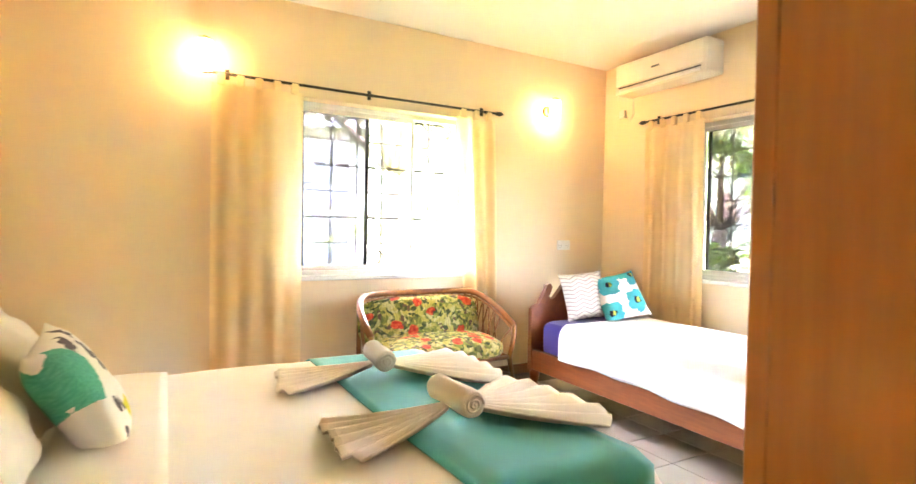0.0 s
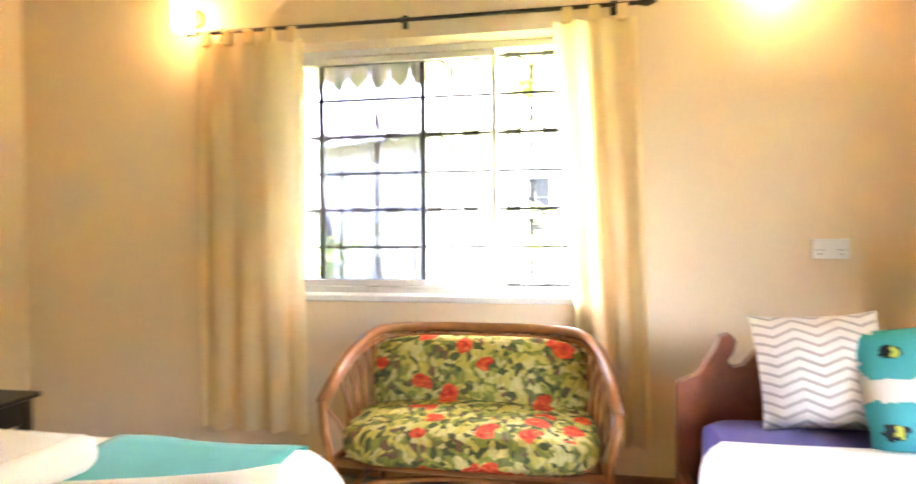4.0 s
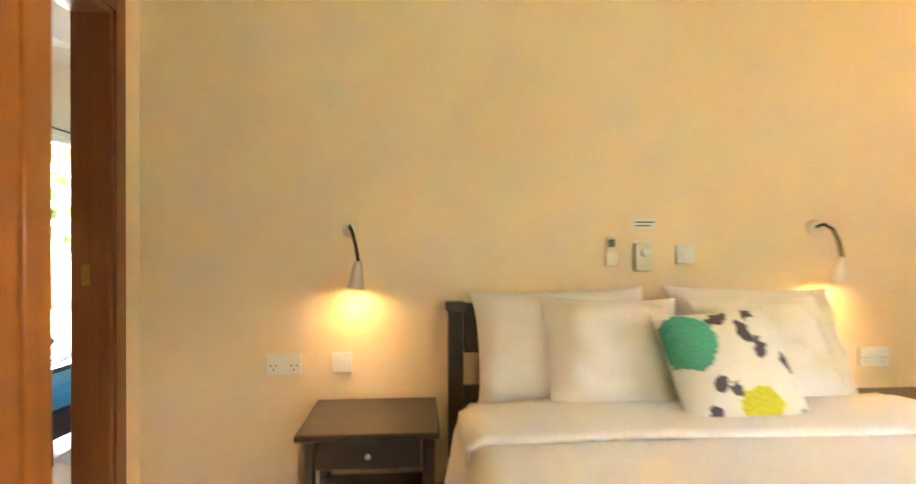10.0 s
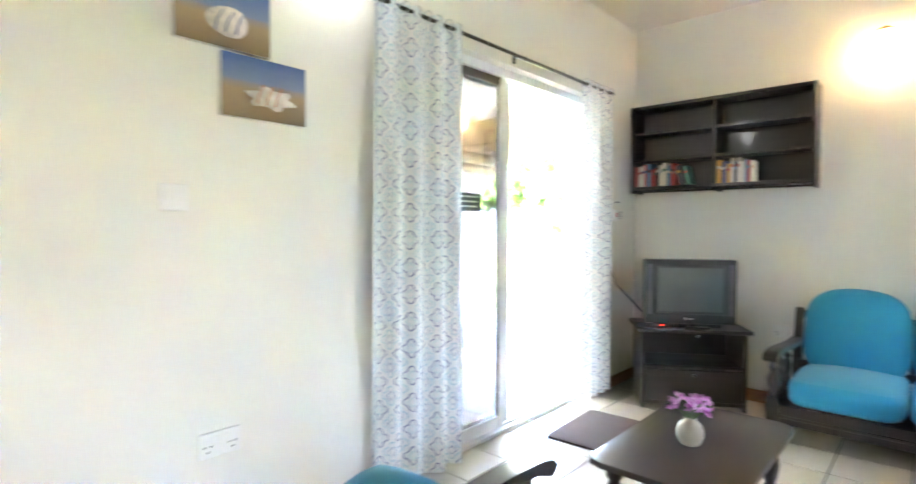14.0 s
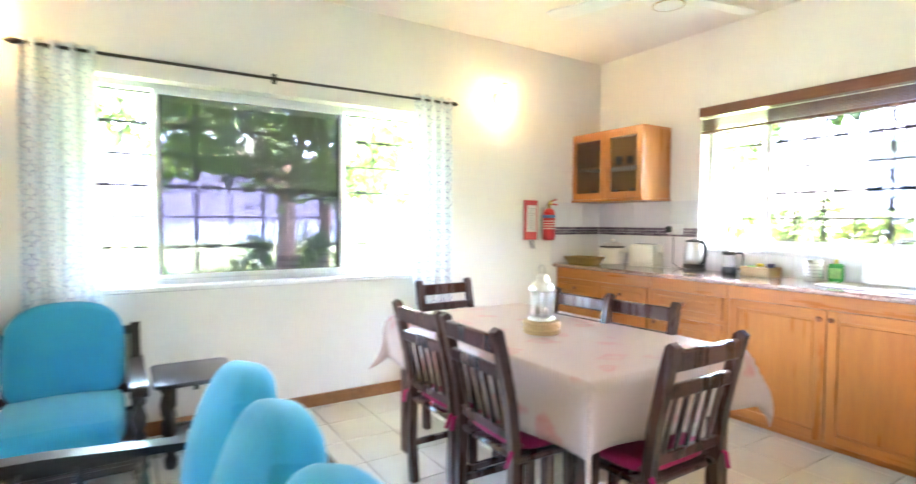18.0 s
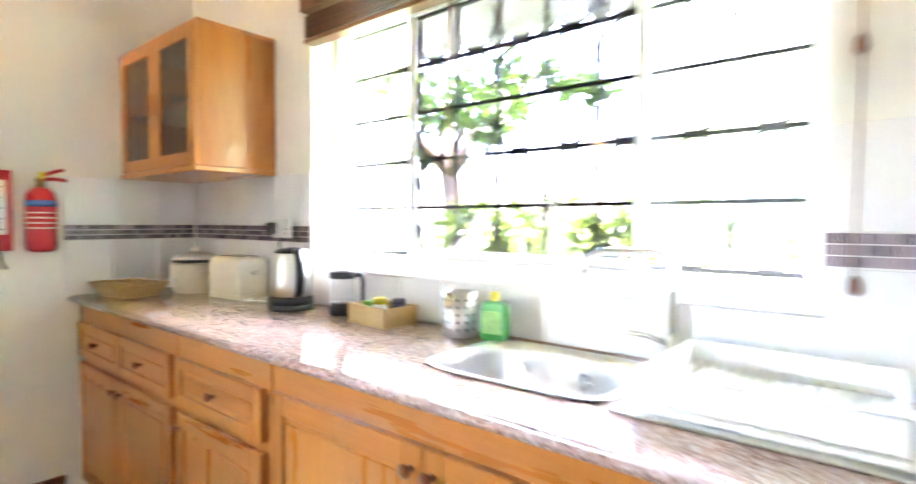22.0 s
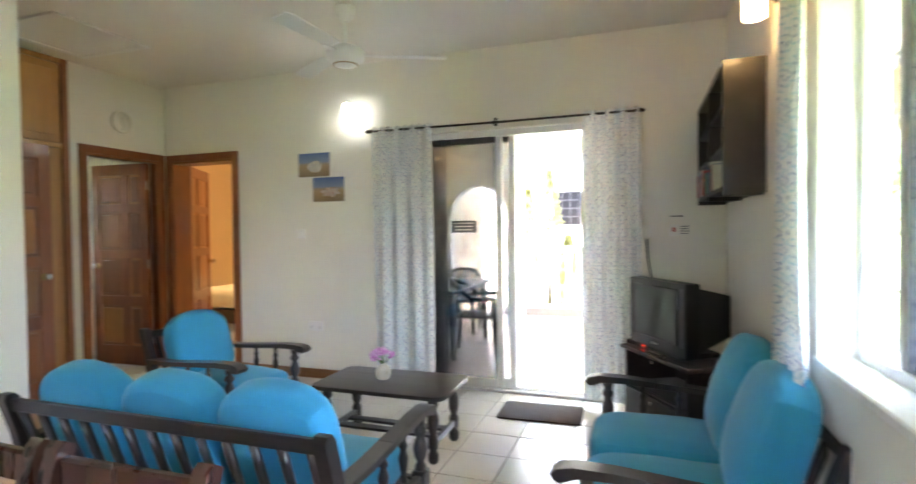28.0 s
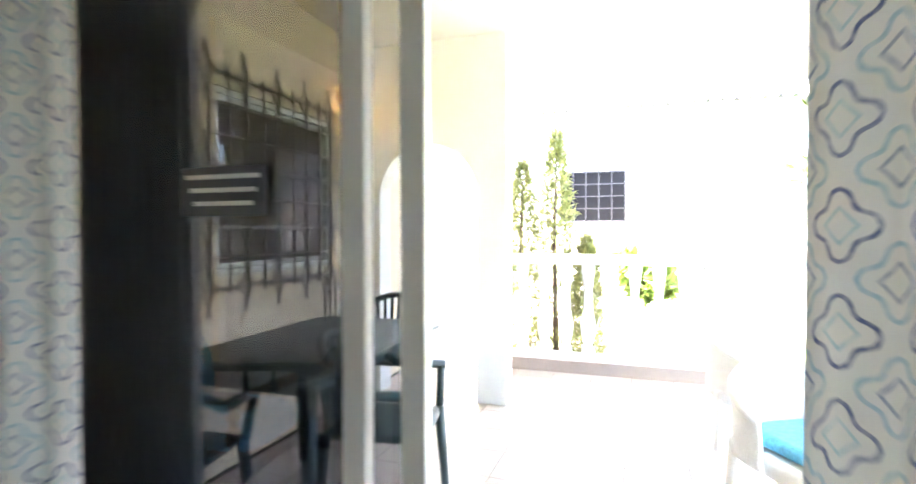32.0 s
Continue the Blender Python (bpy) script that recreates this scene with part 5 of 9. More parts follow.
for k in range(2):
    x0, x1 = (0.003, W_ / 2 - 0.003) if k == 0 else (W_ / 2 + 0.003, W_ - 0.003)
    dr = part("door", bx(x0, x0 + 0.075, D_ - 0.022, D_, 0.03, H_ - 0.055, 0.003), M["wardrobe"], wr)
    part("stile", bx(x1 - 0.075, x1, D_ - 0.022, D_, 0.03, H_ - 0.055, 0.003), M["wardrobe"], dr)
    part("rail", bx(x0 + 0.075, x1 - 0.075, D_ - 0.022, D_, 0.03, 0.12, 0.003), M["wardrobe"], dr)
    part("rail", bx(x0 + 0.075, x1 - 0.075, D_ - 0.022, D_, H_ - 0.14, H_ - 0.055, 0.003), M["wardrobe"], dr)
    part("panel", bx(x0 + 0.075, x1 - 0.075, D_ - 0.018, D_ - 0.009, 0.12, H_ - 0.14), M["wardrobe"], dr)
    part("raised_field", bx(x0 + 0.095, x1 - 0.095, D_ - 0.014, D_ - 0.004, 0.14, H_ - 0.16, 0.004), M["wardrobe"], dr)
    hx = W_ / 2 + (0.035 if k else -0.035)
    part("handle", tube(arc((hx, D_ + 0.0, 1.02), 0.034, -90, 90, 10, "yz", 2.0), 0.006, 8), M["wardrobe"], dr)

# single bed
sb = thing("single_bed", "mahogany single bed with turned legs and a scrolled headboard", "bed", pose(0, 0, 0))
SX0, SX1, SY0, SY1 = 3.27, 4.17, 1.29, 3.13
leg = [(0.020, 0.0), (0.030, 0.012), (0.033, 0.035), (0.022, 0.05), (0.030, 0.062), (0.034, 0.085), (0.024, 0.105), (0.036, 0.13), (0.040, 0.17), (0.030, 0.20)]
for x in (SX0 + 0.03, SX1 - 0.03):
    for y in (SY0 + 0.04, SY1 - 0.03):
        part("leg", lathe(leg, 16, m=Matrix.Translation((x, y, 0))), M["mahogany"], sb)
for x in (SX0, SX1 - 0.035):
    part("side_rail", bx(x, x + 0.035, SY0 + 0.04, SY1 - 0.03, 0.20, 0.35, 0.004), M["mahogany"], sb)
part("footboard", bx(SX0, SX1, SY0, SY0 + 0.04, 0.19, 0.43, 0.008), M["mahogany"], sb)
prof = [(0, 0.19), (0, 0.66)]
prof += [(0.05 + 0.02 * k, 0.66 + 0.032 * k) for k in range(1, 5)]
prof += [(0.145, 0.83), (0.175, 0.84), (0.195, 0.815), (0.185, 0.775), (0.165, 0.745), (0.185, 0.72), (0.22, 0.73), (0.26, 0.775), (0.32, 0.84), (0.39, 0.885), (0.45, 0.90)]
W2_ = SX1 - SX0
prof = prof + [(W2_ - x, z) for x, z in prof[::-1][1:]]
part("headboard", slab([(x, z) for x, z in prof], -0.02, 0.02, 0.0, pose(SX0, SY1, 0, 90, 0, 0)), M["mahogany"], sb)
part("slat_base", bx(SX0 + 0.035, SX1 - 0.035, SY0 + 0.05, SY1 - 0.04, 0.26, 0.29), M["mahogany"], sb)
part("mattress", softbox(W2_ - 0.06, SY1 - SY0 - 0.07, 0.28, 9.0, 8, m=Matrix.Translation(((SX0 + SX1) / 2, (SY0 + SY1) / 2 + 0.01, 0.435))), M["purple"], sb, "mattress in a violet fitted sheet")


def throw(u, v):
    a = (u - 0.5) * 2
    half, drop = W2_ / 2 - 0.02, 0.26
    s = abs(a) * (half + drop)
    y = SY1 - 0.36 - v * (SY1 - SY0 - 0.36 + 0.24)
    top = 0.585 + 0.006 * noise.noise(Vector((a * 2, y * 3, 4.0)))
    end = SY0 + 0.045
    over = max(0.0, end - y)
    x, z = (s, top) if s < half else (half + 0.045 * (1 - math.exp(-(s - half) * 25)) + 0.012 * math.sin(y * 15) * min(1, (s - half) * 5), top - 0.015 - (s - half) * (0.94 + 0.10 * math.sin(y * 2.0)))
    if over > 0:
        z -= over * (1.0 if s < half else 0.25) * 0.62
        y = end - 0.012 - 0.10 * over
        x += 0.02 * over
    return Vector(((SX0 + SX1) / 2 + math.copysign(x, a), y, max(0.16, z)))


part("bedspread", surface(throw, 44, 46), M["sheet"], sb, "white cotton bedspread hanging over the side", thick=0.007)
single("scatter_cushion", pillow_mesh(0.36, 0.37, 0.14, 0.0, 16, 5.0, 0.005), M["chevron"], "beige cushion with a knitted braid print", "cushion", stand(3.66, 2.965, 0.755, 20, -16, 6))
single("scatter_cushion", pillow_mesh(0.38, 0.38, 0.14, 0.0, 16, 6.0, 0.005), M["poppy"], "white cushion with large teal flowers", "cushion", stand(3.89, 2.83, 0.755, 32, -22, 12))

# rattan sofa
rs = thing("rattan_sofa", "rattan two-seat sofa with tropical floral cushions", "sofa", pose(2.515, 3.30, 0))


def rim(z, back, wide, front, n=24):
    pts = []
    for k in range(n + 1):
        a = radians(180 * k / n)
        pts.append((wide * math.copysign(abs(math.cos(a)) ** 0.6, math.cos(a)), front + (back - front) * abs(math.sin(a)) ** 0.62, z))
    return pts


top = [(x, y, 0.56 + 0.20 * min(1.0, max(0, (y + 0.22) / 0.40)) ** 0.8) for x, y, _ in rim(0.8, 0.28, 0.545, -0.26)]
part("top_rail", tube(top, 0.023, 10), M["rattan"], rs)
part("top_rail", tube([(x * 0.985, y * 0.985, z - 0.035) for x, y, z in top], 0.010, 8), M["rattan"], rs)
part("seat_rim", tube(rim(0.33, 0.24, 0.50, -0.26), 0.016, 8), M["rattan"], rs)
part("seat_rim", tube([(-0.50, -0.26, 0.33), (0, -0.275, 0.33), (0.50, -0.26, 0.33)], 0.016, 8), M["rattan"], rs)
for s in (-1, 1):
    part("front_leg", tube([(s * 0.545, -0.26, 0.56), (s * 0.525, -0.285, 0.46), (s * 0.51, -0.26, 0.33), (s * 0.55, -0.29, 0.0)], 0.018, 10), M["rattan"], rs)
    part("back_leg", tube([(s * 0.46, 0.22, 0.66), (s * 0.46, 0.22, 0.33), (s * 0.47, 0.26, 0.0)], 0.017, 10), M["rattan"], rs)
    part("stretcher", tube([(s * 0.54, -0.28, 0.12), (s * 0.47, 0.24, 0.14)], 0.011, 8), M["rattan"], rs)
part("stretcher", tube([(-0.53, -0.275, 0.20), (-0.30, -0.27, 0.28), (0, -0.27, 0.31), (0.30, -0.27, 0.28), (0.53, -0.275, 0.20)], 0.011, 8), M["rattan"], rs)
low = rim(0.35, 0.245, 0.505, -0.24)
for k in range(1, 24):
    a, b = Vector(low[k]), Vector(top[max(0, k - 1)])
    c = Vector(top[min(24, k + 1)])
    part("lattice_cane", tube([a, (a + b) / 2 + Vector((0, 0.015, 0)), b], 0.006, 6), M["rattan"], rs)
    part("lattice_cane", tube([a, (a + c) / 2 + Vector((0, 0.02, 0)), c], 0.006, 6), M["rattan"], rs)
part("seat_cushion", softbox(0.99, 0.54, 0.14, 4.0, 9, 0.03, m=Matrix.Translation((0, -0.065, 0.40)), lump=0.016), M["floral"], rs, "tropical floral seat cushion")
part("back_cushion", softbox(0.97, 0.35, 0.14, 4.0, 9, 0.03, m=Matrix.Translation((0, 0.165, 0.565)) @ Matrix.Rotation(radians(76), 4, "X"), lump=0.012, seed=3), M["floral"], rs, "tropical floral back cushion")


# air conditioner on the window wall, local room at -y
ac = thing("air_conditioner", "cream split air conditioner on the bedroom wall", "air conditioner", at_east(3.33))
part("body", bx(0, 0.90, -0.205, -0.002, 2.44, 2.70, 0.022, 3), M["plastic"], ac)
part("front_panel", bx(0.015, 0.885, -0.216, -0.204, 2.50, 2.69, 0.006), M["plastic"], ac)
part("louvre", bx(0.05, 0.85, -0.215, -0.18, 2.455, 2.485, 0.004), M["plastic_white"], ac)
part("slot", bx(0.05, 0.85, -0.2175, -0.205, 2.487, 2.494), M["ink"], ac, smooth=False)
part("badge", bx(0.40, 0.48, -0.2185, -0.2155, 2.585, 2.597), M["ink"], ac, smooth=False)
jb = thing("junction_box", "ivory junction box with a looped cable under the air conditioner", "junction box", at_east(3.42))
part("box", bx(-0.03, 0.04, -0.03, 0, 2.28, 2.35, 0.006), M["plastic"], jb)
part("cable", tube([(0.04, -0.012, 2.31), (0.09, -0.012, 2.25), (0.13, -0.012, 2.30), (0.12, -0.012, 2.42), (0.14, -0.012, 2.47)], 0.005, 6), M["plastic"], jb)


def fan(label, m, drop=0.26, turn=0.0):
    f = thing("ceiling_fan", label, "ceiling fan", m, "ceiling fans")
    part("canopy", lathe([(0.03, -0.09), (0.06, -0.06), (0.065, 0.0)], 18), M["plastic_white"], f)
    part("rod", lathe([(0.012, -drop), (0.012, -0.06)], 10), M["plastic_white"], f)
    mo = part("motor", lathe([(0.02, -drop - 0.13), (0.075, -drop - 0.125), (0.09, -drop - 0.10), (0.12, -drop - 0.085), (0.125, -drop - 0.04), (0.09, -drop - 0.01), (0.03, -drop)], 26), M["plastic_white"], f)
    part("ring", tube(arc((0, 0, -drop - 0.122), 0.078, 0, 345, 23, "xy"), 0.004, 6, closed=True), M["brass"], mo)
    for k in range(3):
        q = Matrix.Rotation(radians(turn + 120 * k), 4, "Z")
        b = part("blade", slab([(0.17, -0.045), (0.62, -0.062), (0.66, -0.045), (0.66, 0.05), (0.62, 0.065), (0.17, 0.045)], -drop - 0.052, -drop - 0.046, 0.0, q @ Matrix.Rotation(radians(9), 4, "X")), M["plastic_white"], f)
        part("blade_iron", bx(0.10, 0.22, -0.022, 0.022, -drop - 0.060, -drop - 0.052, 0.003, m=q), M["plastic_white"], b)
    return f


fan("white three-blade ceiling fan over the double bed", pose(0.87, 2.02, ZC), 0.21, -16)


SPIN = [(0.010, 0.0), (0.016, 0.02), (0.011, 0.05), (0.018, 0.09), (0.022, 0.13), (0.013, 0.17), (0.020, 0.19), (0.012, 0.21), (0.014, 0.26)]
POST = [(0.026, 0.0), (0.026, 0.02), (0.017, 0.04), (0.029, 0.07), (0.034, 0.11), (0.024, 0.15), (0.017, 0.17), (0.029, 0.19), (0.029, 0.205), (0.018, 0.225), (0.024, 0.245), (0.026, 0.26)]
FOOT = [(0.018, 0.0), (0.028, 0.02), (0.031, 0.05), (0.021, 0.075), (0.030, 0.09), (0.032, 0.12)]


def settee(name, label, seats, m, seat_w=0.56, group="", back_h=0.50):
    """A dark wooden settee with turned posts and loose blue cushions; it faces local -y."""
    s = thing(name, label, "armchair" if seats == 1 else "sofa", m, group)
    bw = M["black_wood"]
    wi = seats * seat_w
    hx = wi / 2 + 0.05
    part("front_rail", bx(-hx, hx, -0.355, -0.320, 0.14, 0.27, 0.005), bw, s)
    part("front_moulding", bx(-hx + 0.02, hx - 0.02, -0.362, -0.352, 0.185, 0.205, 0.003), bw, s)
    part("back_rail", bx(-hx, hx, 0.28, 0.31, 0.16, 0.27, 0.004), bw, s)
    for sx in (-1, 1):
        x = sx * hx
        part("side_rail", bx(x - 0.018, x + 0.018, -0.32, 0.28, 0.15, 0.29, 0.004), bw, s)
        part("front_block", bx(x - 0.032, x + 0.032, -0.37, -0.305, 0.12, 0.31, 0.005), bw, s)
        part("front_foot", lathe(FOOT, 14, m=Matrix.Translation((x, -0.338, 0))), bw, s)
        part("front_post", lathe(POST, 14, m=Matrix.Translation((x, -0.338, 0.31)) @ Matrix.Diagonal((1, 1, 1.04, 1))), bw, s)
        back = [(0.28, 0.0), (0.35, 0.0), (0.345, 0.25), (0.40, 0.62), (0.445, 0.80), (0.435, 0.825), (0.405, 0.825), (0.385, 0.80), (0.335, 0.60), (0.285, 0.27)]
        part("back_post", slab(back, -0.024, 0.024, 0.0, Matrix.Translation((x, 0, 0)) @ Matrix.Rotation(radians(90), 4, "Y") @ Matrix.Rotation(radians(90), 4, "Z")), bw, s)
        arm = [(-0.445, 0.578), (-0.455, 0.60), (-0.435, 0.622), (-0.38, 0.634), (-0.25, 0.632), (-0.05, 0.612), (0.15, 0.594), (0.36, 0.592), (0.36, 0.562), (0.15, 0.562), (-0.05, 0.578), (-0.25, 0.594), (-0.36, 0.592), (-0.40, 0.576), (-0.425, 0.566)]
        part("armrest", slab(arm, -0.036, 0.036, 0.0, Matrix.Translation((x, 0, 0)) @ Matrix.Rotation(radians(90), 4, "Y") @ Matrix.Rotation(radians(90), 4, "Z")), bw, s)
        for y in (-0.16, 0.02):
            part("spindle_block", bx(x - 0.016, x + 0.016, y - 0.02, y + 0.02, 0.27, 0.335, 0.004), bw, s)
            part("spindle", lathe(SPIN, 10, m=Matrix.Translation((x, y, 0.325))), bw, s)
    q = Matrix.Rotation(radians(-16), 4, "X")
    for z, y in ((0.77, 0.405), (0.40, 0.30)):
        part("back_slat_rail", bx(-hx, hx, y - 0.012, y + 0.012, z - 0.03, z + 0.03, 0.004), bw, s)
    n = 4 * seats + (1 if seats > 1 else 0)
    for k in range(n):
        x = -hx + 2 * hx * (k + 0.5) / n
        part("back_slat", tube([(x, 0.305, 0.42), (x, 0.355, 0.58), (x, 0.402, 0.745)], 0.017, 6), bw, s)
    part("seat_board", bx(-hx + 0.02, hx - 0.02, -0.32, 0.28, 0.235, 0.255), bw, s)
    for k in range(seats):
        x = (k - (seats - 1) / 2) * seat_w
        part("seat_cushion", softbox(seat_w - 0.004, 0.70, 0.15, 5.0, 9, 0.025, m=Matrix.Translation((x, -0.045, 0.300)), lump=0.006, seed=k), M["blue"], s, "turquoise blue seat cushion")
        bm = softbox(seat_w - 0.004, back_h, 0.16, 4.5, 9, 0.045, lump=0.006, seed=k + 5)
        for v in bm.verts:
            if v.co.y > 0:
                v.co.y += 0.055 * (1 - (v.co.x / (seat_w / 2)) ** 2) * (2 * v.co.y / back_h) - 0.03
        bm.transform(Matrix.Translation((x, 0.255, 0.33 + 0.48 * back_h)) @ Matrix.Rotation(radians(74), 4, "X"))
        part("back_cushion", bm, M["blue"], s, "turquoise blue back cushion with a rounded top")
    for c in s.children:
        if "cushion" not in c.name:
            c.data.transform(Matrix.Diagonal((1, 1, 0.84, 1)))
    return s


settee("armchair", "dark turned-wood armchair with turquoise blue cushions", 1, pose(-0.80, -1.27, 0, 0, 0, -95), 0.48, "", 0.44)
settee("two_seat_sofa", "dark turned-wood two-seat sofa with turquoise blue cushions", 2, pose(-3.65, -0.745, 0, 0, 0, 90), 0.53)
settee("three_seat_sofa", "dark turned-wood three-seat sofa with turquoise blue cushions", 3, pose(-1.82, -0.19, 0, 0, 0, 0), 0.455, "", 0.47)


def turned_table(name, label, w, d, h, m, leg=None, cut=0.06):
    t = thing(name, label, "coffee table" if w > 0.6 else "side table", m)
    out = []
    for sx, sy in ((1, 1), (-1, 1), (-1, -1), (1, -1)):
        a = (sx * (w / 2), sy * (d / 2 - cut))
        b = (sx * (w / 2 - cut), sy * d / 2)
        mid = (sx * (w / 2 - cut * 0.28), sy * (d / 2 - cut * 0.28))
        out += [a, mid, b] if sx * sy > 0 else [b, mid, a]
    part("tabletop", slab(out, h - 0.024, h, 0.005), M["black_wood"], t)
    prof = [(0.020, 0), (0.030, 0.015), (0.032, 0.05), (0.020, 0.075), (0.030, 0.09), (0.030, 0.15), (0.019, 0.17), (0.029, 0.20), (0.034, 0.25), (0.026, 0.29), (0.018, 0.31), (0.030, 0.325), (0.030, h - 0.024)]
    for sx in (-1, 1):
        for sy in (-1, 1):
            part("leg", lathe([(r, min(z, h - 0.024)) for r, z in prof], 14, m=Matrix.Translation((sx * (w / 2 - 0.09), sy * (d / 2 - 0.075), 0))), M["black_wood"], t)
    part("apron", bx(-w / 2 + 0.09, w / 2 - 0.09, -0.014, 0.014, h - 0.07, h - 0.024, 0.003), M["black_wood"], t)
    for sx in (-1, 1):
        part("side_stretcher", bx(sx * (w / 2 - 0.09) - 0.014, sx * (w / 2 - 0.09) + 0.014, -d / 2 + 0.09, d / 2 - 0.09, 0.095, 0.135, 0.004), M["black_wood"], t)
    for y in (-0.06, 0.06):
        part("stretcher", bx(-w / 2 + 0.104, w / 2 - 0.104, y - 0.03, y + 0.03, 0.105, 0.122, 0.003), M["black_wood"], t)
    return t


turned_table("coffee_table", "dark wooden coffee table with turned legs", 0.87, 0.50, 0.40, pose(-2.02, -1.32, 0))
turned_table("side_table", "small dark wooden side table with turned legs", 0.46, 0.40, 0.46, pose(-3.66, 0.10, 0, 0, 0, 0), cut=0.04)
turned_table("side_table", "small dark wooden table in the second bedroom", 0.46, 0.40, 0.46, pose(-0.18, -4.64, 0), cut=0.04)

vs = thing("flower_vase", "round cream vase with pink orchids on the coffee table", "vase", pose(-1.96, -1.33, 0.40))
part("vase", lathe([(0.028, 0), (0.036, 0.006), (0.047, 0.03), (0.048, 0.05), (0.040, 0.075), (0.022, 0.09), (0.024, 0.098), (0.019, 0.098)], 22), mottled("cream_ceramic", (0.58, 0.52, 0.40), 0.3, 20.0, 0.1), vs)
pk = Net("orchid_petal")
pv = pk.coord("Object")
M["petal"] = pk.base(pk.ramp(pk.noise(pv, 38.0), [(0.35, (0.58, 0.13, 0.52)), (0.55, (0.74, 0.40, 0.70)), (0.72, (0.85, 0.72, 0.82))]), 0.6)
rnd = random.Random(4)
for k in range(13):
    a, e = rnd.uniform(0, 6.28), rnd.uniform(0.1, 1.2)
    r = 0.062
    c = Vector((r * math.cos(a) * math.cos(e) * 1.1, r * math.sin(a) * math.cos(e) * 1.1, 0.125 + r * math.sin(e) * 0.9))
    part("stem", tube([(0, 0, 0.08), c * 0.55 + Vector((0, 0, 0.05)), c], 0.0022, 5), M["leaf"], vs)
    bm = bmesh.new()
    q = Matrix.Translation(c) @ Euler((rnd.uniform(-0.8, 0.8), rnd.uniform(-0.8, 0.8), a)).to_matrix().to_4x4()
    for j in range(5):
        qq = q @ Matrix.Rotation(j * 1.2566, 4, "Z") @ Matrix.Rotation(-0.45, 4, "Y")
        ring = [bm.verts.new(qq @ Vector((0.004 + 0.026 * (0.5 - 0.5 * math.cos(i / 6 * 6.28)), 0.012 * math.sin(i / 6 * 6.28), 0.004 * math.sin(i)))) for i in range(6)]
        bm.faces.new(ring)
    part("blossom", bm, M["petal"], vs, thick=0.0012)

single("door_mat", slab([(-0.29, -0.165), (-0.27, -0.185), (0.27, -0.185), (0.29, -0.165), (0.29, 0.165), (0.27, 0.185), (-0.27, 0.185), (-0.29, 0.165)], 0, 0.013, 0.004), M["brown_mat"], "dark brown mat in front of the sliding door", "mat", pose(-2.80, -2.14, 0, 0, 0, 2))

# television on a corner stand
tv_m = pose(-3.73, -1.95, 0, 0, 0, 122)
ts = thing("tv_stand", "black television stand standing across the corner", "tv stand", tv_m)
bw = M["black_wood"]
part("top", bx(-0.36, 0.36, -0.23, 0.20, 0.515, 0.54, 0.004), bw, ts)
part("bottom", bx(-0.33, 0.33, -0.20, 0.18, 0.03, 0.055, 0.003), bw, ts)
part("shelf", bx(-0.31, 0.31, -0.20, 0.17, 0.275, 0.295, 0.003), bw, ts)
for x in (-0.33, 0.31):
    part("side", bx(x, x + 0.02, -0.21, 0.18, 0, 0.515, 0.003), bw, ts)
part("back", bx(-0.31, 0.31, 0.165, 0.178, 0.055, 0.515), bw, ts)
fl = part("flap", bx(-0.305, 0.305, -0.222, -0.204, 0.06, 0.27, 0.004), bw, ts)
part("flap_knob", lathe([(0.008, 0), (0.012, 0.012), (0.004, 0.016)], 10, m=Matrix.Translation((0, -0.222, 0.24)) @ Matrix.Rotation(radians(90), 4, "X")), M["chrome"], fl)
part("lock", lathe([(0.012, 0), (0.010, 0.006)], 12, m=Matrix.Translation((0.02, -0.231, 0.5)) @ Matrix.Rotation(radians(90), 4, "X")), M["steel"], ts)
tv = thing("television", "black tube television with a grey screen", "television", tv_m @ pose(-0.02, 0.02, 0.54))
part("base", bx(-0.21, 0.21, -0.17, 0.10, 0, 0.035, 0.008), M["plastic_black"], tv)
part("case", bx(-0.29, 0.29, -0.20, -0.10, 0.03, 0.46, 0.012, 2), M["plastic_black"], tv)
bm = bmesh.new()
bmesh.ops.create_cube(bm, size=1.0, matrix=Matrix.Translation((0, 0.05, 0.24)) @ Matrix.Diagonal((0.54, 0.30, 0.38, 1)))
for v in bm.verts:
    if v.co.y > 0.1:
        v.co.x *= 0.62
        v.co.z = 0.24 + (v.co.z - 0.24) * 0.66
part("rear_housing", bm, M["plastic_black"], tv)
sc = part("bezel", bx(-0.225, 0.225, -0.208, -0.199, 0.095, 0.425, 0.004), M["plastic_black"], tv)
scr = surface(lambda u, v: Vector((-0.20 + 0.40 * u, -0.2095 - 0.010 * (1 - (2 * u - 1) ** 2) * (1 - (2 * v - 1) ** 2), 0.115 + 0.29 * v)), 12, 10)
part("screen", scr, mottled("grey_crt_screen", (0.10, 0.115, 0.105), 0.18, 3.0, 0.1, 60.0, 0.0), sc, "grey curved glass screen")
for sx in (-1, 1):
    part("speaker_grille", bx(sx * 0.258 - 0.016, sx * 0.258 + 0.016, -0.203, -0.199, 0.09, 0.43), M["ink"], tv, smooth=False)
part("badge", lathe([(0.010, 0), (0.009, 0.003)], 12, m=Matrix.Translation((-0.03, -0.199, 0.065)) @ Matrix.Rotation(radians(90), 4, "X")), M["steel"], tv)
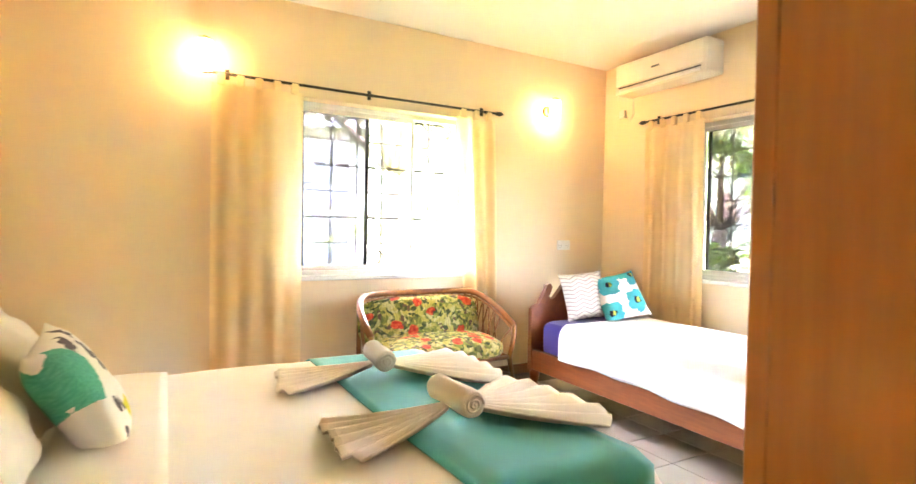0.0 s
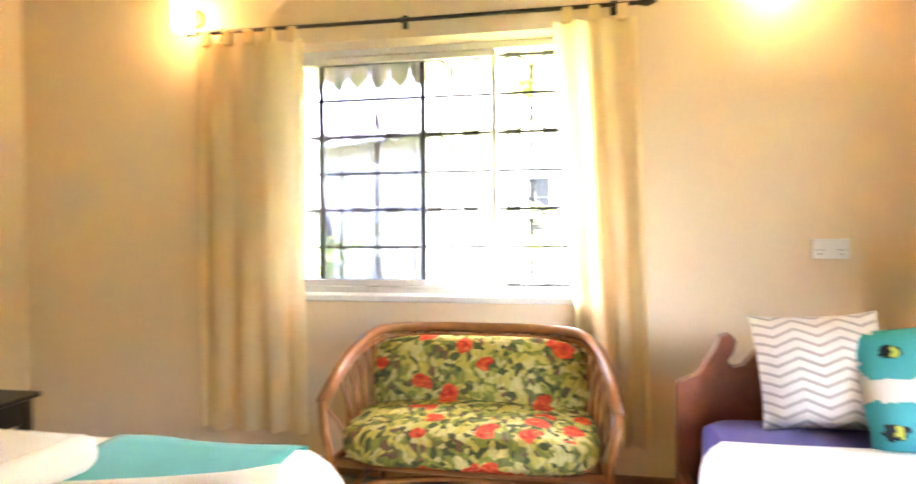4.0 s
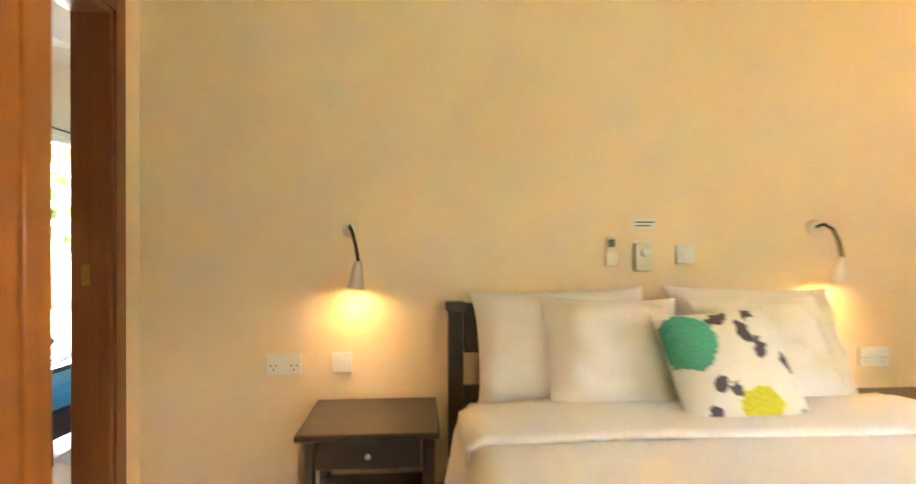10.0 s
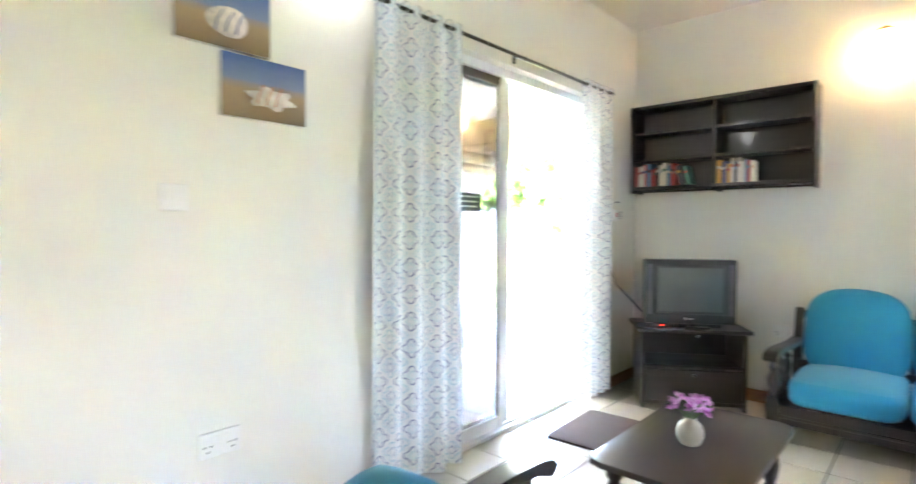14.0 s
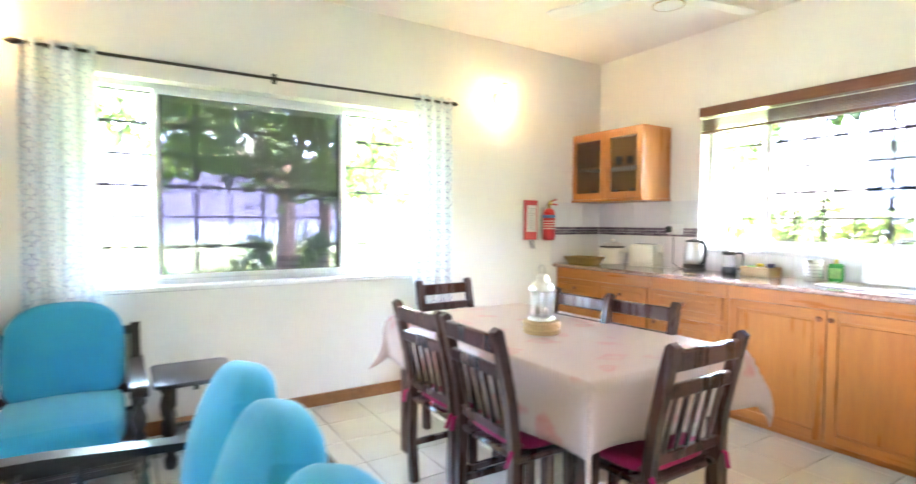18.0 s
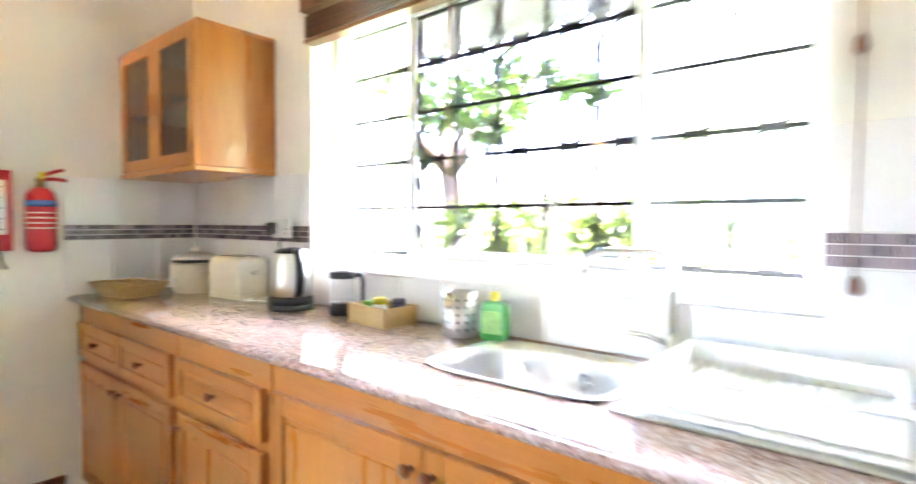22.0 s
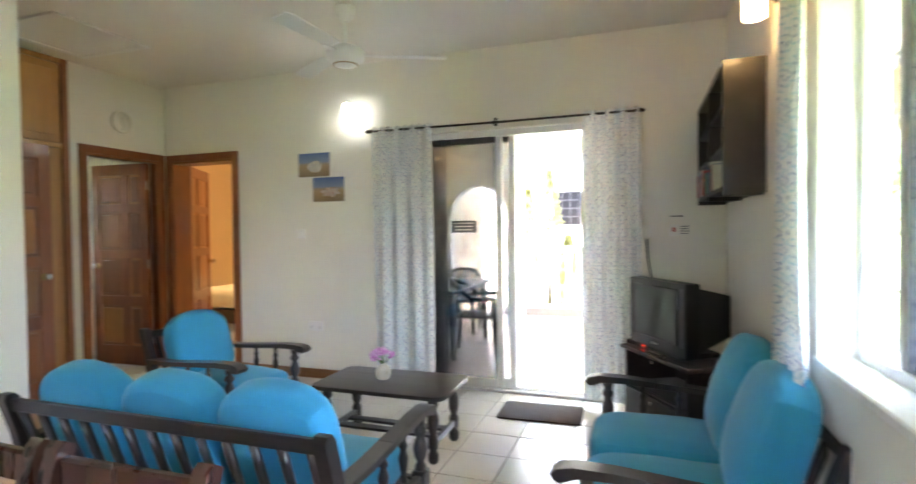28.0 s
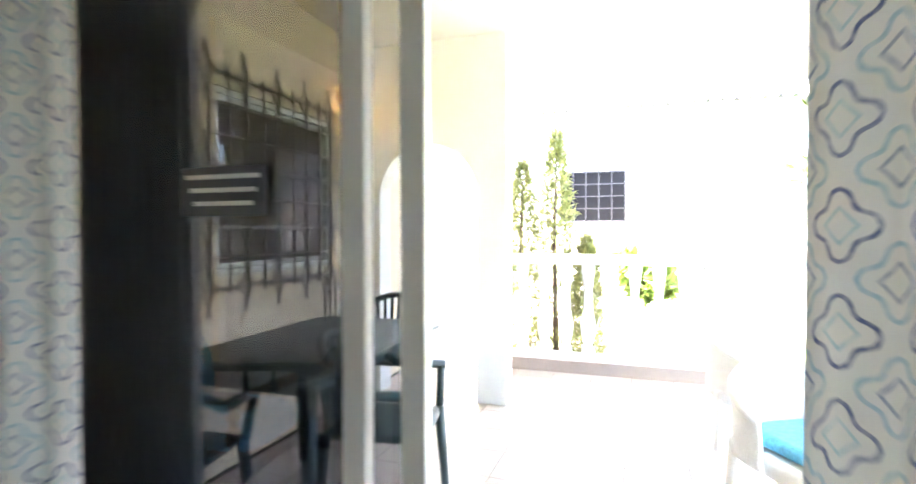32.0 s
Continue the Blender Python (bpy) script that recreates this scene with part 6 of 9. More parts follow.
part("badge", bx(-0.012, 0.02, -0.2035, -0.199, 0.061, 0.069), M["steel"], tv)
rc = thing("receiver_box", "flat black receiver with a red light beside the television", "receiver", tv_m @ pose(-0.27, -0.10, 0.54, 0, 0, 8))
part("case", bx(-0.10, 0.10, -0.07, 0.07, 0, 0.03, 0.004), M["plastic_black"], rc)
part("lamp", bx(0.06, 0.075, -0.072, -0.069, 0.012, 0.018), glow("red_standby", (1.0, 0.04, 0.02), 0.06), rc)
r2 = thing("remote_control", "grey remote control lying on the television stand", "remote control", tv_m @ pose(0.02, -0.205, 0.54, 0, 0, -4))
part("body", bx(-0.08, 0.08, -0.018, 0.018, 0, 0.017, 0.005), M["plastic_black"], r2)
for k in range(7):
    part("button", bx(-0.065 + 0.018 * k, -0.056 + 0.018 * k, -0.008, 0.008, 0.0165, 0.019), M["steel"], r2, smooth=False)
single("television_cable", tube([(-3.52, -2.470, 1.24), (-3.53, -2.462, 1.10), (-3.555, -2.45, 0.95), (-3.57, -2.40, 0.80), (-3.66, -2.30, 0.66), (-3.74, -2.24, 0.56)], 0.006, 8), M["plastic_black"], "black cable running from the wall box to the television", "cable")
ab = thing("aerial_box", "white cable outlet box on the wall above the television", "outlet box", pose(-3.52, Y_S, 1.30, 0, 0, 180))
part("box", bx(-0.045, 0.045, -0.025, 0, -0.045, 0.045, 0.004), M["plastic_white"], ab)
hs = thing("heater_switch", "white wall switch with a red lamp and a printed label", "light switch", pose(-3.74, Y_S, 1.305, 0, 0, 180))
part("plate", bx(-0.07, 0.0, -0.012, 0, -0.043, 0.043, 0.003), M["plastic_white"], hs)
part("rocker", bx(-0.045, -0.025, -0.017, -0.0115, -0.012, 0.02, 0.001), M["red"], hs)
lbl = part("label_card", bx(0.002, 0.075, -0.003, 0, -0.04, 0.04), M["paper"], hs, smooth=False)
for k in range(4):
    part("line", bx(0.010, 0.066 - 0.008 * (k % 2), -0.0042, -0.0028, 0.024 - 0.017 * k, 0.029 - 0.017 * k), M["ink"], lbl, smooth=False)
l2 = thing("wall_label", "small printed paper label on the wall", "label", pose(-3.73, Y_S, 1.405, 0, 0, 180))
part("card", bx(-0.06, 0.05, -0.003, 0, -0.02, 0.02), M["paper"], l2, smooth=False)
part("line", bx(-0.045, 0.035, -0.0042, -0.0028, -0.004, 0.004), M["ink"], l2, smooth=False)
SOUTHF = lambda x, z: pose(x, Y_S, z, 0, 0, 180)
WESTF = lambda y, z: pose(X_W, y, z, 0, 0, 90)
socket("white double socket low on the wall beside the armchair", SOUTHF(-0.70, 0.47))
socket("white double light switch on the wall under the pictures", SOUTHF(-0.56, 1.305), 0.086, 0.086, "switch", 2)
socket("white double socket on the wall beside the television stand", WESTF(-1.41, 0.51))
socket("white light switch beside the bathroom door", pose(1.035, -1.525, 1.27, 0, 0, -90), 0.07, 0.075, "switch", 1)
socket("white light switch on the partition corner", pose(-0.12, -0.05, 1.25, 0, 0, -90), 0.086, 0.086, "switch", 1)
socket("ivory fan dimmer on the partition corner", pose(-0.12, 0.22, 1.22, 0, 0, -90), 0.08, 0.12, "switch", 1)

# shelf on the wall
sh = thing("wall_shelf", "black wooden wall shelf with six compartments", "shelf", pose(X_W, -2.425, 1.487, 0, 0, 90))
SW, SHH, SDP = 1.195, 0.645, 0.19
part("back", bx(0, SW, -0.012, -0.002, 0, SHH), bw, sh)
for x in (0, SW / 2 - 0.012, SW - 0.024):
    part("upright", bx(x, x + 0.024, -SDP, -0.012, -0.012, SHH, 0.002), bw, sh)
part("top", bx(0.024, SW - 0.024, -SDP, -0.012, SHH - 0.024, SHH - 0.001, 0.002), bw, sh)
part("bottom", bx(0.024, SW - 0.024, -SDP, -0.012, 0.012, 0.036, 0.002), bw, sh)
for z in (0.225, 0.425):
    for x0, x1 in ((0.024, SW / 2 - 0.012), (SW / 2 + 0.012, SW - 0.024)):
        part("board", bx(x0, x1, -SDP + 0.01, -0.012, z, z + 0.018, 0.002), bw, sh)
rb = random.Random(11)
cols = [(0.45, 0.05, 0.04), (0.62, 0.58, 0.50), (0.08, 0.10, 0.22), (0.50, 0.28, 0.06), (0.70, 0.66, 0.58), (0.05, 0.16, 0.12), (0.42, 0.42, 0.46), (0.35, 0.06, 0.05), (0.74, 0.70, 0.62), (0.10, 0.22, 0.36), (0.03, 0.03, 0.04)]
bmats = [mottled("book_cover", c, 0.5, 20.0, 0.08) for c in cols]
for x0, n in ((0.035, 15), (SW / 2 + 0.02, 11)):
    x = x0
    for k in range(n):
        t, h, d = rb.uniform(0.014, 0.032), rb.uniform(0.125, 0.17), rb.uniform(0.10, 0.13)
        lean = -14 if k >= n - 2 and x0 < 0.1 else 0
        b = thing("book", "paperback book standing on the wall shelf", "book", pose(X_W, -2.425, 1.487, 0, 0, 90) @ pose(x + (0.025 if lean else 0), -0.135, 0.036, 0, -lean * -1, 0), "books on the wall shelf")
        cm = rb.choice(bmats)
        part("cover", bx(0, t, -d / 2, d / 2, 0, h, 0.0015), cm, b)
        part("spine_band", bx(0.002, t - 0.002, -d / 2 - 0.0012, -d / 2 + 0.001, h * 0.62, h * 0.74), rb.choice(bmats), b, smooth=False)
        x += t + 0.001 + (0.02 if lean else 0)


def picture(label, x0, x1, z0, z1, kind):
    p = thing("wall_picture", label, "picture", pose(0, 0, 0), "seashell pictures")
    part("canvas", bx(x0, x1, Y_S + 0.001, Y_S + 0.024, z0, z1, 0.002), M["paper"], p)
    w = Net("beach_print")
    v = w.coord("UV")
    sp = w.n("SeparateXYZ")
    w.l(v, sp.inputs[0])
    nz = w.noise(v, 7.0)
    c = w.ramp(w.math("ADD", sp.outputs[1], w.math("MULTIPLY", w.math("SUBTRACT", nz, 0.5), 0.08)), [(0.0, (0.22, 0.16, 0.10)), (0.45, (0.40, 0.29, 0.17)), (0.56, (0.30, 0.28, 0.28)), (0.62, (0.20, 0.26, 0.42)), (1.0, (0.06, 0.13, 0.36))])
    c = w.mix(0.25, c, w.ramp(w.noise(v, 70.0), [(0.3, (0.14, 0.10, 0.07)), (0.7, (0.48, 0.40, 0.30))]), "SOFT_LIGHT")
    m = w.base(c, 0.75)
    fr = surface(lambda u, q: Vector((x1 + (x0 - x1) * (1 - u), Y_S + 0.0252, z0 + (z1 - z0) * q)), 1, 1)
    cv = part("print", fr, m, p)
    cx, cz, r = (x0 + x1) / 2 - 0.02, z0 + (z1 - z0) * 0.42, (x1 - x0) * 0.22
    bm = bmesh.new()
    n = 22
    pts = []
    for k in range(n):
        a = 2 * math.pi * k / n
        if kind == 0:
            pts.append((cx + r * math.cos(a) * (1.0 + 0.2 * math.cos(a)), cz + r * 0.72 * math.sin(a)))
        else:
            rr = r * 1.25 * (1 + 0.22 * math.sin(6 * a))
            pts.append((cx + rr * math.cos(a), cz - 0.01 + rr * 0.42 * math.sin(a)))
    vs_ = [bm.verts.new((x, Y_S + 0.0262, z)) for x, z in pts]
    bm.faces.new(vs_)
    part("shell", bm, mottled("shell_white", (0.66, 0.60, 0.54), 0.7, 30.0, 0.25), cv, thick=0.001)
    for k in range(3):
        x = cx - r * 0.5 + k * r * 0.5
        part("shell_stripe", tube([(x - 0.008, Y_S + 0.0272, cz + r * 0.5), (x + 0.012, Y_S + 0.0272, cz), (x + 0.02, Y_S + 0.0272, cz - r * 0.5)], 0.004 if kind == 0 else 0.003, 4), mottled("stripe_ink", (0.10, 0.12, 0.26) if kind == 0 else (0.50, 0.20, 0.08), 0.7), cv)


picture("canvas print of a striped seashell on the beach", -0.885, -0.560, 1.815, 2.025, 0)
picture("canvas print of a spiny seashell on the beach", -1.028, -0.708, 1.590, 1.805, 1)
sconce("lit wall lamp with a bright white glass cylinder over the curtain", pose(-1.13, Y_S, 2.33, 0, 0, 180), M["bulb_cool"], M["steel"])
sconce("lit wall lamp with a warm glass cylinder over the sofa", pose(X_W, -0.91, 2.30, 0, 0, 90), M["bulb_warm"], M["brass"])
sconce("lit wall lamp with a warm glass cylinder near the kitchen", pose(X_W, 2.42, 2.30, 0, 0, 90), M["bulb_warm"], M["brass"])
sconce("lit wall lamp with a warm glass cylinder on the partition", pose(-0.12, 1.25, 2.30, 0, 0, -90), M["bulb_cool"], M["steel"])
fan("white three-blade ceiling fan over the sofas", pose(-1.68, -1.41, ZC), 0.25, 85)
fan("white three-blade ceiling fan over the dining table", pose(-2.25, 2.20, ZC), 0.24, 200)

# clock
ck = thing("wall_clock", "round white wall clock above the bathroom door", "clock", pose(1.035, -2.0, 2.35, 0, 0, -90))
part("case", lathe([(0.098, 0), (0.105, 0.01), (0.105, 0.024), (0.094, 0.03), (0.090, 0.026)], 28, m=Matrix.Rotation(radians(90), 4, "X")), M["plastic"], ck)
part("face", lathe([(0.089, 0.02), (0.089, 0.0245)], 28, m=Matrix.Rotation(radians(90), 4, "X")), M["paper"], ck)
for k in range(12):
    a = radians(30 * k)
    part("hour_mark", bx(-0.002, 0.002, -0.0262, -0.0248, 0.068, 0.080, m=Matrix.Rotation(a, 4, "Y")), M["ink"], ck, smooth=False)
part("hour_hand", bx(-0.003, 0.003, -0.0275, -0.0263, -0.008, 0.048, m=Matrix.Rotation(radians(-12), 4, "Y")), M["ink"], ck, smooth=False)
part("minute_hand", bx(-0.002, 0.002, -0.0285, -0.0276, -0.008, 0.070, m=Matrix.Rotation(radians(170), 4, "Y")), M["ink"], ck, smooth=False)

# hall closet with top cupboards
cl = thing("hall_closet", "built-in orange-brown closet with cupboards up to the ceiling", "closet", pose(0, 0, 0))
part("frame_post", bx(0.925, 1.033, -1.455, -1.40, 0, 2.74, 0.003), M["casing"], cl)
part("frame_post", bx(0.925, 1.033, -0.505, -0.452, 0, 2.74, 0.003), M["casing"], cl)
part("top_rail", bx(0.93, 1.033, -1.40, -0.505, 2.70, 2.74, 0.003), M["closet"], cl)
part("middle_rail", bx(0.93, 1.033, -1.40, -0.505, 2.02, 2.06, 0.003), M["closet"], cl)
for y0, y1, z0, z1 in ((-1.40, -0.955, 2.06, 2.70), (-0.95, -0.505, 2.06, 2.70), (-1.40, -0.955, 0.03, 2.02), (-0.95, -0.505, 0.03, 2.02)):
    d = part("cupboard_door", bx(0.940, 0.958, y0 + 0.002, y1 - 0.002, z0 + 0.002, z1 - 0.002, 0.003), M["closet"], cl)
    part("raised_field", bx(0.934, 0.942, y0 + 0.06, y1 - 0.06, z0 + 0.06, z1 - 0.06, 0.005), M["closet"], d)
    part("handle", tube(arc((0.934, (y1 - 0.03) if y0 < -1 else (y0 + 0.03), (z0 + z1) / 2 - 0.05), 0.035, 90, 270, 8, "xz", 1.2), 0.005, 6), M["closet"], d)
hatch = thing("ceiling_hatch", "white wooden loft hatch in the hall ceiling", "hatch", pose(0.45, -1.15, ZC))
for a, b, c, d in ((-0.36, 0.36, -0.36, -0.31), (-0.36, 0.36, 0.31, 0.36), (-0.36, -0.31, -0.31, 0.31), (0.31, 0.36, -0.31, 0.31)):
    part("trim", bx(a, b, c, d, -0.018, -0.001, 0.003), M["white"], hatch)
part("panel", bx(-0.31, 0.31, -0.31, 0.31, -0.010, -0.001), M["white"], hatch)
rail = thing("towel_rail", "chrome towel rail on the bathroom wall", "towel rail", pose(3.2, -1.70, 1.05))
part("bar", tube([(-0.06, -0.30, 0), (-0.06, 0.30, 0)], 0.009, 10), M["chrome"], rail)
for y in (-0.30, 0.30):
    part("mount", tube([(0, y, 0), (-0.06, y, 0)], 0.011, 10), M["chrome"], rail)

# second bedroom
rc2 = thing("rattan_armchair", "rattan armchair with floral cushions in the second bedroom", "armchair", pose(-0.12, -6.25, 0, 0, 0, 205))
top2 = [(x * 0.6, y, 0.60 + 0.20 * min(1.0, max(0, (y + 0.20) / 0.40))) for x, y, _ in rim(0.8, 0.28, 0.56, -0.24)]
part("top_rail", tube(top2, 0.016, 8), M["rattan"], rc2)
low2 = [(x * 0.58, y, 0.34) for x, y, _ in rim(0.34, 0.24, 0.52, -0.24)]
part("seat_rim", tube(low2 + [(0, -0.25, 0.34)], 0.014, 8, closed=True), M["rattan"], rc2)
for s in (-1, 1):
    part("front_leg", tube([(s * 0.335, -0.24, 0.60), (s * 0.30, -0.25, 0.34), (s * 0.33, -0.28, 0.0)], 0.015, 8), M["rattan"], rc2)
    part("back_leg", tube([(s * 0.26, 0.20, 0.45), (s * 0.27, 0.26, 0.0)], 0.015, 8), M["rattan"], rc2)
for k in range(1, 24, 2):
    part("lattice_cane", tube([low2[k], top2[max(0, k - 2)]], 0.006, 5), M["rattan"], rc2)
    part("lattice_cane", tube([low2[k], top2[min(24, k + 2)]], 0.006, 5), M["rattan"], rc2)
part("seat_cushion", softbox(0.54, 0.46, 0.11, 4.0, 7, 0.02, m=Matrix.Translation((0, -0.02, 0.40))), M["floral"], rc2)
part("back_cushion", softbox(0.50, 0.40, 0.11, 3.0, 7, 0.02, m=Matrix.Translation((0, 0.17, 0.62)) @ Matrix.Rotation(radians(76), 4, "X")), M["floral"], rc2)
curtain("yellow curtain hanging in the second bedroom", M["curtain_y"], 0.5, 0.4, 2.15, pose(-0.52, -5.75, 0, 0, 0, 90), 5, 0.03, 0.0, True, 12)
# This lamp is added out of view to give the room its warm light.
cl2 = thing("ceiling_lamp", "unseen round ceiling lamp added to light the second bedroom", "ceiling lamp", pose(1.2, -4.6, ZC))
part("base", lathe([(0.13, -0.03), (0.14, 0.0)], 24), M["plastic_white"], cl2)
part("shade", lathe([(0.02, -0.10), (0.09, -0.085), (0.13, -0.03)], 24), M["bulb_room"], cl2)
b2 = thing("double_bed", "dark wooden bed with a white cover in the second bedroom", "bed", pose(1.60, -5.0, 0))
part("base", bx(-0.75, 0.75, -1.0, 1.0, 0.12, 0.30, 0.01), M["bed_wood"], b2)
for x in (-0.70, 0.70):
    for y in (-0.95, 0.95):
        part("leg", bx(x - 0.03, x + 0.03, y - 0.03, y + 0.03, 0, 0.12), M["bed_wood"], b2)
part("mattress", softbox(1.5, 2.0, 0.27, 8.0, 6, m=Matrix.Translation((0, 0, 0.435))), M["sheet"], b2)
socket("white double socket in the second bedroom", pose(0.72, -7.30, 0.85, 0, 0, 180))


PX, PZ = M["pine_x"], M["pine"]


def fielded(parent, name, x0, x1, z0, z1, y, knob=None, glass=False):
    """A framed door or drawer front in x, z, its face at y towards -y."""
    fw = 0.055 if z1 - z0 > 0.25 else 0.036
    d = part(name, bx(x0, x0 + fw, y - 0.011, y + 0.011, z0, z1, 0.003), PZ, parent)
    part("stile", bx(x1 - fw, x1, y - 0.011, y + 0.011, z0, z1, 0.003), PZ, d)
    part("rail", bx(x0 + fw, x1 - fw, y - 0.011, y + 0.011, z0, z0 + fw, 0.003), PX, d)
    part("rail", bx(x0 + fw, x1 - fw, y - 0.011, y + 0.011, z1 - fw, z1, 0.003), PX, d)
    if glass:
        g = part("pane", bx(x0 + fw, x1 - fw, y - 0.002, y + 0.002, z0 + fw, z1 - fw), M["glass_cab"], d, smooth=False)
        g.visible_shadow = False
    else:
        part("panel", bx(x0 + fw, x1 - fw, y - 0.004, y + 0.006, z0 + fw, z1 - fw), PX if z1 - z0 < 0.25 else PZ, d)
        i = fw + 0.014
        part("raised_field", bx(x0 + i, x1 - i, y - 0.010, y - 0.002, z0 + i, z1 - i, 0.006), PX if z1 - z0 < 0.25 else PZ, d)
    if knob:
        part("knob", lathe([(0.007, 0), (0.006, 0.012), (0.015, 0.020), (0.015, 0.026), (0.004, 0.031)], 12, m=Matrix.Translation((knob[0], y - 0.011, knob[1])) @ Matrix.Rotation(radians(90), 4, "X")), M["door"], d)
    return d


def base_unit(label, w, m, drawers=1, doors=1, depth=0.53):
    """A base cabinet in local x from 0 to w, front at y = 0 towards -y."""
    c = thing("base_cabinet", label, "kitchen cabinet", m, "kitchen base cabinets")
    part("side", bx(0, 0.018, 0.012, depth, 0, 0.878), PZ, c)
    part("side", bx(w - 0.018, w, 0.012, depth, 0, 0.878), PZ, c)
    part("bottom", bx(0.018, w - 0.018, 0.03, depth, 0.09, 0.108), PX, c)
    part("toe_board", bx(0.018, w - 0.018, 0.03, 0.045, 0.0, 0.09), PX, c)
    part("top_rail", bx(0.0, w, -0.004, 0.014, 0.775, 0.878, 0.002), PX, c)
    part("face_stile", bx(0, 0.03, -0.003, 0.0115, 0.02, 0.775, 0.002), PZ, c)
    part("face_stile", bx(w - 0.03, w, -0.003, 0.0115, 0.02, 0.775, 0.002), PZ, c)
    top = 0.795
    if drawers:
        for k in range(drawers):
            a, b = 0.022 + (w - 0.044) * k / drawers, 0.022 + (w - 0.044) * (k + 1) / drawers
            fielded(c, "drawer", a + 0.003, b - 0.003, 0.635, 0.79, -0.015, ((a + b) / 2, 0.715))
        part("face_rail", bx(0.03, w - 0.03, -0.002, 0.011, 0.60, 0.635, 0.002), PX, c)
        top = 0.605
    for k in range(doors):
        a, b = 0.022 + (w - 0.044) * k / doors, 0.022 + (w - 0.044) * (k + 1) / doors
        kx = b - 0.03 if (k == 0 and doors > 1) else a + 0.03
        fielded(c, "door", a + 0.002, b - 0.002, 0.05, top, -0.015, (kx, top - 0.05))
    return c


YF = 3.112
base_unit("varnished wooden base cabinet with two drawers in the corner", 1.02, pose(-4.045, YF, 0), 2, 2)
base_unit("varnished wooden base cabinet with a drawer", 0.585, pose(-3.02, YF, 0), 1, 1)
base_unit("varnished wooden sink cabinet with two tall doors", 1.17, pose(-2.43, YF, 0), 0, 2)
base_unit("varnished wooden base cabinet with a drawer", 0.545, pose(-1.255, YF, 0), 1, 1)
base_unit("varnished wooden base cabinet beside the stove", 0.54, pose(-0.672, 3.09, 0, 0, 0, -90), 1, 1, 0.53)
single("corner_filler", bx(-0.7095, -0.674, 3.0905, 3.130, 0.0, 0.878, 0.002), PZ, "varnished wooden filler strip in the cabinet corner", "filler strip")
# worktop with the sink's hole
ct = thing("worktop", "pink speckled granite worktop along two walls", "worktop", pose(0, 0, 0))
bm = bmesh.new()
SKX0, SKX1, SKY0, SKY1 = -1.99, -1.54, 3.24, 3.58
bx(-4.048, SKX0, 3.07, 3.648, 0.88, 0.91, bm=bm)
bx(SKX1, -0.122, 3.07, 3.648, 0.88, 0.91, bm=bm)
bx(SKX0, SKX1, 3.07, SKY0, 0.88, 0.91, bm=bm)
bx(SKX0, SKX1, SKY1, 3.648, 0.88, 0.91, bm=bm)
part("slab", bm, M["granite"], ct, smooth=False)
part("return_slab", bx(-0.69, -0.122, 2.535, 3.07, 0.88, 0.91, 0.003), M["granite"], ct)
part("edge", tube([(-4.048, 3.07, 0.895), (-0.69, 3.07, 0.895), (-0.69, 2.535, 0.895)], 0.0148, 8), M["granite"], ct)
# sink
sk = thing("sink", "stainless steel sink set into the worktop", "sink", pose(0, 0, 0))


def bowl(u, v):
    a = 2 * math.pi * u
    ca, sa = math.cos(a), math.sin(a)
    n = 5
    k = (abs(ca) ** n + abs(sa) ** n) ** (-1 / n)
    cx, cy, rx, ry = (SKX0 + SKX1) / 2, (SKY0 + SKY1) / 2, (SKX1 - SKX0) / 2, (SKY1 - SKY0) / 2
    prof = [(1.10, 0.914), (1.04, 0.917), (0.985, 0.912), (0.95, 0.86), (0.92, 0.78), (0.80, 0.755), (0.30, 0.750), (0.05, 0.748)]
    i = min(len(prof) - 2, int(v * (len(prof) - 1)))
    f = v * (len(prof) - 1) - i
    r = prof[i][0] + (prof[i + 1][0] - prof[i][0]) * f
    z = prof[i][1] + (prof[i + 1][1] - prof[i][1]) * f
    return Vector((cx + rx * r * k * ca, cy + ry * r * k * sa, z))


part("bowl", surface(bowl, 48, 14), M["steel"], sk, thick=0.0015)
part("drain", lathe([(0.035, 0), (0.030, 0.004), (0.010, 0.002)], 18, m=Matrix.Translation((-1.795, 3.41, 0.7495))), M["chrome"], sk)
part("drainboard", bx(SKX1 + 0.035, -1.05, 3.22, 3.57, 0.9105, 0.916, 0.002), M["steel"], sk)
tp = thing("kitchen_tap", "chrome swan-neck mixer tap behind the sink", "tap", pose(-1.52, 3.622, 0.91))
part("body", lathe([(0.026, 0), (0.026, 0.012), (0.018, 0.02), (0.018, 0.07), (0.012, 0.08)], 16), M["chrome"], tp)
part("spout", tube([(0, 0, 0.06), (0, -0.004, 0.24), (-0.012, -0.012, 0.265), (-0.04, -0.035, 0.275), (-0.13, -0.12, 0.275), (-0.155, -0.145, 0.262), (-0.162, -0.152, 0.225)], 0.011, 10), M["chrome"], tp)
part("lever", tube([(-0.01, 0, 0.05), (-0.05, -0.01, 0.065), (-0.10, -0.02, 0.07)], 0.007, 8), M["chrome"], tp)
dr = thing("dish_rack", "white plastic dish drainer beside the sink", "dish rack", pose(-1.275, 3.40, 0.9165))
part("tray", bx(-0.19, 0.19, -0.16, 0.17, 0, 0.018, 0.005), M["plastic_white"], dr)
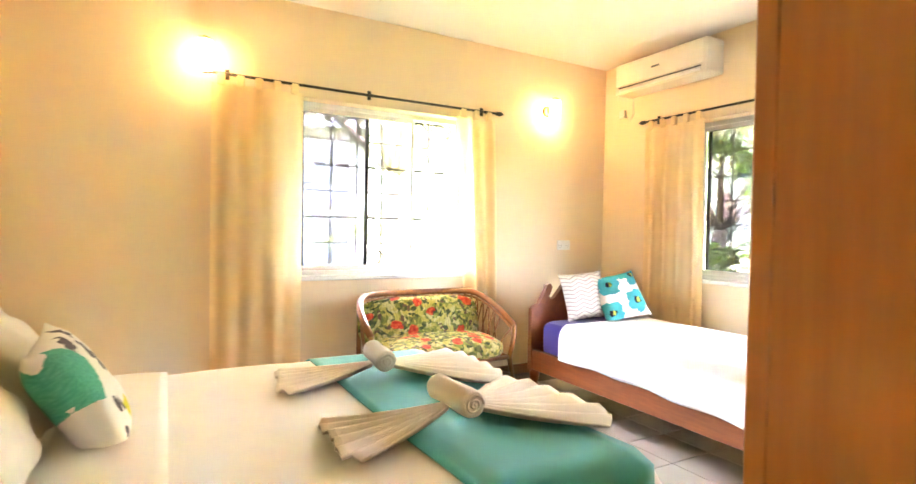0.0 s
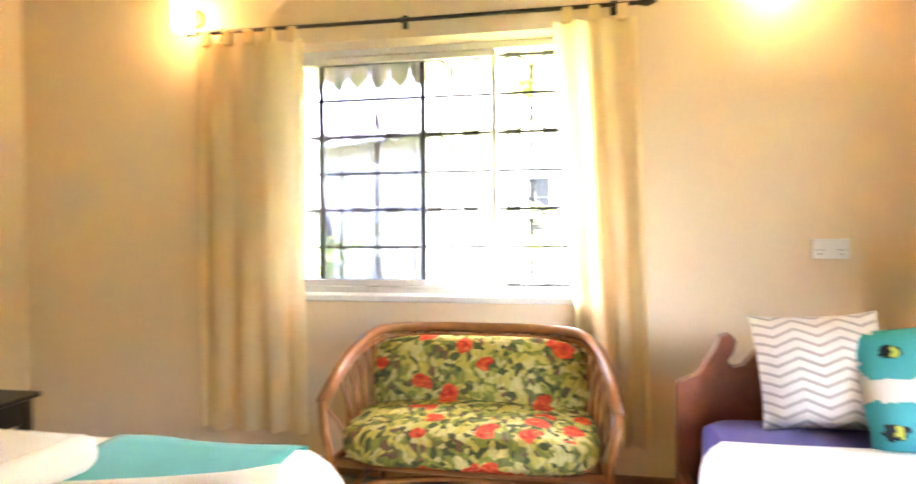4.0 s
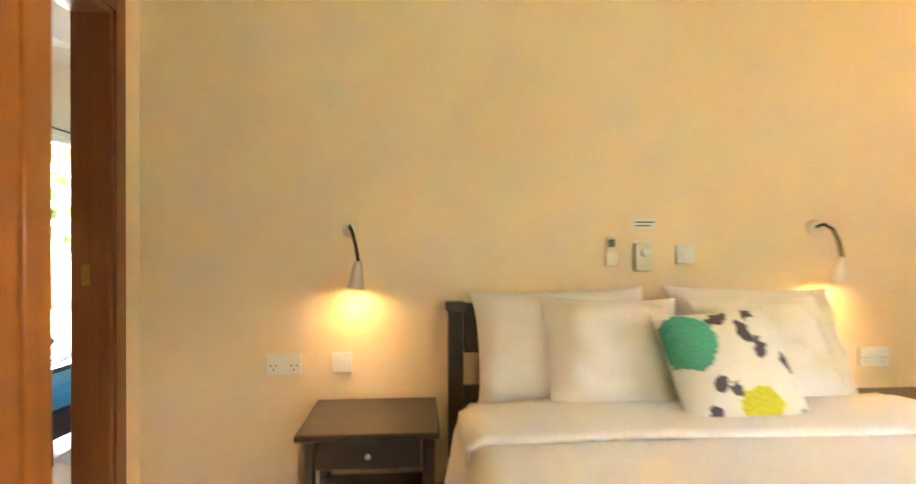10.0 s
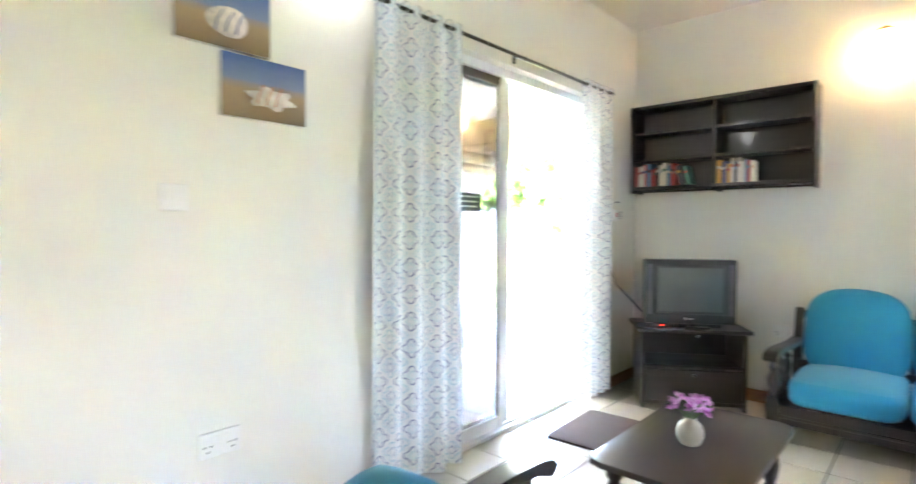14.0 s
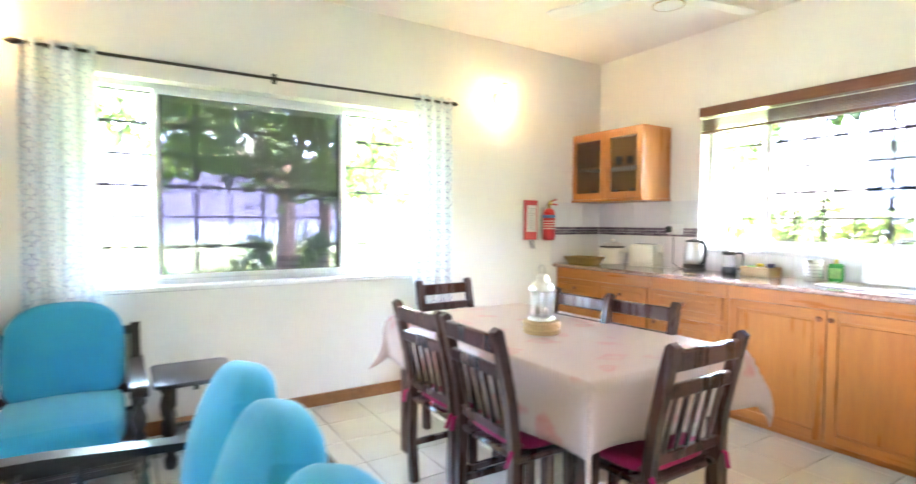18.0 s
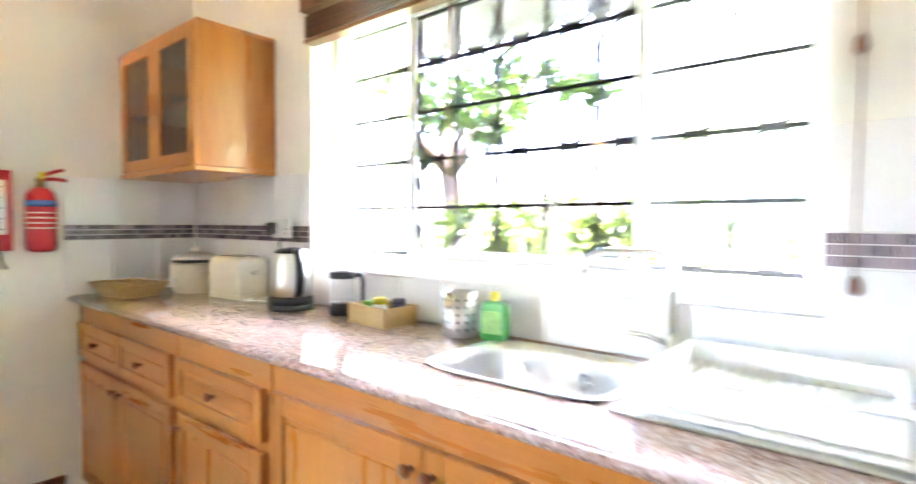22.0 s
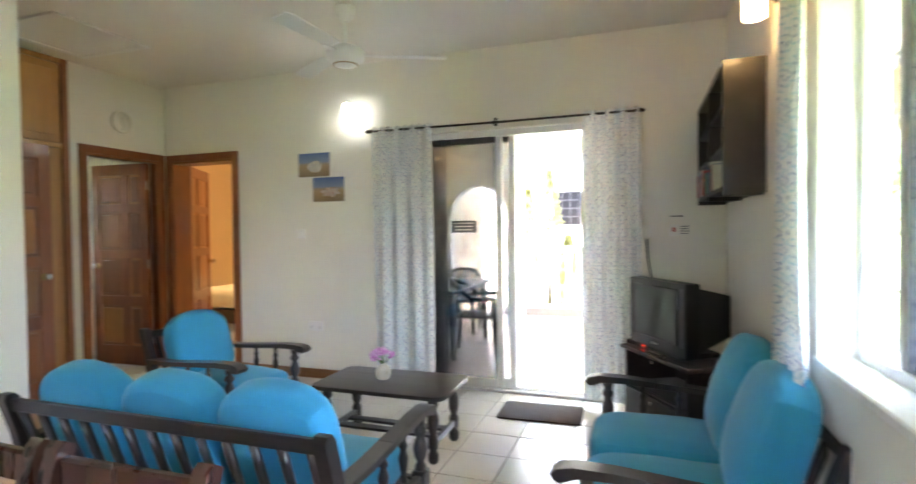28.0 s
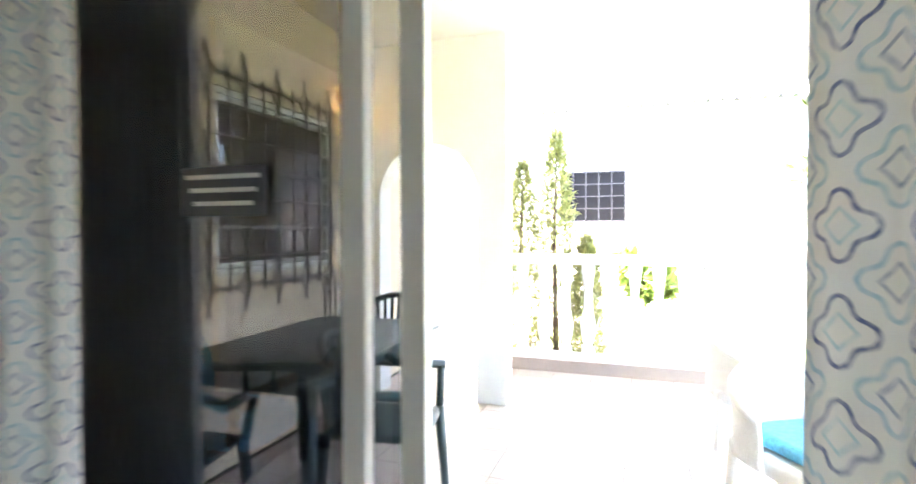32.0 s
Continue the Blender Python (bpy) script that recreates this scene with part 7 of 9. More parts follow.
for a, b, c, d in ((-0.19, 0.19, -0.16, -0.148), (-0.19, 0.19, 0.158, 0.17), (-0.19, -0.178, -0.148, 0.158), (0.178, 0.19, -0.148, 0.158)):
    part("wall", bx(a, b, c, d, 0.018, 0.075, 0.003), M["plastic_white"], dr)
for k in range(13):
    x = -0.16 + 0.026 * k
    part("rib", bx(x - 0.003, x + 0.003, -0.145, 0.155, 0.018, 0.034), M["plastic_white"], dr)
# things on the worktop
bk = thing("bread_basket", "shallow woven tray of brown cane", "basket", pose(-3.84, 3.24, 0.91, 0, 0, 8))
part("base", bx(-0.11, 0.11, -0.075, 0.075, 0, 0.006), M["rattan"], bk)
for k in range(6):
    s = 1 + 0.06 * k
    z = 0.006 + 0.011 * k
    part("weave", tube([(-0.11 * s, -0.075 * s, z), (0.11 * s, -0.075 * s, z), (0.11 * s, 0.075 * s, z), (-0.11 * s, 0.075 * s, z)], 0.006, 6, closed=True), M["bamboo"], bk)
rk = thing("rice_cooker", "white rice cooker with a glass lid", "rice cooker", pose(-3.76, 3.51, 0.91))
part("body", lathe([(0.09, 0), (0.10, 0.01), (0.112, 0.04), (0.115, 0.13), (0.108, 0.145)], 26), M["plastic"], rk)
part("rim", lathe([(0.105, 0.145), (0.112, 0.150), (0.108, 0.158), (0.098, 0.160)], 26), M["plastic_black"], rk)
ld = part("lid", lathe([(0.105, 0.160), (0.095, 0.178), (0.06, 0.192), (0.012, 0.197)], 26), M["steel"], rk)
part("lid_knob", lathe([(0.010, 0.196), (0.020, 0.208), (0.018, 0.218), (0.006, 0.221)], 14), M["plastic"], ld)
for s in (-1, 1):
    part("handle", tube([(s * 0.110, -0.03, 0.11), (s * 0.145, -0.025, 0.112), (s * 0.145, 0.025, 0.112), (s * 0.110, 0.03, 0.11)], 0.008, 8), M["plastic"], rk)
part("control", bx(-0.03, 0.03, -0.119, -0.108, 0.03, 0.075, 0.003), M["plastic_white"], rk)
to = thing("toaster", "cream plastic two-slice toaster on the worktop", "toaster", pose(-3.42, 3.545, 0.91, 0, 0, 4))
part("body", softbox(0.25, 0.16, 0.175, 8.0, 7, m=Matrix.Translation((0, 0, 0.10))), M["plastic"], to)
part("base", bx(-0.12, 0.12, -0.076, 0.076, 0, 0.025, 0.004), M["plastic"], to)
for y in (-0.03, 0.03):
    part("slot", bx(-0.085, 0.085, y - 0.011, y + 0.011, 0.1855, 0.1895), M["ink"], to, smooth=False)
part("lever", bx(0.122, 0.148, -0.016, 0.016, 0.11, 0.126, 0.004), M["plastic"], to)
single("toaster_cable", tube([(-3.29, 3.54, 0.916), (-3.26, 3.48, 0.916), (-3.22, 3.49, 0.916), (-3.16, 3.53, 0.916)], 0.004, 6), M["plastic_white"], "white cable lying beside the toaster", "cable")
ke = thing("kettle", "steel electric kettle with a black handle", "kettle", pose(-2.95, 3.515, 0.91, 0, 0, -20))
part("base", lathe([(0.085, 0), (0.088, 0.008), (0.083, 0.022)], 24), M["plastic_black"], ke)
part("foot_ring", lathe([(0.082, 0.022), (0.080, 0.055)], 24), M["plastic_black"], ke)
part("body", lathe([(0.080, 0.055), (0.078, 0.10), (0.068, 0.215), (0.066, 0.222)], 26), M["steel"], ke)
part("lid", lathe([(0.068, 0.222), (0.060, 0.236), (0.02, 0.243), (0.004, 0.244)], 24), M["plastic_black"], ke)
part("spout", slab([(-0.022, 0), (0.022, 0), (0.0, 0.035)], 0.0, 0.035, 0.0, Matrix.Translation((-0.062, 0, 0.188)) @ Matrix.Rotation(radians(90), 4, "Z")), M["steel"], ke)
part("handle", tube([(0.060, 0, 0.228), (0.105, 0, 0.225), (0.128, 0, 0.19), (0.130, 0, 0.13), (0.112, 0, 0.075), (0.078, 0, 0.06)], [0.014, 0.016, 0.017, 0.016, 0.014, 0.012], 10), M["plastic_black"], ke)
single("kettle_cable", tube([(-3.04, 3.55, 0.916), (-3.13, 3.585, 0.916), (-3.20, 3.60, 0.95), (-3.22, 3.63, 1.05), (-3.22, 3.632, 1.185)], 0.004, 6), M["plastic_black"], "black cable running up to the wall plug", "cable")
fp = thing("french_press", "glass coffee press with a black lid", "coffee press", pose(-2.70, 3.565, 0.91, 0, 0, 10))
part("glass", lathe([(0.045, 0.012), (0.046, 0.015), (0.046, 0.15)], 22), M["glass_vessel"], fp)
part("coaster", lathe([(0.050, 0), (0.050, 0.018), (0.047, 0.045)], 22), M["plastic_black"], fp)
part("collar", lathe([(0.047, 0.135), (0.050, 0.14), (0.050, 0.155), (0.046, 0.16)], 22), M["plastic_black"], fp)
part("lid", lathe([(0.048, 0.16), (0.040, 0.172), (0.008, 0.178), (0.004, 0.21), (0.012, 0.215), (0.010, 0.226), (0.002, 0.228)], 20), M["steel"], fp)
part("handle", tube([(0.046, 0, 0.150), (0.090, 0, 0.150), (0.098, 0, 0.13), (0.096, 0, 0.05), (0.060, 0, 0.03)], 0.008, 8), M["plastic_black"], fp)
bxm = thing("wooden_caddy", "small open wooden box of tea and coffee packets", "box", pose(-2.46, 3.545, 0.91, 0, 0, -6))
part("base", bx(-0.105, 0.105, -0.07, 0.07, 0, 0.008), M["bamboo"], bxm)
for a, b, c, d in ((-0.105, 0.105, -0.07, -0.06), (-0.105, 0.105, 0.06, 0.07), (-0.105, -0.095, -0.06, 0.06), (0.095, 0.105, -0.06, 0.06)):
    part("wall", bx(a, b, c, d, 0.008, 0.065, 0.002), M["bamboo"], bxm)
for nm, lab, x, y, c in (("tea_packet", "green packet in the wooden caddy", -0.05, 0.0, (0.20, 0.42, 0.05)), ("small_jar", "white jar with a yellow lid in the wooden caddy", 0.01, -0.02, (0.72, 0.70, 0.64)), ("small_jar", "dark jar in the wooden caddy", 0.06, 0.02, (0.10, 0.08, 0.14))):
    j = thing(nm, lab, "jar" if "jar" in nm else "packet", pose(-2.46 + x, 3.545 + y, 0.918))
    mm = mottled("packet_colour", c, 0.5, 20.0)
    if "jar" in nm:
        part("body", lathe([(0.022, 0), (0.024, 0.004), (0.024, 0.055), (0.021, 0.06)], 16), mm, j)
        part("lid", lathe([(0.024, 0.06), (0.024, 0.078), (0.020, 0.081)], 16), mottled("lid_colour", (0.70, 0.55, 0.04) if c[0] > 0.5 else c, 0.4), j)
    else:
        part("body", bx(-0.028, 0.028, -0.02, 0.02, 0, 0.062, 0.003), mm, j)
        part("band", bx(-0.0285, 0.0285, -0.0206, 0.0206, 0.02, 0.035), M["paper"], j)
uc = thing("cutlery_holder", "perforated steel cutlery holder", "cutlery holder", pose(-2.13, 3.56, 0.91))
part("cup", lathe([(0.050, 0.0), (0.052, 0.003), (0.052, 0.135), (0.048, 0.135), (0.048, 0.006)], 26), M["steel"], uc)
for j in range(5):
    for k in range(12):
        a = 2 * math.pi * k / 12
        part("hole", lathe([(0.005, 0), (0.004, 0.0006)], 8, m=Matrix.Translation((0.052 * math.cos(a), 0.052 * math.sin(a), 0.025 + 0.022 * j)) @ Matrix.Rotation(a, 4, "Z") @ Matrix.Rotation(radians(90), 4, "Y")), M["ink"], uc)
gb = thing("detergent_bottle", "green dish soap bottle", "bottle", pose(-2.00, 3.56, 0.91, 0, 0, 10))
part("body", softbox(0.085, 0.05, 0.118, 6.0, 6, m=Matrix.Translation((0, 0, 0.059))), mottled("green_soap", (0.05, 0.30, 0.06), 0.25, 10.0), gb)
part("neck", lathe([(0.018, 0.110), (0.011, 0.122), (0.011, 0.128), (0.012, 0.129), (0.011, 0.142), (0.004, 0.145)], 14), mottled("yellow_cap", (0.70, 0.62, 0.08), 0.4), gb)
part("label_card", bx(-0.032, 0.032, -0.0275, -0.024, 0.025, 0.09, 0.002), mottled("soap_label", (0.30, 0.55, 0.15), 0.5, 30.0, 0.4), gb)
tr = thing("grill_stand", "round wire grill rack on thin legs", "rack", pose(-0.93, 3.46, 0.91))
for r in (0.145, 0.125):
    part("ring", tube(arc((0, 0, 0.09), r, 0, 350, 35, "xy"), 0.003, 6, closed=True), M["steel"], tr)
for k in range(9):
    y = -0.112 + 0.028 * k
    h = math.sqrt(0.145**2 - y * y)
    part("wire", tube([(-h, y, 0.091), (h, y, 0.091)], 0.002, 5), M["steel"], tr)
for k in range(3):
    a = radians(90 + 120 * k)
    part("leg", tube([(0.14 * math.cos(a), 0.14 * math.sin(a), 0.09), (0.145 * math.cos(a), 0.145 * math.sin(a), 0.0)], 0.003, 6), M["steel"], tr)
mw = thing("microwave", "white microwave standing across the worktop corner", "microwave", pose(-0.65, 3.425, 0.91, 0, 0, -28.4))
part("case", bx(0, 0.42, 0.012, 0.235, 0.012, 0.25, 0.006), M["plastic_white"], mw)
for x in (0.03, 0.39):
    for y in (0.03, 0.21):
        part("foot", lathe([(0.012, 0), (0.012, 0.013)], 10, m=Matrix.Translation((x, y, 0))), M["plastic_black"], mw)
dd = part("door", bx(0.002, 0.30, -0.014, 0.012, 0.014, 0.248, 0.005), M["plastic_white"], mw)
part("door_window", bx(0.035, 0.235, -0.0165, -0.013, 0.055, 0.20, 0.002), mottled("dark_door_glass", (0.16, 0.16, 0.16), 0.12, 30.0), dd)
part("handle", tube([(0.262, -0.016, 0.03), (0.254, -0.034, 0.08), (0.252, -0.038, 0.13), (0.254, -0.034, 0.18), (0.262, -0.016, 0.235)], 0.012, 8), M["plastic_white"], dd)
part("sticker", lathe([(0.038, 0), (0.036, 0.002)], 20, m=Matrix.Translation((0.075, -0.0162, 0.10)) @ Matrix.Rotation(radians(90), 4, "X")), M["paper"], dd)
pn = part("control_panel", bx(0.302, 0.418, -0.013, 0.012, 0.014, 0.248, 0.005), M["plastic_white"], mw)
part("display", bx(0.322, 0.398, -0.0148, -0.0128, 0.20, 0.225), M["ink"], pn, smooth=False)
for j in range(5):
    for k in range(3):
        part("button", bx(0.322 + 0.027 * k, 0.343 + 0.027 * k, -0.0155, -0.0128, 0.055 + 0.026 * j, 0.073 + 0.026 * j, 0.001), M["plastic"], pn)
kn = thing("utensil_stand", "wooden stand with hanging black kitchen utensils", "utensil stand", pose(-0.24, 3.06, 0.91))
part("foot", lathe([(0.085, 0), (0.088, 0.01), (0.080, 0.022), (0.02, 0.026)], 24), M["bamboo"], kn)
part("pole", lathe([(0.013, 0.022), (0.013, 0.33), (0.020, 0.335), (0.012, 0.36), (0.002, 0.365)], 14), M["bamboo"], kn)
part("crown", lathe([(0.062, 0.30), (0.062, 0.315)], 22), M["bamboo"], kn)
for k in range(6):
    a = radians(60 * k + 20)
    q = Matrix.Translation((0.066 * math.cos(a), 0.066 * math.sin(a), 0)) @ Matrix.Rotation(a, 4, "Z")
    u = part("utensil_grip", lathe([(0.012, 0.21), (0.014, 0.24), (0.011, 0.29), (0.013, 0.31), (0.006, 0.318)], 10, m=q), M["bamboo"], kn)
    part("utensil_neck", lathe([(0.006, 0.12), (0.005, 0.21)], 8, m=q), M["plastic_black"], u)
    part("utensil_head", softbox(0.055, 0.016, 0.075, 3.0, 3, m=q @ Matrix.Rotation(radians(90), 4, "Z") @ Matrix.Translation((0, 0, 0.09))), M["plastic_black"], u)


def wall_cabinet(label, w, m, h=0.57, d=0.34):
    c = thing("wall_cabinet", label, "kitchen cabinet", m, "kitchen wall cabinets")
    part("side", bx(0, 0.018, -d + 0.02, -0.002, 0, h, 0.002), PZ, c)
    part("side", bx(w - 0.018, w, -d + 0.02, -0.002, 0, h, 0.002), PZ, c)
    part("bottom", bx(-0.006, w + 0.006, -d - 0.006, -0.002, -0.022, 0.0, 0.004), PX, c)
    part("top", bx(0, w, -d + 0.01, -0.002, h, h + 0.016, 0.003), PX, c)
    part("back", bx(0.018, w - 0.018, -0.012, -0.003, 0, h), PZ, c)
    part("shelf", bx(0.018, w - 0.018, -d + 0.04, -0.012, h * 0.47, h * 0.47 + 0.016), PX, c)
    for k in range(2):
        a, b = w * k / 2, w * (k + 1) / 2
        fielded(c, "door", a + 0.002, b - 0.002, 0.002, h - 0.002, -d + 0.009, None, True)
        hx = w / 2 + (0.028 if k else -0.028)
        part("handle", bx(hx - 0.005, hx + 0.005, -d - 0.016, -d - 0.002, h * 0.42, h * 0.58, 0.003), PZ, c)
    return c


wall_cabinet("varnished wooden wall cabinet with glass doors in the corner", 0.775, pose(-4.045, Y_N, 1.48), d=0.36)
wall_cabinet("varnished wooden wall cabinet with glass doors over the microwave", 0.735, pose(-0.865, Y_N, 1.455))
for k in range(9):
    for x0, w in ((-0.80, 0.60), (-3.98, 0.66)):
        g = single("drinking_glass", lathe([(0.022, 0), (0.026, 0.003), (0.032, 0.095), (0.030, 0.095), (0.024, 0.006)], 14), M["glass_vessel"], "clear drinking glass inside the wall cabinet", "glass", pose(x0 + w * (k + 0.5) / 9, 3.46 + 0.05 * (k % 2), (1.455 if x0 > -2 else 1.475) + (0.285 if k % 3 else 0.001)), "glasses in the cabinets")
# roller blind
bl = thing("window_blind", "rolled-up dark wooden slat blind over the kitchen window", "blind", pose(-2.975, Y_N - 0.002, 0))
bmat = wood("blind_wood", (0.10, 0.03, 0.018), (0.22, 0.075, 0.04), 0.4, "x", perob=0.3, knots=False)
part("pelmet", bx(0, 1.775, -0.075, 0, 2.09, 2.165, 0.004), bmat, bl)
for k in range(10):
    part("slat", bx(0.015, 1.76, -0.062, -0.012, 2.068 - 0.0085 * k, 2.071 - 0.0085 * k), bmat, bl)
part("bottom_rail", bx(0.01, 1.765, -0.064, -0.010, 1.965, 1.984, 0.003), bmat, bl)
for x in (0.80, 0.815):
    part("cord", tube([(x, -0.068, 2.07), (x - 0.01, -0.07, 1.70), (x - 0.02 * (x - 0.79) * 50, -0.07, 1.52)], 0.0016, 5), bmat, bl)
part("wand", tube([(0.79, -0.07, 2.02), (0.775, -0.075, 1.56)], 0.004, 6), bmat, bl)
cd = part("side_cord", tube([(1.80, -0.012, 2.06), (1.805, -0.012, 1.55), (1.80, -0.012, 1.12)], 0.002, 5), bmat, bl)
for z in (1.60, 1.12):
    part("tassel", lathe([(0.004, 0.03), (0.010, 0.02), (0.012, 0.0), (0.006, -0.01)], 10, m=Matrix.Translation((1.802, -0.014, z))), bmat, cd)
# stove
so = thing("stove", "white free-standing cooker with a glass lid", "stove", pose(-0.645, 2.52, 0, 0, 0, -90))
part("body", bx(0, 0.52, 0.0, 0.515, 0.02, 0.87, 0.006), M["plastic_white"], so)
part("hob", bx(0.004, 0.516, 0.03, 0.51, 0.87, 0.885, 0.004), M["steel"], so)
gl = part("glass_lid", bx(0.012, 0.508, 0.06, 0.505, 0.898, 0.904, 0.002), M["glass_vessel"], so)
part("lid_spacer", bx(0.012, 0.508, 0.49, 0.505, 0.885, 0.898), M["steel"], so)
for x in (0.15, 0.37):
    for y in (0.16, 0.36):
        b = part("burner", lathe([(0.055, 0.884), (0.055, 0.889), (0.025, 0.893)], 18, m=Matrix.Translation((x, y, 0))), M["plastic_black"], so)
part("panel", bx(0.002, 0.518, -0.03, 0.0, 0.775, 0.885, 0.012, 2), M["plastic_white"], so)
part("panel_rail", tube([(0.01, -0.028, 0.882), (0.51, -0.028, 0.882)], 0.014, 10), M["chrome"], so)
for k in range(5):
    part("knob", lathe([(0.020, 0), (0.018, 0.02), (0.008, 0.026)], 14, m=Matrix.Translation((0.07 + 0.095 * k, -0.030, 0.825)) @ Matrix.Rotation(radians(90), 4, "X")), M["plastic_black"], so)
od = part("oven_door", bx(0.008, 0.512, -0.022, -0.001, 0.22, 0.765, 0.006), M["plastic_white"], so)
part("oven_window", bx(0.08, 0.44, -0.025, -0.021, 0.36, 0.64, 0.003), M["ink"], od)
part("oven_handle", tube([(0.06, -0.02, 0.72), (0.06, -0.055, 0.725), (0.46, -0.055, 0.725), (0.46, -0.02, 0.72)], 0.009, 8), M["chrome"], od)
part("drawer", bx(0.008, 0.512, -0.02, -0.001, 0.03, 0.21, 0.006), M["plastic_white"], so)
for x in (0.04, 0.48):
    for y in (0.04, 0.47):
        part("foot", lathe([(0.016, 0), (0.016, 0.021)], 10, m=Matrix.Translation((x, y, 0))), M["plastic_black"], so)
hd = thing("cooker_hood", "white slim cooker hood over the stove", "cooker hood", pose(-0.122, 2.52, 1.58, 0, 0, -90))
part("body", bx(0, 0.55, -0.24, -0.002, 0.02, 0.14, 0.008), M["plastic_white"], hd)
part("visor", slab([(0, 0), (0.55, 0), (0.55, 0.10), (0, 0.10)], 0, 0.02, 0.0, Matrix.Translation((0, -0.34, 0.008)) @ Matrix.Rotation(radians(8), 4, "X")), M["plastic_white"], hd)
part("filter", bx(0.03, 0.52, -0.23, -0.02, 0.012, 0.02), M["steel"], hd)
# plugs on the band
for x, y_, rz, lab in ((-3.21, Y_N, 0, "white double socket with a black plug above the worktop"), (-0.12, 3.30, -90, "white socket with a black plug beside the microwave")):
    s = socket(lab, pose(x, y_ - (0.008 if rz == 0 else 0), 1.225, 0, 0, rz))
    part("plug", bx(-0.062, -0.022, -0.05, -0.012, -0.025, 0.025, 0.006), M["plastic_black"], s)
# fire extinguisher and board
fb = thing("notice_board", "red wall board with a printed white instruction sheet", "notice board", WESTF(2.79, 1.31))
part("board", bx(-0.072, 0.072, -0.022, 0, -0.185, 0.158, 0.004), M["red"], fb)
sh_ = part("sheet", bx(-0.048, 0.052, -0.024, -0.021, -0.115, 0.115), M["paper"], fb, smooth=False)
for k in range(13):
    part("line", bx(-0.038, 0.040 - 0.012 * (k % 3), -0.0252, -0.0238, 0.085 - 0.015 * k, 0.089 - 0.015 * k), M["ink"], sh_, smooth=False)
for x in (-0.012, 0.018):
    part("strap", tube([(x, -0.012, -0.15), (x + 0.008, -0.014, -0.20), (x + 0.018, -0.012, -0.245), (x + 0.030, -0.010, -0.262)], 0.006, 6), M["plastic_black"], fb)
fe = thing("fire_extinguisher", "red fire extinguisher with a blue and white label", "fire extinguisher", WESTF(2.95, 1.12))
q = Matrix.Translation((0, -0.068, 0))
part("cylinder", lathe([(0.040, 0), (0.052, 0.008), (0.056, 0.03), (0.056, 0.22), (0.048, 0.255), (0.030, 0.275), (0.018, 0.28)], 24, m=q), M["red"], fe)
part("label_wrap", lathe([(0.0563, 0.195), (0.0563, 0.222)], 24, m=q), M["blue_ink"], fe)
for k in range(4):
    part("label_line", lathe([(0.0564, 0.10 + 0.022 * k), (0.0564, 0.106 + 0.022 * k)], 24, m=q), M["paper"], fe)
part("valve", lathe([(0.018, 0.28), (0.016, 0.30), (0.020, 0.305), (0.014, 0.325)], 14, m=q), M["brass"], fe)
part("lever", tube([(-0.005, -0.068, 0.322), (0.04, -0.068, 0.345), (0.085, -0.068, 0.36)], 0.008, 6), M["red"], fe)
part("lever", tube([(-0.005, -0.068, 0.312), (0.05, -0.068, 0.318), (0.095, -0.068, 0.312)], 0.008, 6), M["red"], fe)
part("tag", bx(-0.012, 0.012, -0.09, -0.085, 0.315, 0.345), mottled("yellow_tag", (0.70, 0.62, 0.06), 0.5), fe)
part("hook", bx(-0.02, 0.02, -0.022, 0, 0.24, 0.29, 0.003), M["steel"], fe)
# dining table with its cloth
TX0, TX1, TY0, TY1, TZ = -3.14, -1.66, 1.04, 1.94, 0.755
dt = thing("dining_table", "dark wooden dining table under a vinyl cloth", "dining table", pose(0, 0, 0))
part("tabletop", bx(TX0 + 0.01, TX1 - 0.01, TY0 + 0.01, TY1 - 0.01, TZ - 0.03, TZ - 0.004, 0.005), M["chair_wood"], dt)
for x in (TX0 + 0.07, TX1 - 0.07):
    for y in (TY0 + 0.07, TY1 - 0.07):
        part("leg", bx(x - 0.032, x + 0.032, y - 0.032, y + 0.032, 0, TZ - 0.03, 0.005), M["chair_wood"], dt)
for a, b, c, d in ((TX0 + 0.10, TX1 - 0.10, TY0 + 0.06, TY0 + 0.08), (TX0 + 0.10, TX1 - 0.10, TY1 - 0.08, TY1 - 0.06), (TX0 + 0.06, TX0 + 0.08, TY0 + 0.10, TY1 - 0.10), (TX1 - 0.08, TX1 - 0.06, TY0 + 0.10, TY1 - 0.10)):
    part("apron", bx(a, b, c, d, TZ - 0.11, TZ - 0.03), M["chair_wood"], dt)


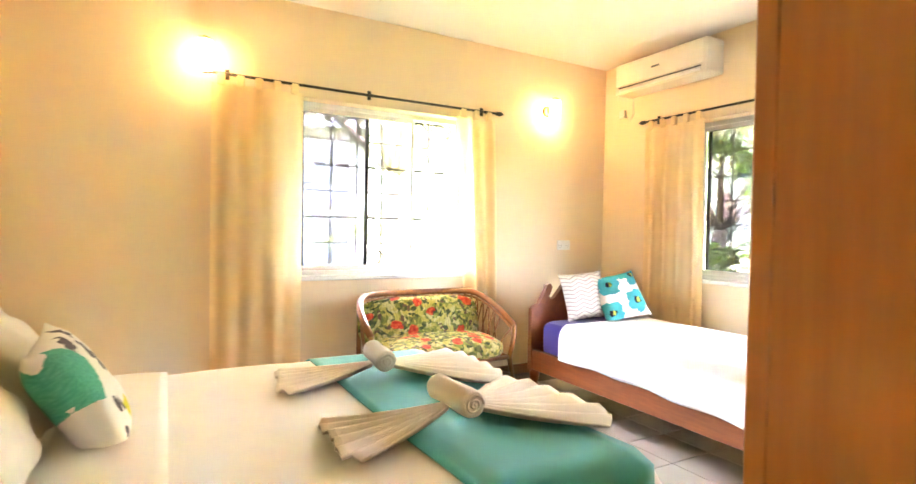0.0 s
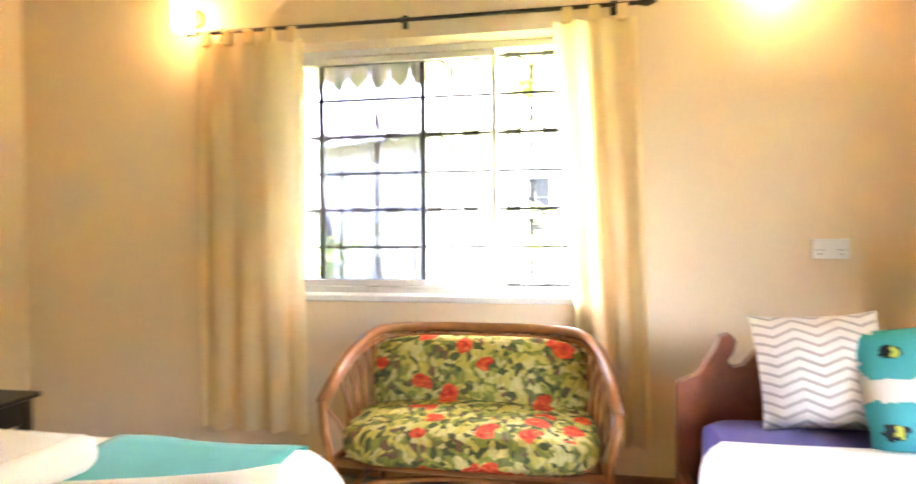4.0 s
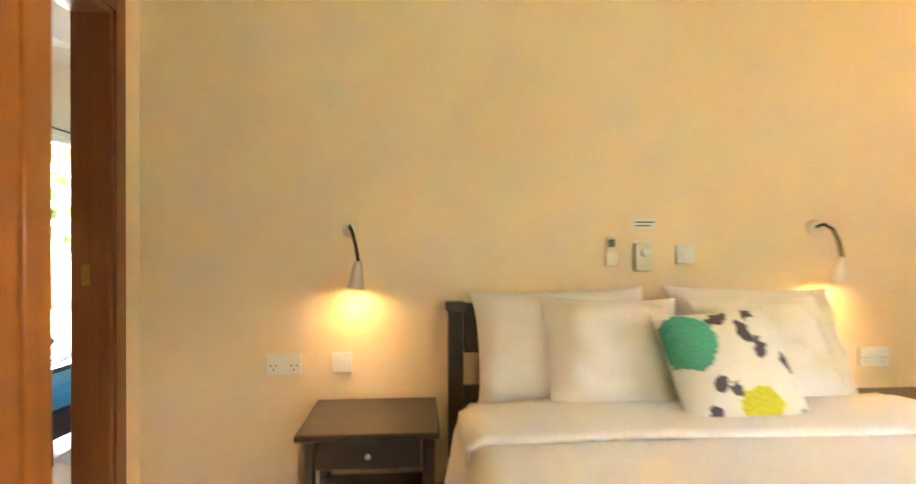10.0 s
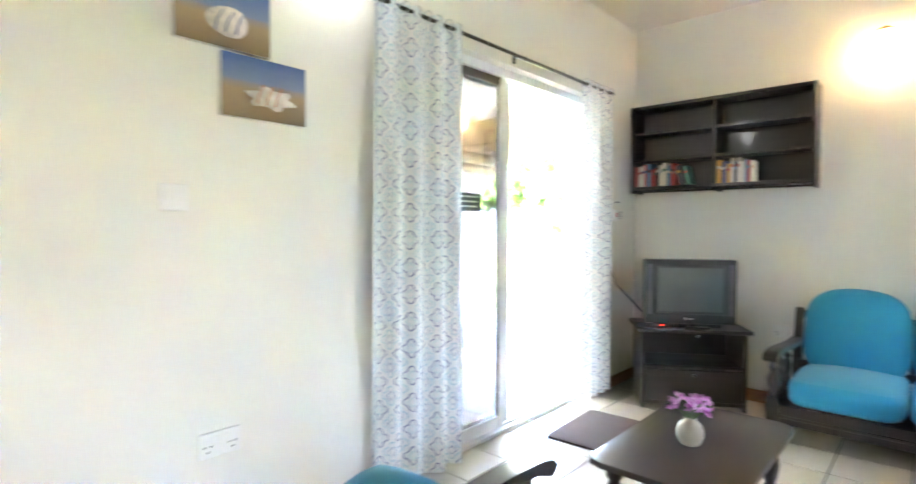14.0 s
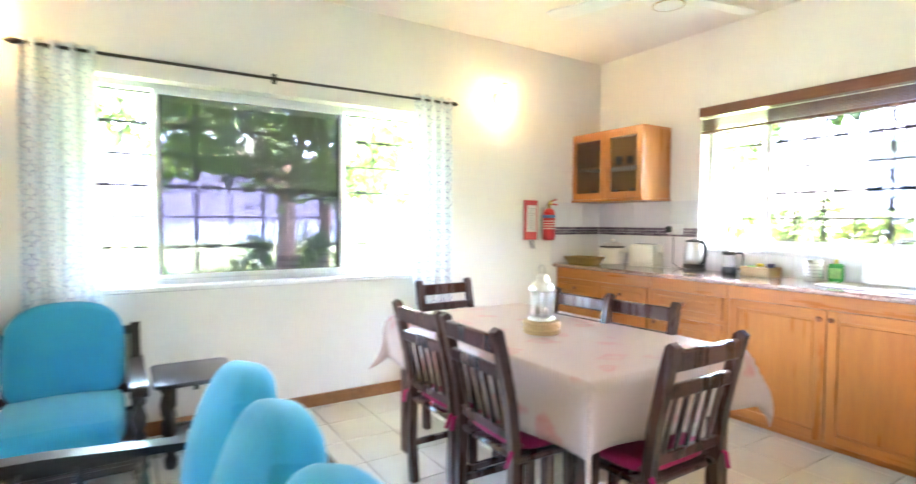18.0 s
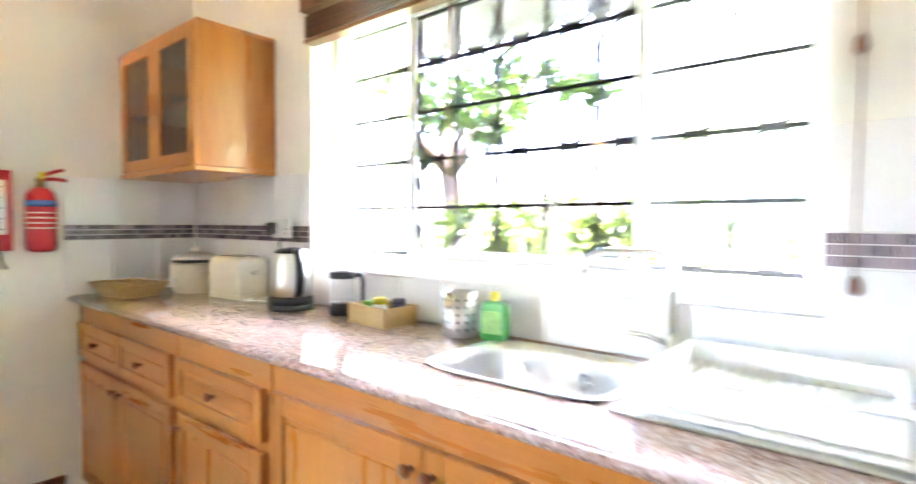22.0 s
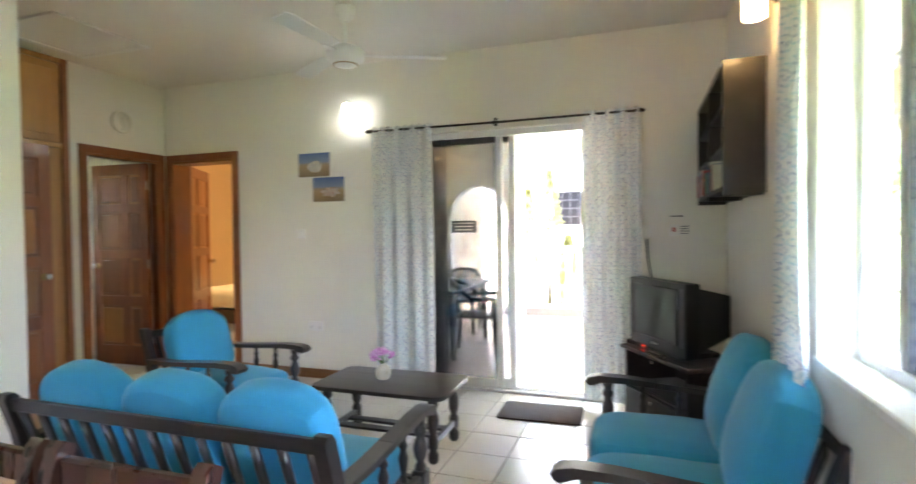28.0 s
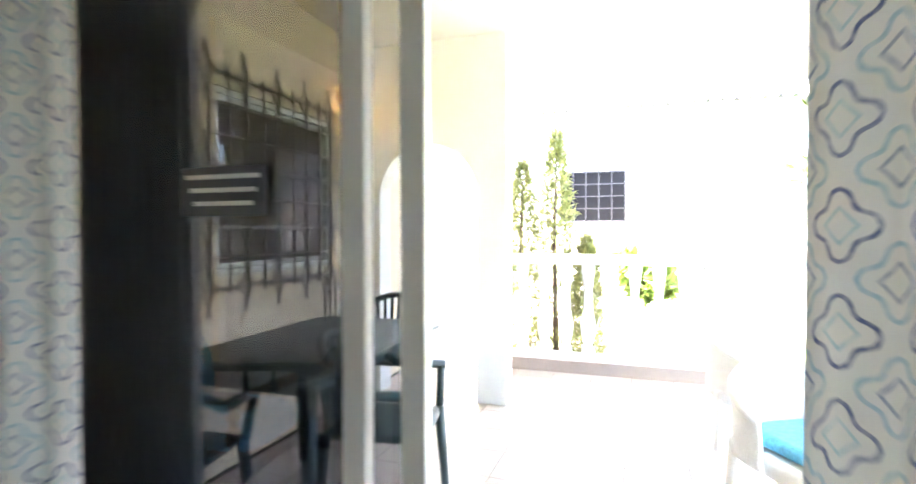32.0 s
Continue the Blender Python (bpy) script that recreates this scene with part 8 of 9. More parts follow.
def cloth_mat():
    w = Net("vinyl_tablecloth")
    v = w.coord("Object")
    wp = w.n("TexNoise")
    wp.inputs["Scale"].default_value = 7.0
    w.l(v, wp.inputs["Vector"])
    mv = w.n("VectorMath", op="MULTIPLY_ADD")
    w.l(wp.outputs["Color"], mv.inputs[0])
    mv.inputs[1].default_value = (0.22, 0.22, 0.1)
    w.l(v, mv.inputs[2])
    vo = w.n("TexVoronoi")
    vo.inputs["Scale"].default_value = 5.2
    w.l(mv.outputs[0], vo.inputs["Vector"])
    petal = w.ramp(vo.outputs["Distance"], [(0.0, (0.46, 0.09, 0.09)), (0.12, (0.47, 0.31, 0.26)), (0.22, (0.52, 0.15, 0.13)), (0.34, (0.48, 0.34, 0.28)), (0.40, (0.47, 0.34, 0.28))])
    c = w.mix(w.ramp(w.noise(v, 3.0), [(0.30, (0, 0, 0)), (0.46, (1, 1, 1))]), (0.47, 0.34, 0.28), petal)
    ri = w.n("TexWave", bands="DIAGONAL")
    ri.inputs["Scale"].default_value, ri.inputs["Distortion"].default_value = 46.0, 2.0
    w.l(v, ri.inputs["Vector"])
    c = w.mix(0.22, c, w.ramp(ri.outputs["Fac"], [(0.3, (0.50, 0.36, 0.31)), (0.7, (0.58, 0.48, 0.42))]))
    w.bump(w.noise(v, 120.0), 0.08, 0.002)
    return w.base(c, 0.28, 0.0, 0.5, 0.15)


M["vinyl"] = cloth_mat()


def tablecloth(u, v):
    hx, hy, dropx, dropy = (TX1 - TX0) / 2 + 0.004, (TY1 - TY0) / 2 + 0.004, 0.22, 0.24
    a, b = (u - 0.5) * 2 * (hx + dropx), (v - 0.5) * 2 * (hy + dropy)
    ox, oy = max(0.0, abs(a) - hx), max(0.0, abs(b) - hy)
    x, y = math.copysign(min(abs(a), hx), a), math.copysign(min(abs(b), hy), b)
    out = 0.018 * (1 - math.exp(-(ox + oy) * 30))
    wave = 0.022 * math.sin(b * 11 + a * 9)
    z = TZ + 0.002 - max(ox, oy) - 0.35 * min(ox, oy)
    if ox > 0:
        x += math.copysign(out + 0.06 * ox + wave * min(1, ox * 5) + 0.22 * min(ox, oy), a)
    if oy > 0:
        y += math.copysign(out + 0.06 * oy + wave * min(1, oy * 5) + 0.22 * min(ox, oy), b)
    return Vector(((TX0 + TX1) / 2 + x, (TY0 + TY1) / 2 + y, z))


single("tablecloth", surface(tablecloth, 80, 52), M["vinyl"], "glossy vinyl tablecloth with faded red flowers", "tablecloth", thick=0.003)
la = thing("lantern", "silver lantern with glass sides on the dining table", "lantern", pose(-2.345, 1.44, TZ + 0.065))
part("base", lathe([(0.062, 0), (0.065, 0.008), (0.055, 0.02)], 8), M["steel"], la)
part("glass", lathe([(0.048, 0.02), (0.048, 0.135)], 8), M["glass_vessel"], la)
for k in range(8):
    a = 2 * math.pi * k / 8
    part("bar", tube([(0.050 * math.cos(a), 0.050 * math.sin(a), 0.018), (0.050 * math.cos(a), 0.050 * math.sin(a), 0.14)], 0.0035, 5), M["steel"], la)
part("roof", lathe([(0.060, 0.135), (0.064, 0.142), (0.040, 0.175), (0.030, 0.18), (0.030, 0.20), (0.022, 0.21), (0.006, 0.215)], 8), M["steel"], la)
part("ring", tube(arc((0, 0, 0.235), 0.022, 0, 340, 15, "xz"), 0.003, 6, closed=True), M["steel"], la)
for k in range(6):
    single("table_coaster", lathe([(0.085, 0), (0.088, 0.004), (0.085, 0.009)], 24), M["bamboo"], "round woven coaster stacked under the lantern", "coaster", pose(-2.345 + 0.004 * (k % 2), 1.44 - 0.003 * (k % 3), TZ + 0.005 + 0.0098 * k), "stack of woven coasters")
M["magenta"] = cloth("magenta_cover", (0.33, 0.008, 0.085), 0.85, 220.0, 0.08)


def dining_chair(m):
    c = thing("dining_chair", "dark wooden dining chair with a magenta seat pad", "chair", m, "chairs round the dining table")
    cw = M["chair_wood"]
    part("seat", bx(-0.205, 0.205, -0.21, 0.19, 0.425, 0.45, 0.008), cw, c)
    for x in (-0.18, 0.18):
        part("front_leg", bx(x - 0.019, x + 0.019, -0.20, -0.162, 0, 0.425, 0.004), cw, c)
        post = [(0.15, 0.0), (0.19, 0.0), (0.205, 0.22), (0.20, 0.45), (0.222, 0.65), (0.265, 0.85), (0.285, 0.93), (0.262, 0.945), (0.245, 0.93), (0.225, 0.85), (0.182, 0.65), (0.160, 0.45), (0.165, 0.22)]
        part("back_post", slab(post, -0.018, 0.018, 0.0, Matrix.Translation((x, 0, 0)) @ Matrix.Rotation(radians(90), 4, "Y") @ Matrix.Rotation(radians(90), 4, "Z")), cw, c)
        part("side_stretcher", bx(x - 0.011, x + 0.011, -0.162, 0.17, 0.19, 0.215), cw, c)
    part("top_rail", bx(-0.165, 0.165, 0.248, 0.272, 0.845, 0.915, 0.006), cw, c)
    part("middle_rail", bx(-0.165, 0.165, 0.222, 0.244, 0.745, 0.795, 0.005), cw, c)
    part("lower_rail", bx(-0.165, 0.165, 0.176, 0.196, 0.50, 0.54, 0.004), cw, c)
    for k in range(5):
        x = -0.12 + 0.06 * k
        part("spindle", tube([(x, 0.187, 0.535), (x, 0.208, 0.64), (x, 0.232, 0.75)], 0.010, 6), cw, c)
    part("front_rail", bx(-0.165, 0.165, -0.19, -0.172, 0.37, 0.425), cw, c)
    p = part("seat_pad", softbox(0.39, 0.37, 0.055, 4.0, 6, 0.01, m=Matrix.Translation((0, -0.015, 0.477))), M["magenta"], c, "magenta tufted seat pad")
    for x in (-0.18, 0.18):
        part("tie", tube([(x * 0.9, 0.13, 0.475), (x, 0.185, 0.485), (x * 1.1, 0.21, 0.47), (x * 1.05, 0.225, 0.42)], 0.009, 6), M["magenta"], p)
    for q in [*c.children, *p.children]:
        q.data.transform(Matrix.Diagonal((1.03, 1, 0.96, 1)))
    return c


ch = dining_chair(pose(-2.56, 1.15, 0, 0, 0, 181))
for x, y, rz in ((-2.12, 1.15, 178), (-2.53, 1.64, 3), (-2.17, 1.69, 4), (-3.14, 1.55, 93), (-1.74, 1.40, -90)):
    copy_thing(ch, pose(x, y, 0, 0, 0, rz))


# ---- veranda ----
fixed("veranda_floor", bx(-6.2, -0.80, -7.06, -2.68, -0.14, -0.018), M["grout"], "grout bed of the veranda floor")
fixed("veranda_ceiling", bx(-6.2, -0.80, -7.3, -2.68, 2.70, 2.77), M["ceiling"], "white veranda ceiling")
fixed("veranda_beam", bx(-6.2, -0.80, -6.75, -6.55, 2.45, 2.70), M["render"], "white rendered beam along the veranda")
rl = thing("balustrade", "white concrete balustrade of the veranda", "balustrade", pose(0, -0.13, 0))
part("top_rail", bx(-4.55, -1.50, -6.58, -6.42, 0.96, 1.05, 0.012), M["render"], rl)
part("plinth", bx(-4.55, -1.45, -6.59, -6.40, -0.02, 0.14, 0.01), M["render"], rl)
bal = [(0.055, 0.14), (0.055, 0.20), (0.035, 0.23), (0.060, 0.32), (0.066, 0.40), (0.042, 0.56), (0.034, 0.70), (0.050, 0.86), (0.058, 0.89), (0.058, 0.96)]
balm = finish(lathe(bal, 12), "baluster")
for k in range(15):
    part("baluster", balm, M["render"], rl, at=Matrix.Translation((-4.42 + 0.20 * k, -6.50, 0)))
single("veranda_kerb", bx(-4.55, -1.40, -6.529, -6.510, -0.018, 0.10, 0.003), mottled("kerb_tile", (0.36, 0.29, 0.25), 0.4, 5.0, 0.1), "brown tiled kerb along the balustrade", "kerb")
for x in (-4.70,):
    fixed("veranda_column", bx(x - 0.13, x + 0.13, -6.75, -6.51, -0.02, 2.45, 0.015), M["render"], "white square veranda column")


def arch_wall(name, label, m, width, height, a0, a1, spring):
    """A wall in local x, z with a round-headed opening, 0.18 thick."""
    n = 16
    r = (a1 - a0) / 2
    top = [((a0 + a1) / 2 - r * math.cos(math.pi * k / n), spring + r * math.sin(math.pi * k / n)) for k in range(n + 1)]
    out = [(0, 0), (a0, 0)] + top + [(a1, 0), (width, 0), (width, height), (0, height)]
    fixed(name, slab(out, -0.09, 0.09, 0.0, m @ Matrix.Rotation(radians(90), 4, "X")), M["render"], label)


arch_wall("veranda_arch", "white wall with a round arch at the end of the veranda", pose(-1.95, -5.55, -0.02), 1.15, 2.72, 0.22, 1.02, 1.55)
arch_wall("veranda_arch_west", "white veranda end wall with a wide arch", pose(-5.9, -6.40, -0.02, 0, 0, 90), 3.6, 2.72, 0.5, 3.1, 0.95)
lg = thing("log_beam", "peeled log beam ends under the veranda roof", "beam", pose(0, 0, 0))
for k, (z, r) in enumerate(((2.12, 0.07), (1.96, 0.055))):
    part("log", tube([(-5.6, -5.2 + 0.1 * k, z), (-3.98, -5.1 + 0.1 * k, z)], r, 12), M["log"], lg)
bb = thing("bamboo_blind", "rolled bamboo blind hanging under the veranda beam", "blind", pose(-5.55, -4.6, 0))
part("roll", tube([(0, -1.2, 2.30), (0, 1.4, 2.30)], 0.06, 12), M["bamboo"], bb)
for k in range(9):
    part("slat", bx(-0.01, 0.0, -1.2, 1.4, 2.36 + 0.035 * k, 2.39 + 0.035 * k), M["bamboo"], bb)
part("cord", tube([(0.02, -0.3, 2.35), (0.03, -0.28, 2.1), (0.02, -0.22, 2.02)], 0.004, 5), M["bamboo"], bb)
gt = thing("garden_gate", "low black iron gate beside the veranda arch", "gate", pose(-1.02, -4.98, 0, 0, 0, 90))
for k in range(8):
    part("bar", bx(0.06 * k - 0.005, 0.06 * k + 0.005, -0.005, 0.005, 0.0, 0.95), M["iron"], gt)
for z in (0.08, 0.90):
    part("rail", bx(-0.01, 0.43, -0.007, 0.007, z, z + 0.02), M["iron"], gt)
sconce("lit wall lamp with a warm glass cylinder on the veranda wall", pose(-0.80, -5.10, 2.22, 0, 0, -90), M["bulb_warm"], M["brass"])
sconce("lit wall lamp with a warm glass cylinder at the veranda end", pose(-4.6, -6.38, 2.22, 0, 0, 180), M["bulb_warm"], M["brass"])


def plastic_chair(m):
    c = thing("garden_chair", "dark green moulded plastic armchair", "chair", m, "green plastic chairs")
    g = M["plastic_green"]
    part("seat", softbox(0.44, 0.44, 0.035, 7.0, 4, m=Matrix.Translation((0, 0, 0.42))), g, c)
    for x in (-0.21, 0.21):
        for y, dy in ((-0.20, -0.03), (0.20, 0.04)):
            part("leg", tube([(x, y, 0.43), (x * 1.1, y + dy, 0.0)], [0.026, 0.018], 6), g, c)
    pts = [(-0.27, -0.22, 0.62)] + [(-0.27 * math.cos(radians(180 * k / 12)) * 1.0, 0.02 + 0.26 * math.sin(radians(180 * k / 12)), 0.62 + 0.19 * math.sin(radians(180 * k / 12))) for k in range(13)] + [(0.27, -0.22, 0.62)]
    part("back_rim", tube(pts, 0.022, 8), g, c)
    for k in range(7):
        x = -0.15 + 0.05 * k
        part("back_slat", tube([(x * 0.9, 0.21, 0.43), (x, 0.245, 0.62), (x * 1.05, 0.02 + 0.26 * math.sqrt(max(0, 1 - (x / 0.27) ** 2)), 0.62 + 0.19 * math.sqrt(max(0, 1 - (x / 0.27) ** 2)))], 0.012, 5), g, c)
    for s in (-1, 1):
        part("arm_support", tube([(s * 0.27, -0.20, 0.62), (s * 0.225, -0.20, 0.42)], 0.02, 6), g, c)
    return c


pc = plastic_chair(pose(-1.80, -3.85, -0.01, 0, 0, -80))
copy_thing(pc, pose(-1.22, -4.98, -0.01, 0, 0, 185))
copy_thing(pc, pose(-1.15, -3.25, -0.01, 0, 0, 10))
pt = thing("garden_table", "dark green plastic garden table", "table", pose(-1.32, -4.05, -0.01))
part("tabletop", slab([(-0.42, -0.62), (-0.36, -0.70), (0.36, -0.70), (0.42, -0.62), (0.42, 0.62), (0.36, 0.70), (-0.36, 0.70), (-0.42, 0.62)], 0.695, 0.72, 0.006), M["plastic_green"], pt)
part("apron", bx(-0.36, 0.36, -0.62, 0.62, 0.64, 0.695), M["plastic_green"], pt)
for x in (-0.33, 0.33):
    for y in (-0.58, 0.58):
        part("leg", tube([(x, y, 0.69), (x * 1.05, y * 1.02, 0.0)], [0.042, 0.026], 8), M["plastic_green"], pt)


def wicker_chair(m):
    c = thing("wicker_chair", "white wicker armchair with a blue seat pad", "chair", m, "white wicker chairs")
    w = M["wicker"]
    part("seat_base", softbox(0.56, 0.54, 0.10, 6.0, 5, m=Matrix.Translation((0, 0, 0.31))), w, c)
    for x in (-0.24, 0.24):
        for y in (-0.22, 0.22):
            part("leg", tube([(x, y, 0.30), (x * 1.05, y * 1.08, 0.0)], 0.022, 8), w, c)

    def back(u, v):
        a = radians(-100 + 200 * u)
        h = 0.50 + 0.15 * math.cos(a * 0.72) ** 2
        return Vector((0.31 * math.sin(a) * (1 + 0.06 * v), 0.02 + 0.29 * math.cos(a), 0.30 + (h - 0.30) * v))
    part("back", surface(back, 26, 12), w, c, thick=0.022)
    rim_ = [back(k / 26, 1.0) for k in range(27)]
    part("rim", tube(rim_, 0.026, 8), w, c)
    part("seat_pad", softbox(0.48, 0.46, 0.07, 4.0, 5, m=Matrix.Translation((0, -0.02, 0.39))), mottled("blue_check_pad", (0.10, 0.38, 0.52), 0.85, 30.0, 0.3), c, "light blue checked seat pad")
    return c


wc = wicker_chair(pose(-3.58, -5.30, -0.01, 0, 0, -100))
copy_thing(wc, pose(-3.60, -4.30, -0.01, 0, 0, -150))

# ---- garden ----
gr = surface(lambda u, v: Vector(((u - 0.5) * 2400, (v - 0.5) * 2400, -0.16)), 4, 4)
fixed("ground", gr, M["grass"], "grass ground around the house")
fixed("path", bx(-3.0, -0.4, -8.6, -7.06, -0.2, -0.12), mottled("path_sand", (0.42, 0.36, 0.26), 0.9, 4.0, 0.2), "pale garden path")


def crown(bm, c, rad, n, size, rnd, squash=0.8):
    """Leaves strewn in uneven clumps round c."""
    clumps = []
    for _ in range(max(6, n // 60)):
        d = Vector((rnd.gauss(0, 1), rnd.gauss(0, 1), rnd.gauss(0, 1))).normalized() * rad * rnd.uniform(0.35, 1.0)
        clumps.append((Vector((d.x, d.y, d.z * squash)) + Vector(c), rad * rnd.uniform(0.16, 0.34)))
    vs, fs = [], []
    for _ in range(n):
        cc, cr = rnd.choice(clumps)
        p = cc + Vector((rnd.gauss(0, 0.5), rnd.gauss(0, 0.5), rnd.gauss(0, 0.42))) * cr
        q = Euler((rnd.uniform(-1.1, 1.1), rnd.uniform(-1.1, 1.1), rnd.uniform(0, 6.28))).to_matrix()
        s = size * rnd.uniform(0.6, 1.3)
        k = len(vs)
        vs += [tuple(p + q @ Vector(o) * s) for o in ((-1, 0, 0), (-0.2, -0.42, 0.10), (1, 0, -0.1), (-0.2, 0.42, 0.10))]
        fs.append((k, k + 1, k + 2, k + 3))
    bm.extend(((vs, fs),))


def leaves(name, blobs, material, parent, seed, size):
    rnd = random.Random(seed)
    store = []
    for c, rad, n in blobs:
        crown(store, c, rad, n, size, rnd)
    vs, fs = [], []
    for v, f in store:
        k = len(vs)
        vs += v
        fs += [tuple(i + k for i in q) for q in f]
    me = bpy.data.meshes.new(name)
    me.from_pydata(vs, [], fs)
    return part(name, me, material, parent)


def tree(label, x, y, h, rad, seed, n=2200, size=0.12, mat="leaf"):
    t = thing("tree", label, "tree", pose(x, y, -0.16), "garden trees")
    rnd = random.Random(seed)
    b = 0.035 * h + 0.03
    part("trunk", tube([(0, 0, 0), (0.1 * rnd.uniform(-1, 1), 0.1, h * 0.3), (0.2 * rnd.uniform(-1, 1), 0.15, h * 0.62)], [b, b * 0.8, b * 0.55], 10), M["bark"], t)
    blobs = []
    for k in range(6):
        a = k * 1.05 + rnd.uniform(0, 0.6)
        e = Vector((rad * 0.75 * math.cos(a), rad * 0.75 * math.sin(a), h * rnd.uniform(0.55, 0.95)))
        part("limb", tube([(0, 0.12, h * 0.45), e * 0.55 + Vector((0, 0, h * 0.22)), e], [b * 0.4, b * 0.25, b * 0.1], 6), M["bark"], t)
        blobs.append((tuple(e), rad * 0.62, n // 6))
    leaves("crown", blobs, M[mat], t, seed, size)
    return t


def bush(label, x, y, rad, seed, n=900, size=0.07, mat="leaf_light", h=0.5):
    t = thing("bush", label, "bush", pose(x, y, -0.16), "garden bushes")
    part("stems", tube([(0, 0, 0), (0.03, 0.02, h * 0.6), (0.05, -0.03, h)], 0.02, 5), M["bark"], t)
    leaves("foliage", [((0, 0, h), rad, n)], M[mat], t, seed, size)
    return t


def palm(label, x, y, h, seed, mat="leaf", n=13, reach=1.3):
    t = thing("palm", label, "palm", pose(x, y, -0.16), "garden palms")
    rnd = random.Random(seed)
    part("trunk", tube([(0, 0, 0), (0.05, 0.02, h * 0.5), (0.02, 0.05, h)], [0.07, 0.055, 0.05], 8), M["bark"], t)
    for k in range(n):
        a = 2 * math.pi * k / n + rnd.uniform(-0.2, 0.2)
        up = rnd.uniform(0.2, 1.1)
        bm = bmesh.new()
        pts = []
        for i in range(10):
            s = i / 9
            r = reach * s
            pts.append(Vector((r * math.cos(a), r * math.sin(a), h + up * s * 0.9 - 1.1 * s * s * reach * 0.55)))
        for i in range(1, 10):
            d = (pts[i] - pts[i - 1]).normalized()
            sd = d.cross(Vector((0, 0, 1))).normalized()
            for g in (-1, 1):
                for o in (0.0, 0.5):
                    p = pts[i - 1].lerp(pts[i], o)
                    tip = p + sd * g * 0.36 * reach * (1 - abs(i / 9 - 0.45)) * 0.8 + d * 0.16 - Vector((0, 0, 0.10))
                    bm.faces.new([bm.verts.new(p), bm.verts.new(p + d * 0.045), bm.verts.new(tip)])
        part("frond", bm, M[mat], t)
    return t


def house(name, label, m, w, d, h, windows, arch=None, roof_h=1.3, over=0.55):
    """A white bungalow with its front at local y = 0 towards -y."""
    g = thing(name, label, "house", m)
    part("wall", bx(0, w, 0, d, -0.16, h), M["render"], g, smooth=False)
    for x0, x1, z0, z1 in windows:
        wn = part("window", bx(x0, x1, -0.012, 0.004, z0, z1), mottled("dark_window", (0.012, 0.012, 0.014), 0.75, spec=0.1), g, smooth=False)
        for k in range(6):
            part("grille_bar", bx(x0 + (x1 - x0) * k / 5 - 0.008, x0 + (x1 - x0) * k / 5 + 0.008, -0.075, -0.06, z0 - 0.05, z1 + 0.05), M["iron"], wn, smooth=False)
        for k in range(5):
            z = z0 + (z1 - z0) * k / 4
            part("grille_bar", bx(x0 - 0.03, x1 + 0.03, -0.088, -0.0755, z - 0.008, z + 0.008), M["iron"], wn, smooth=False)
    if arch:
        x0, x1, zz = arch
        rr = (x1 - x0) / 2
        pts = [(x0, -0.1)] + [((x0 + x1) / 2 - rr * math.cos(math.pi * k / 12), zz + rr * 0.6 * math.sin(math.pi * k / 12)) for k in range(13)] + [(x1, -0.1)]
        # The porch's shade is a dark arched plate laid on the flat wall.
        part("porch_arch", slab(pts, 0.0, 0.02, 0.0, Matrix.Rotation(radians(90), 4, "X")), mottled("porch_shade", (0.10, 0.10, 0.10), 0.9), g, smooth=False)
    bm = bmesh.new()
    a = [bm.verts.new(p) for p in ((-over, -over, h), (w + over, -over, h), (w + over, d + over, h), (-over, d + over, h))]
    b = [bm.verts.new(p) for p in ((d * 0.4, d / 2, h + roof_h), (w - d * 0.4, d / 2, h + roof_h))]
    bm.faces.new((a[0], a[1], b[1], b[0]))
    bm.faces.new((a[2], a[3], b[0], b[1]))
    bm.faces.new((a[1], a[2], b[1]))
    bm.faces.new((a[3], a[0], b[0]))
    bm.faces.new(a[::-1])
    rf = part("roof", bm, M["roof"], g, smooth=False)
    n = int((w + 2 * over) / 0.15)
    one = finish(slab([(0.003, 0.0), (0.003, -0.09), (0.045, -0.15), (0.10, -0.15), (0.145, -0.09), (0.145, 0.0)], 0.0, 0.015, 0.0, Matrix.Rotation(radians(90), 4, "X")), "scallop", False)
    for k in range(n):
        part("scallop", one, M["white"], rf, at=Matrix.Translation((-over + (w + 2 * over) * k / n, -over - 0.002, h + 0.02)))
    return g


NB = pose(-6.05, 14.89, 0, 0, 0, -26)
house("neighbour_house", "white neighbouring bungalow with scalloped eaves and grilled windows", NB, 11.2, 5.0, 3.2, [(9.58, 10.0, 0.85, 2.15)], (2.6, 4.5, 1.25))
acu = thing("outdoor_unit", "white air conditioner unit on the neighbouring wall", "air conditioner", NB @ pose(10.4, 0, 2.1))
part("case", bx(-0.2, 0.2, -0.22, -0.005, 0, 0.34, 0.01), M["plastic_white"], acu)
for k in range(9):
    part("slat", bx(-0.14, 0.14, -0.23, -0.22, 0.04 + 0.03 * k, 0.052 + 0.03 * k), M["ink"], acu, smooth=False)
house("garden_house", "white garden building with a grilled window beyond the veranda", pose(1.4, -9.2, 0, 0, 0, 180), 7.0, 4.0, 2.9, [(3.2, 4.05, 1.40, 2.06)], None)


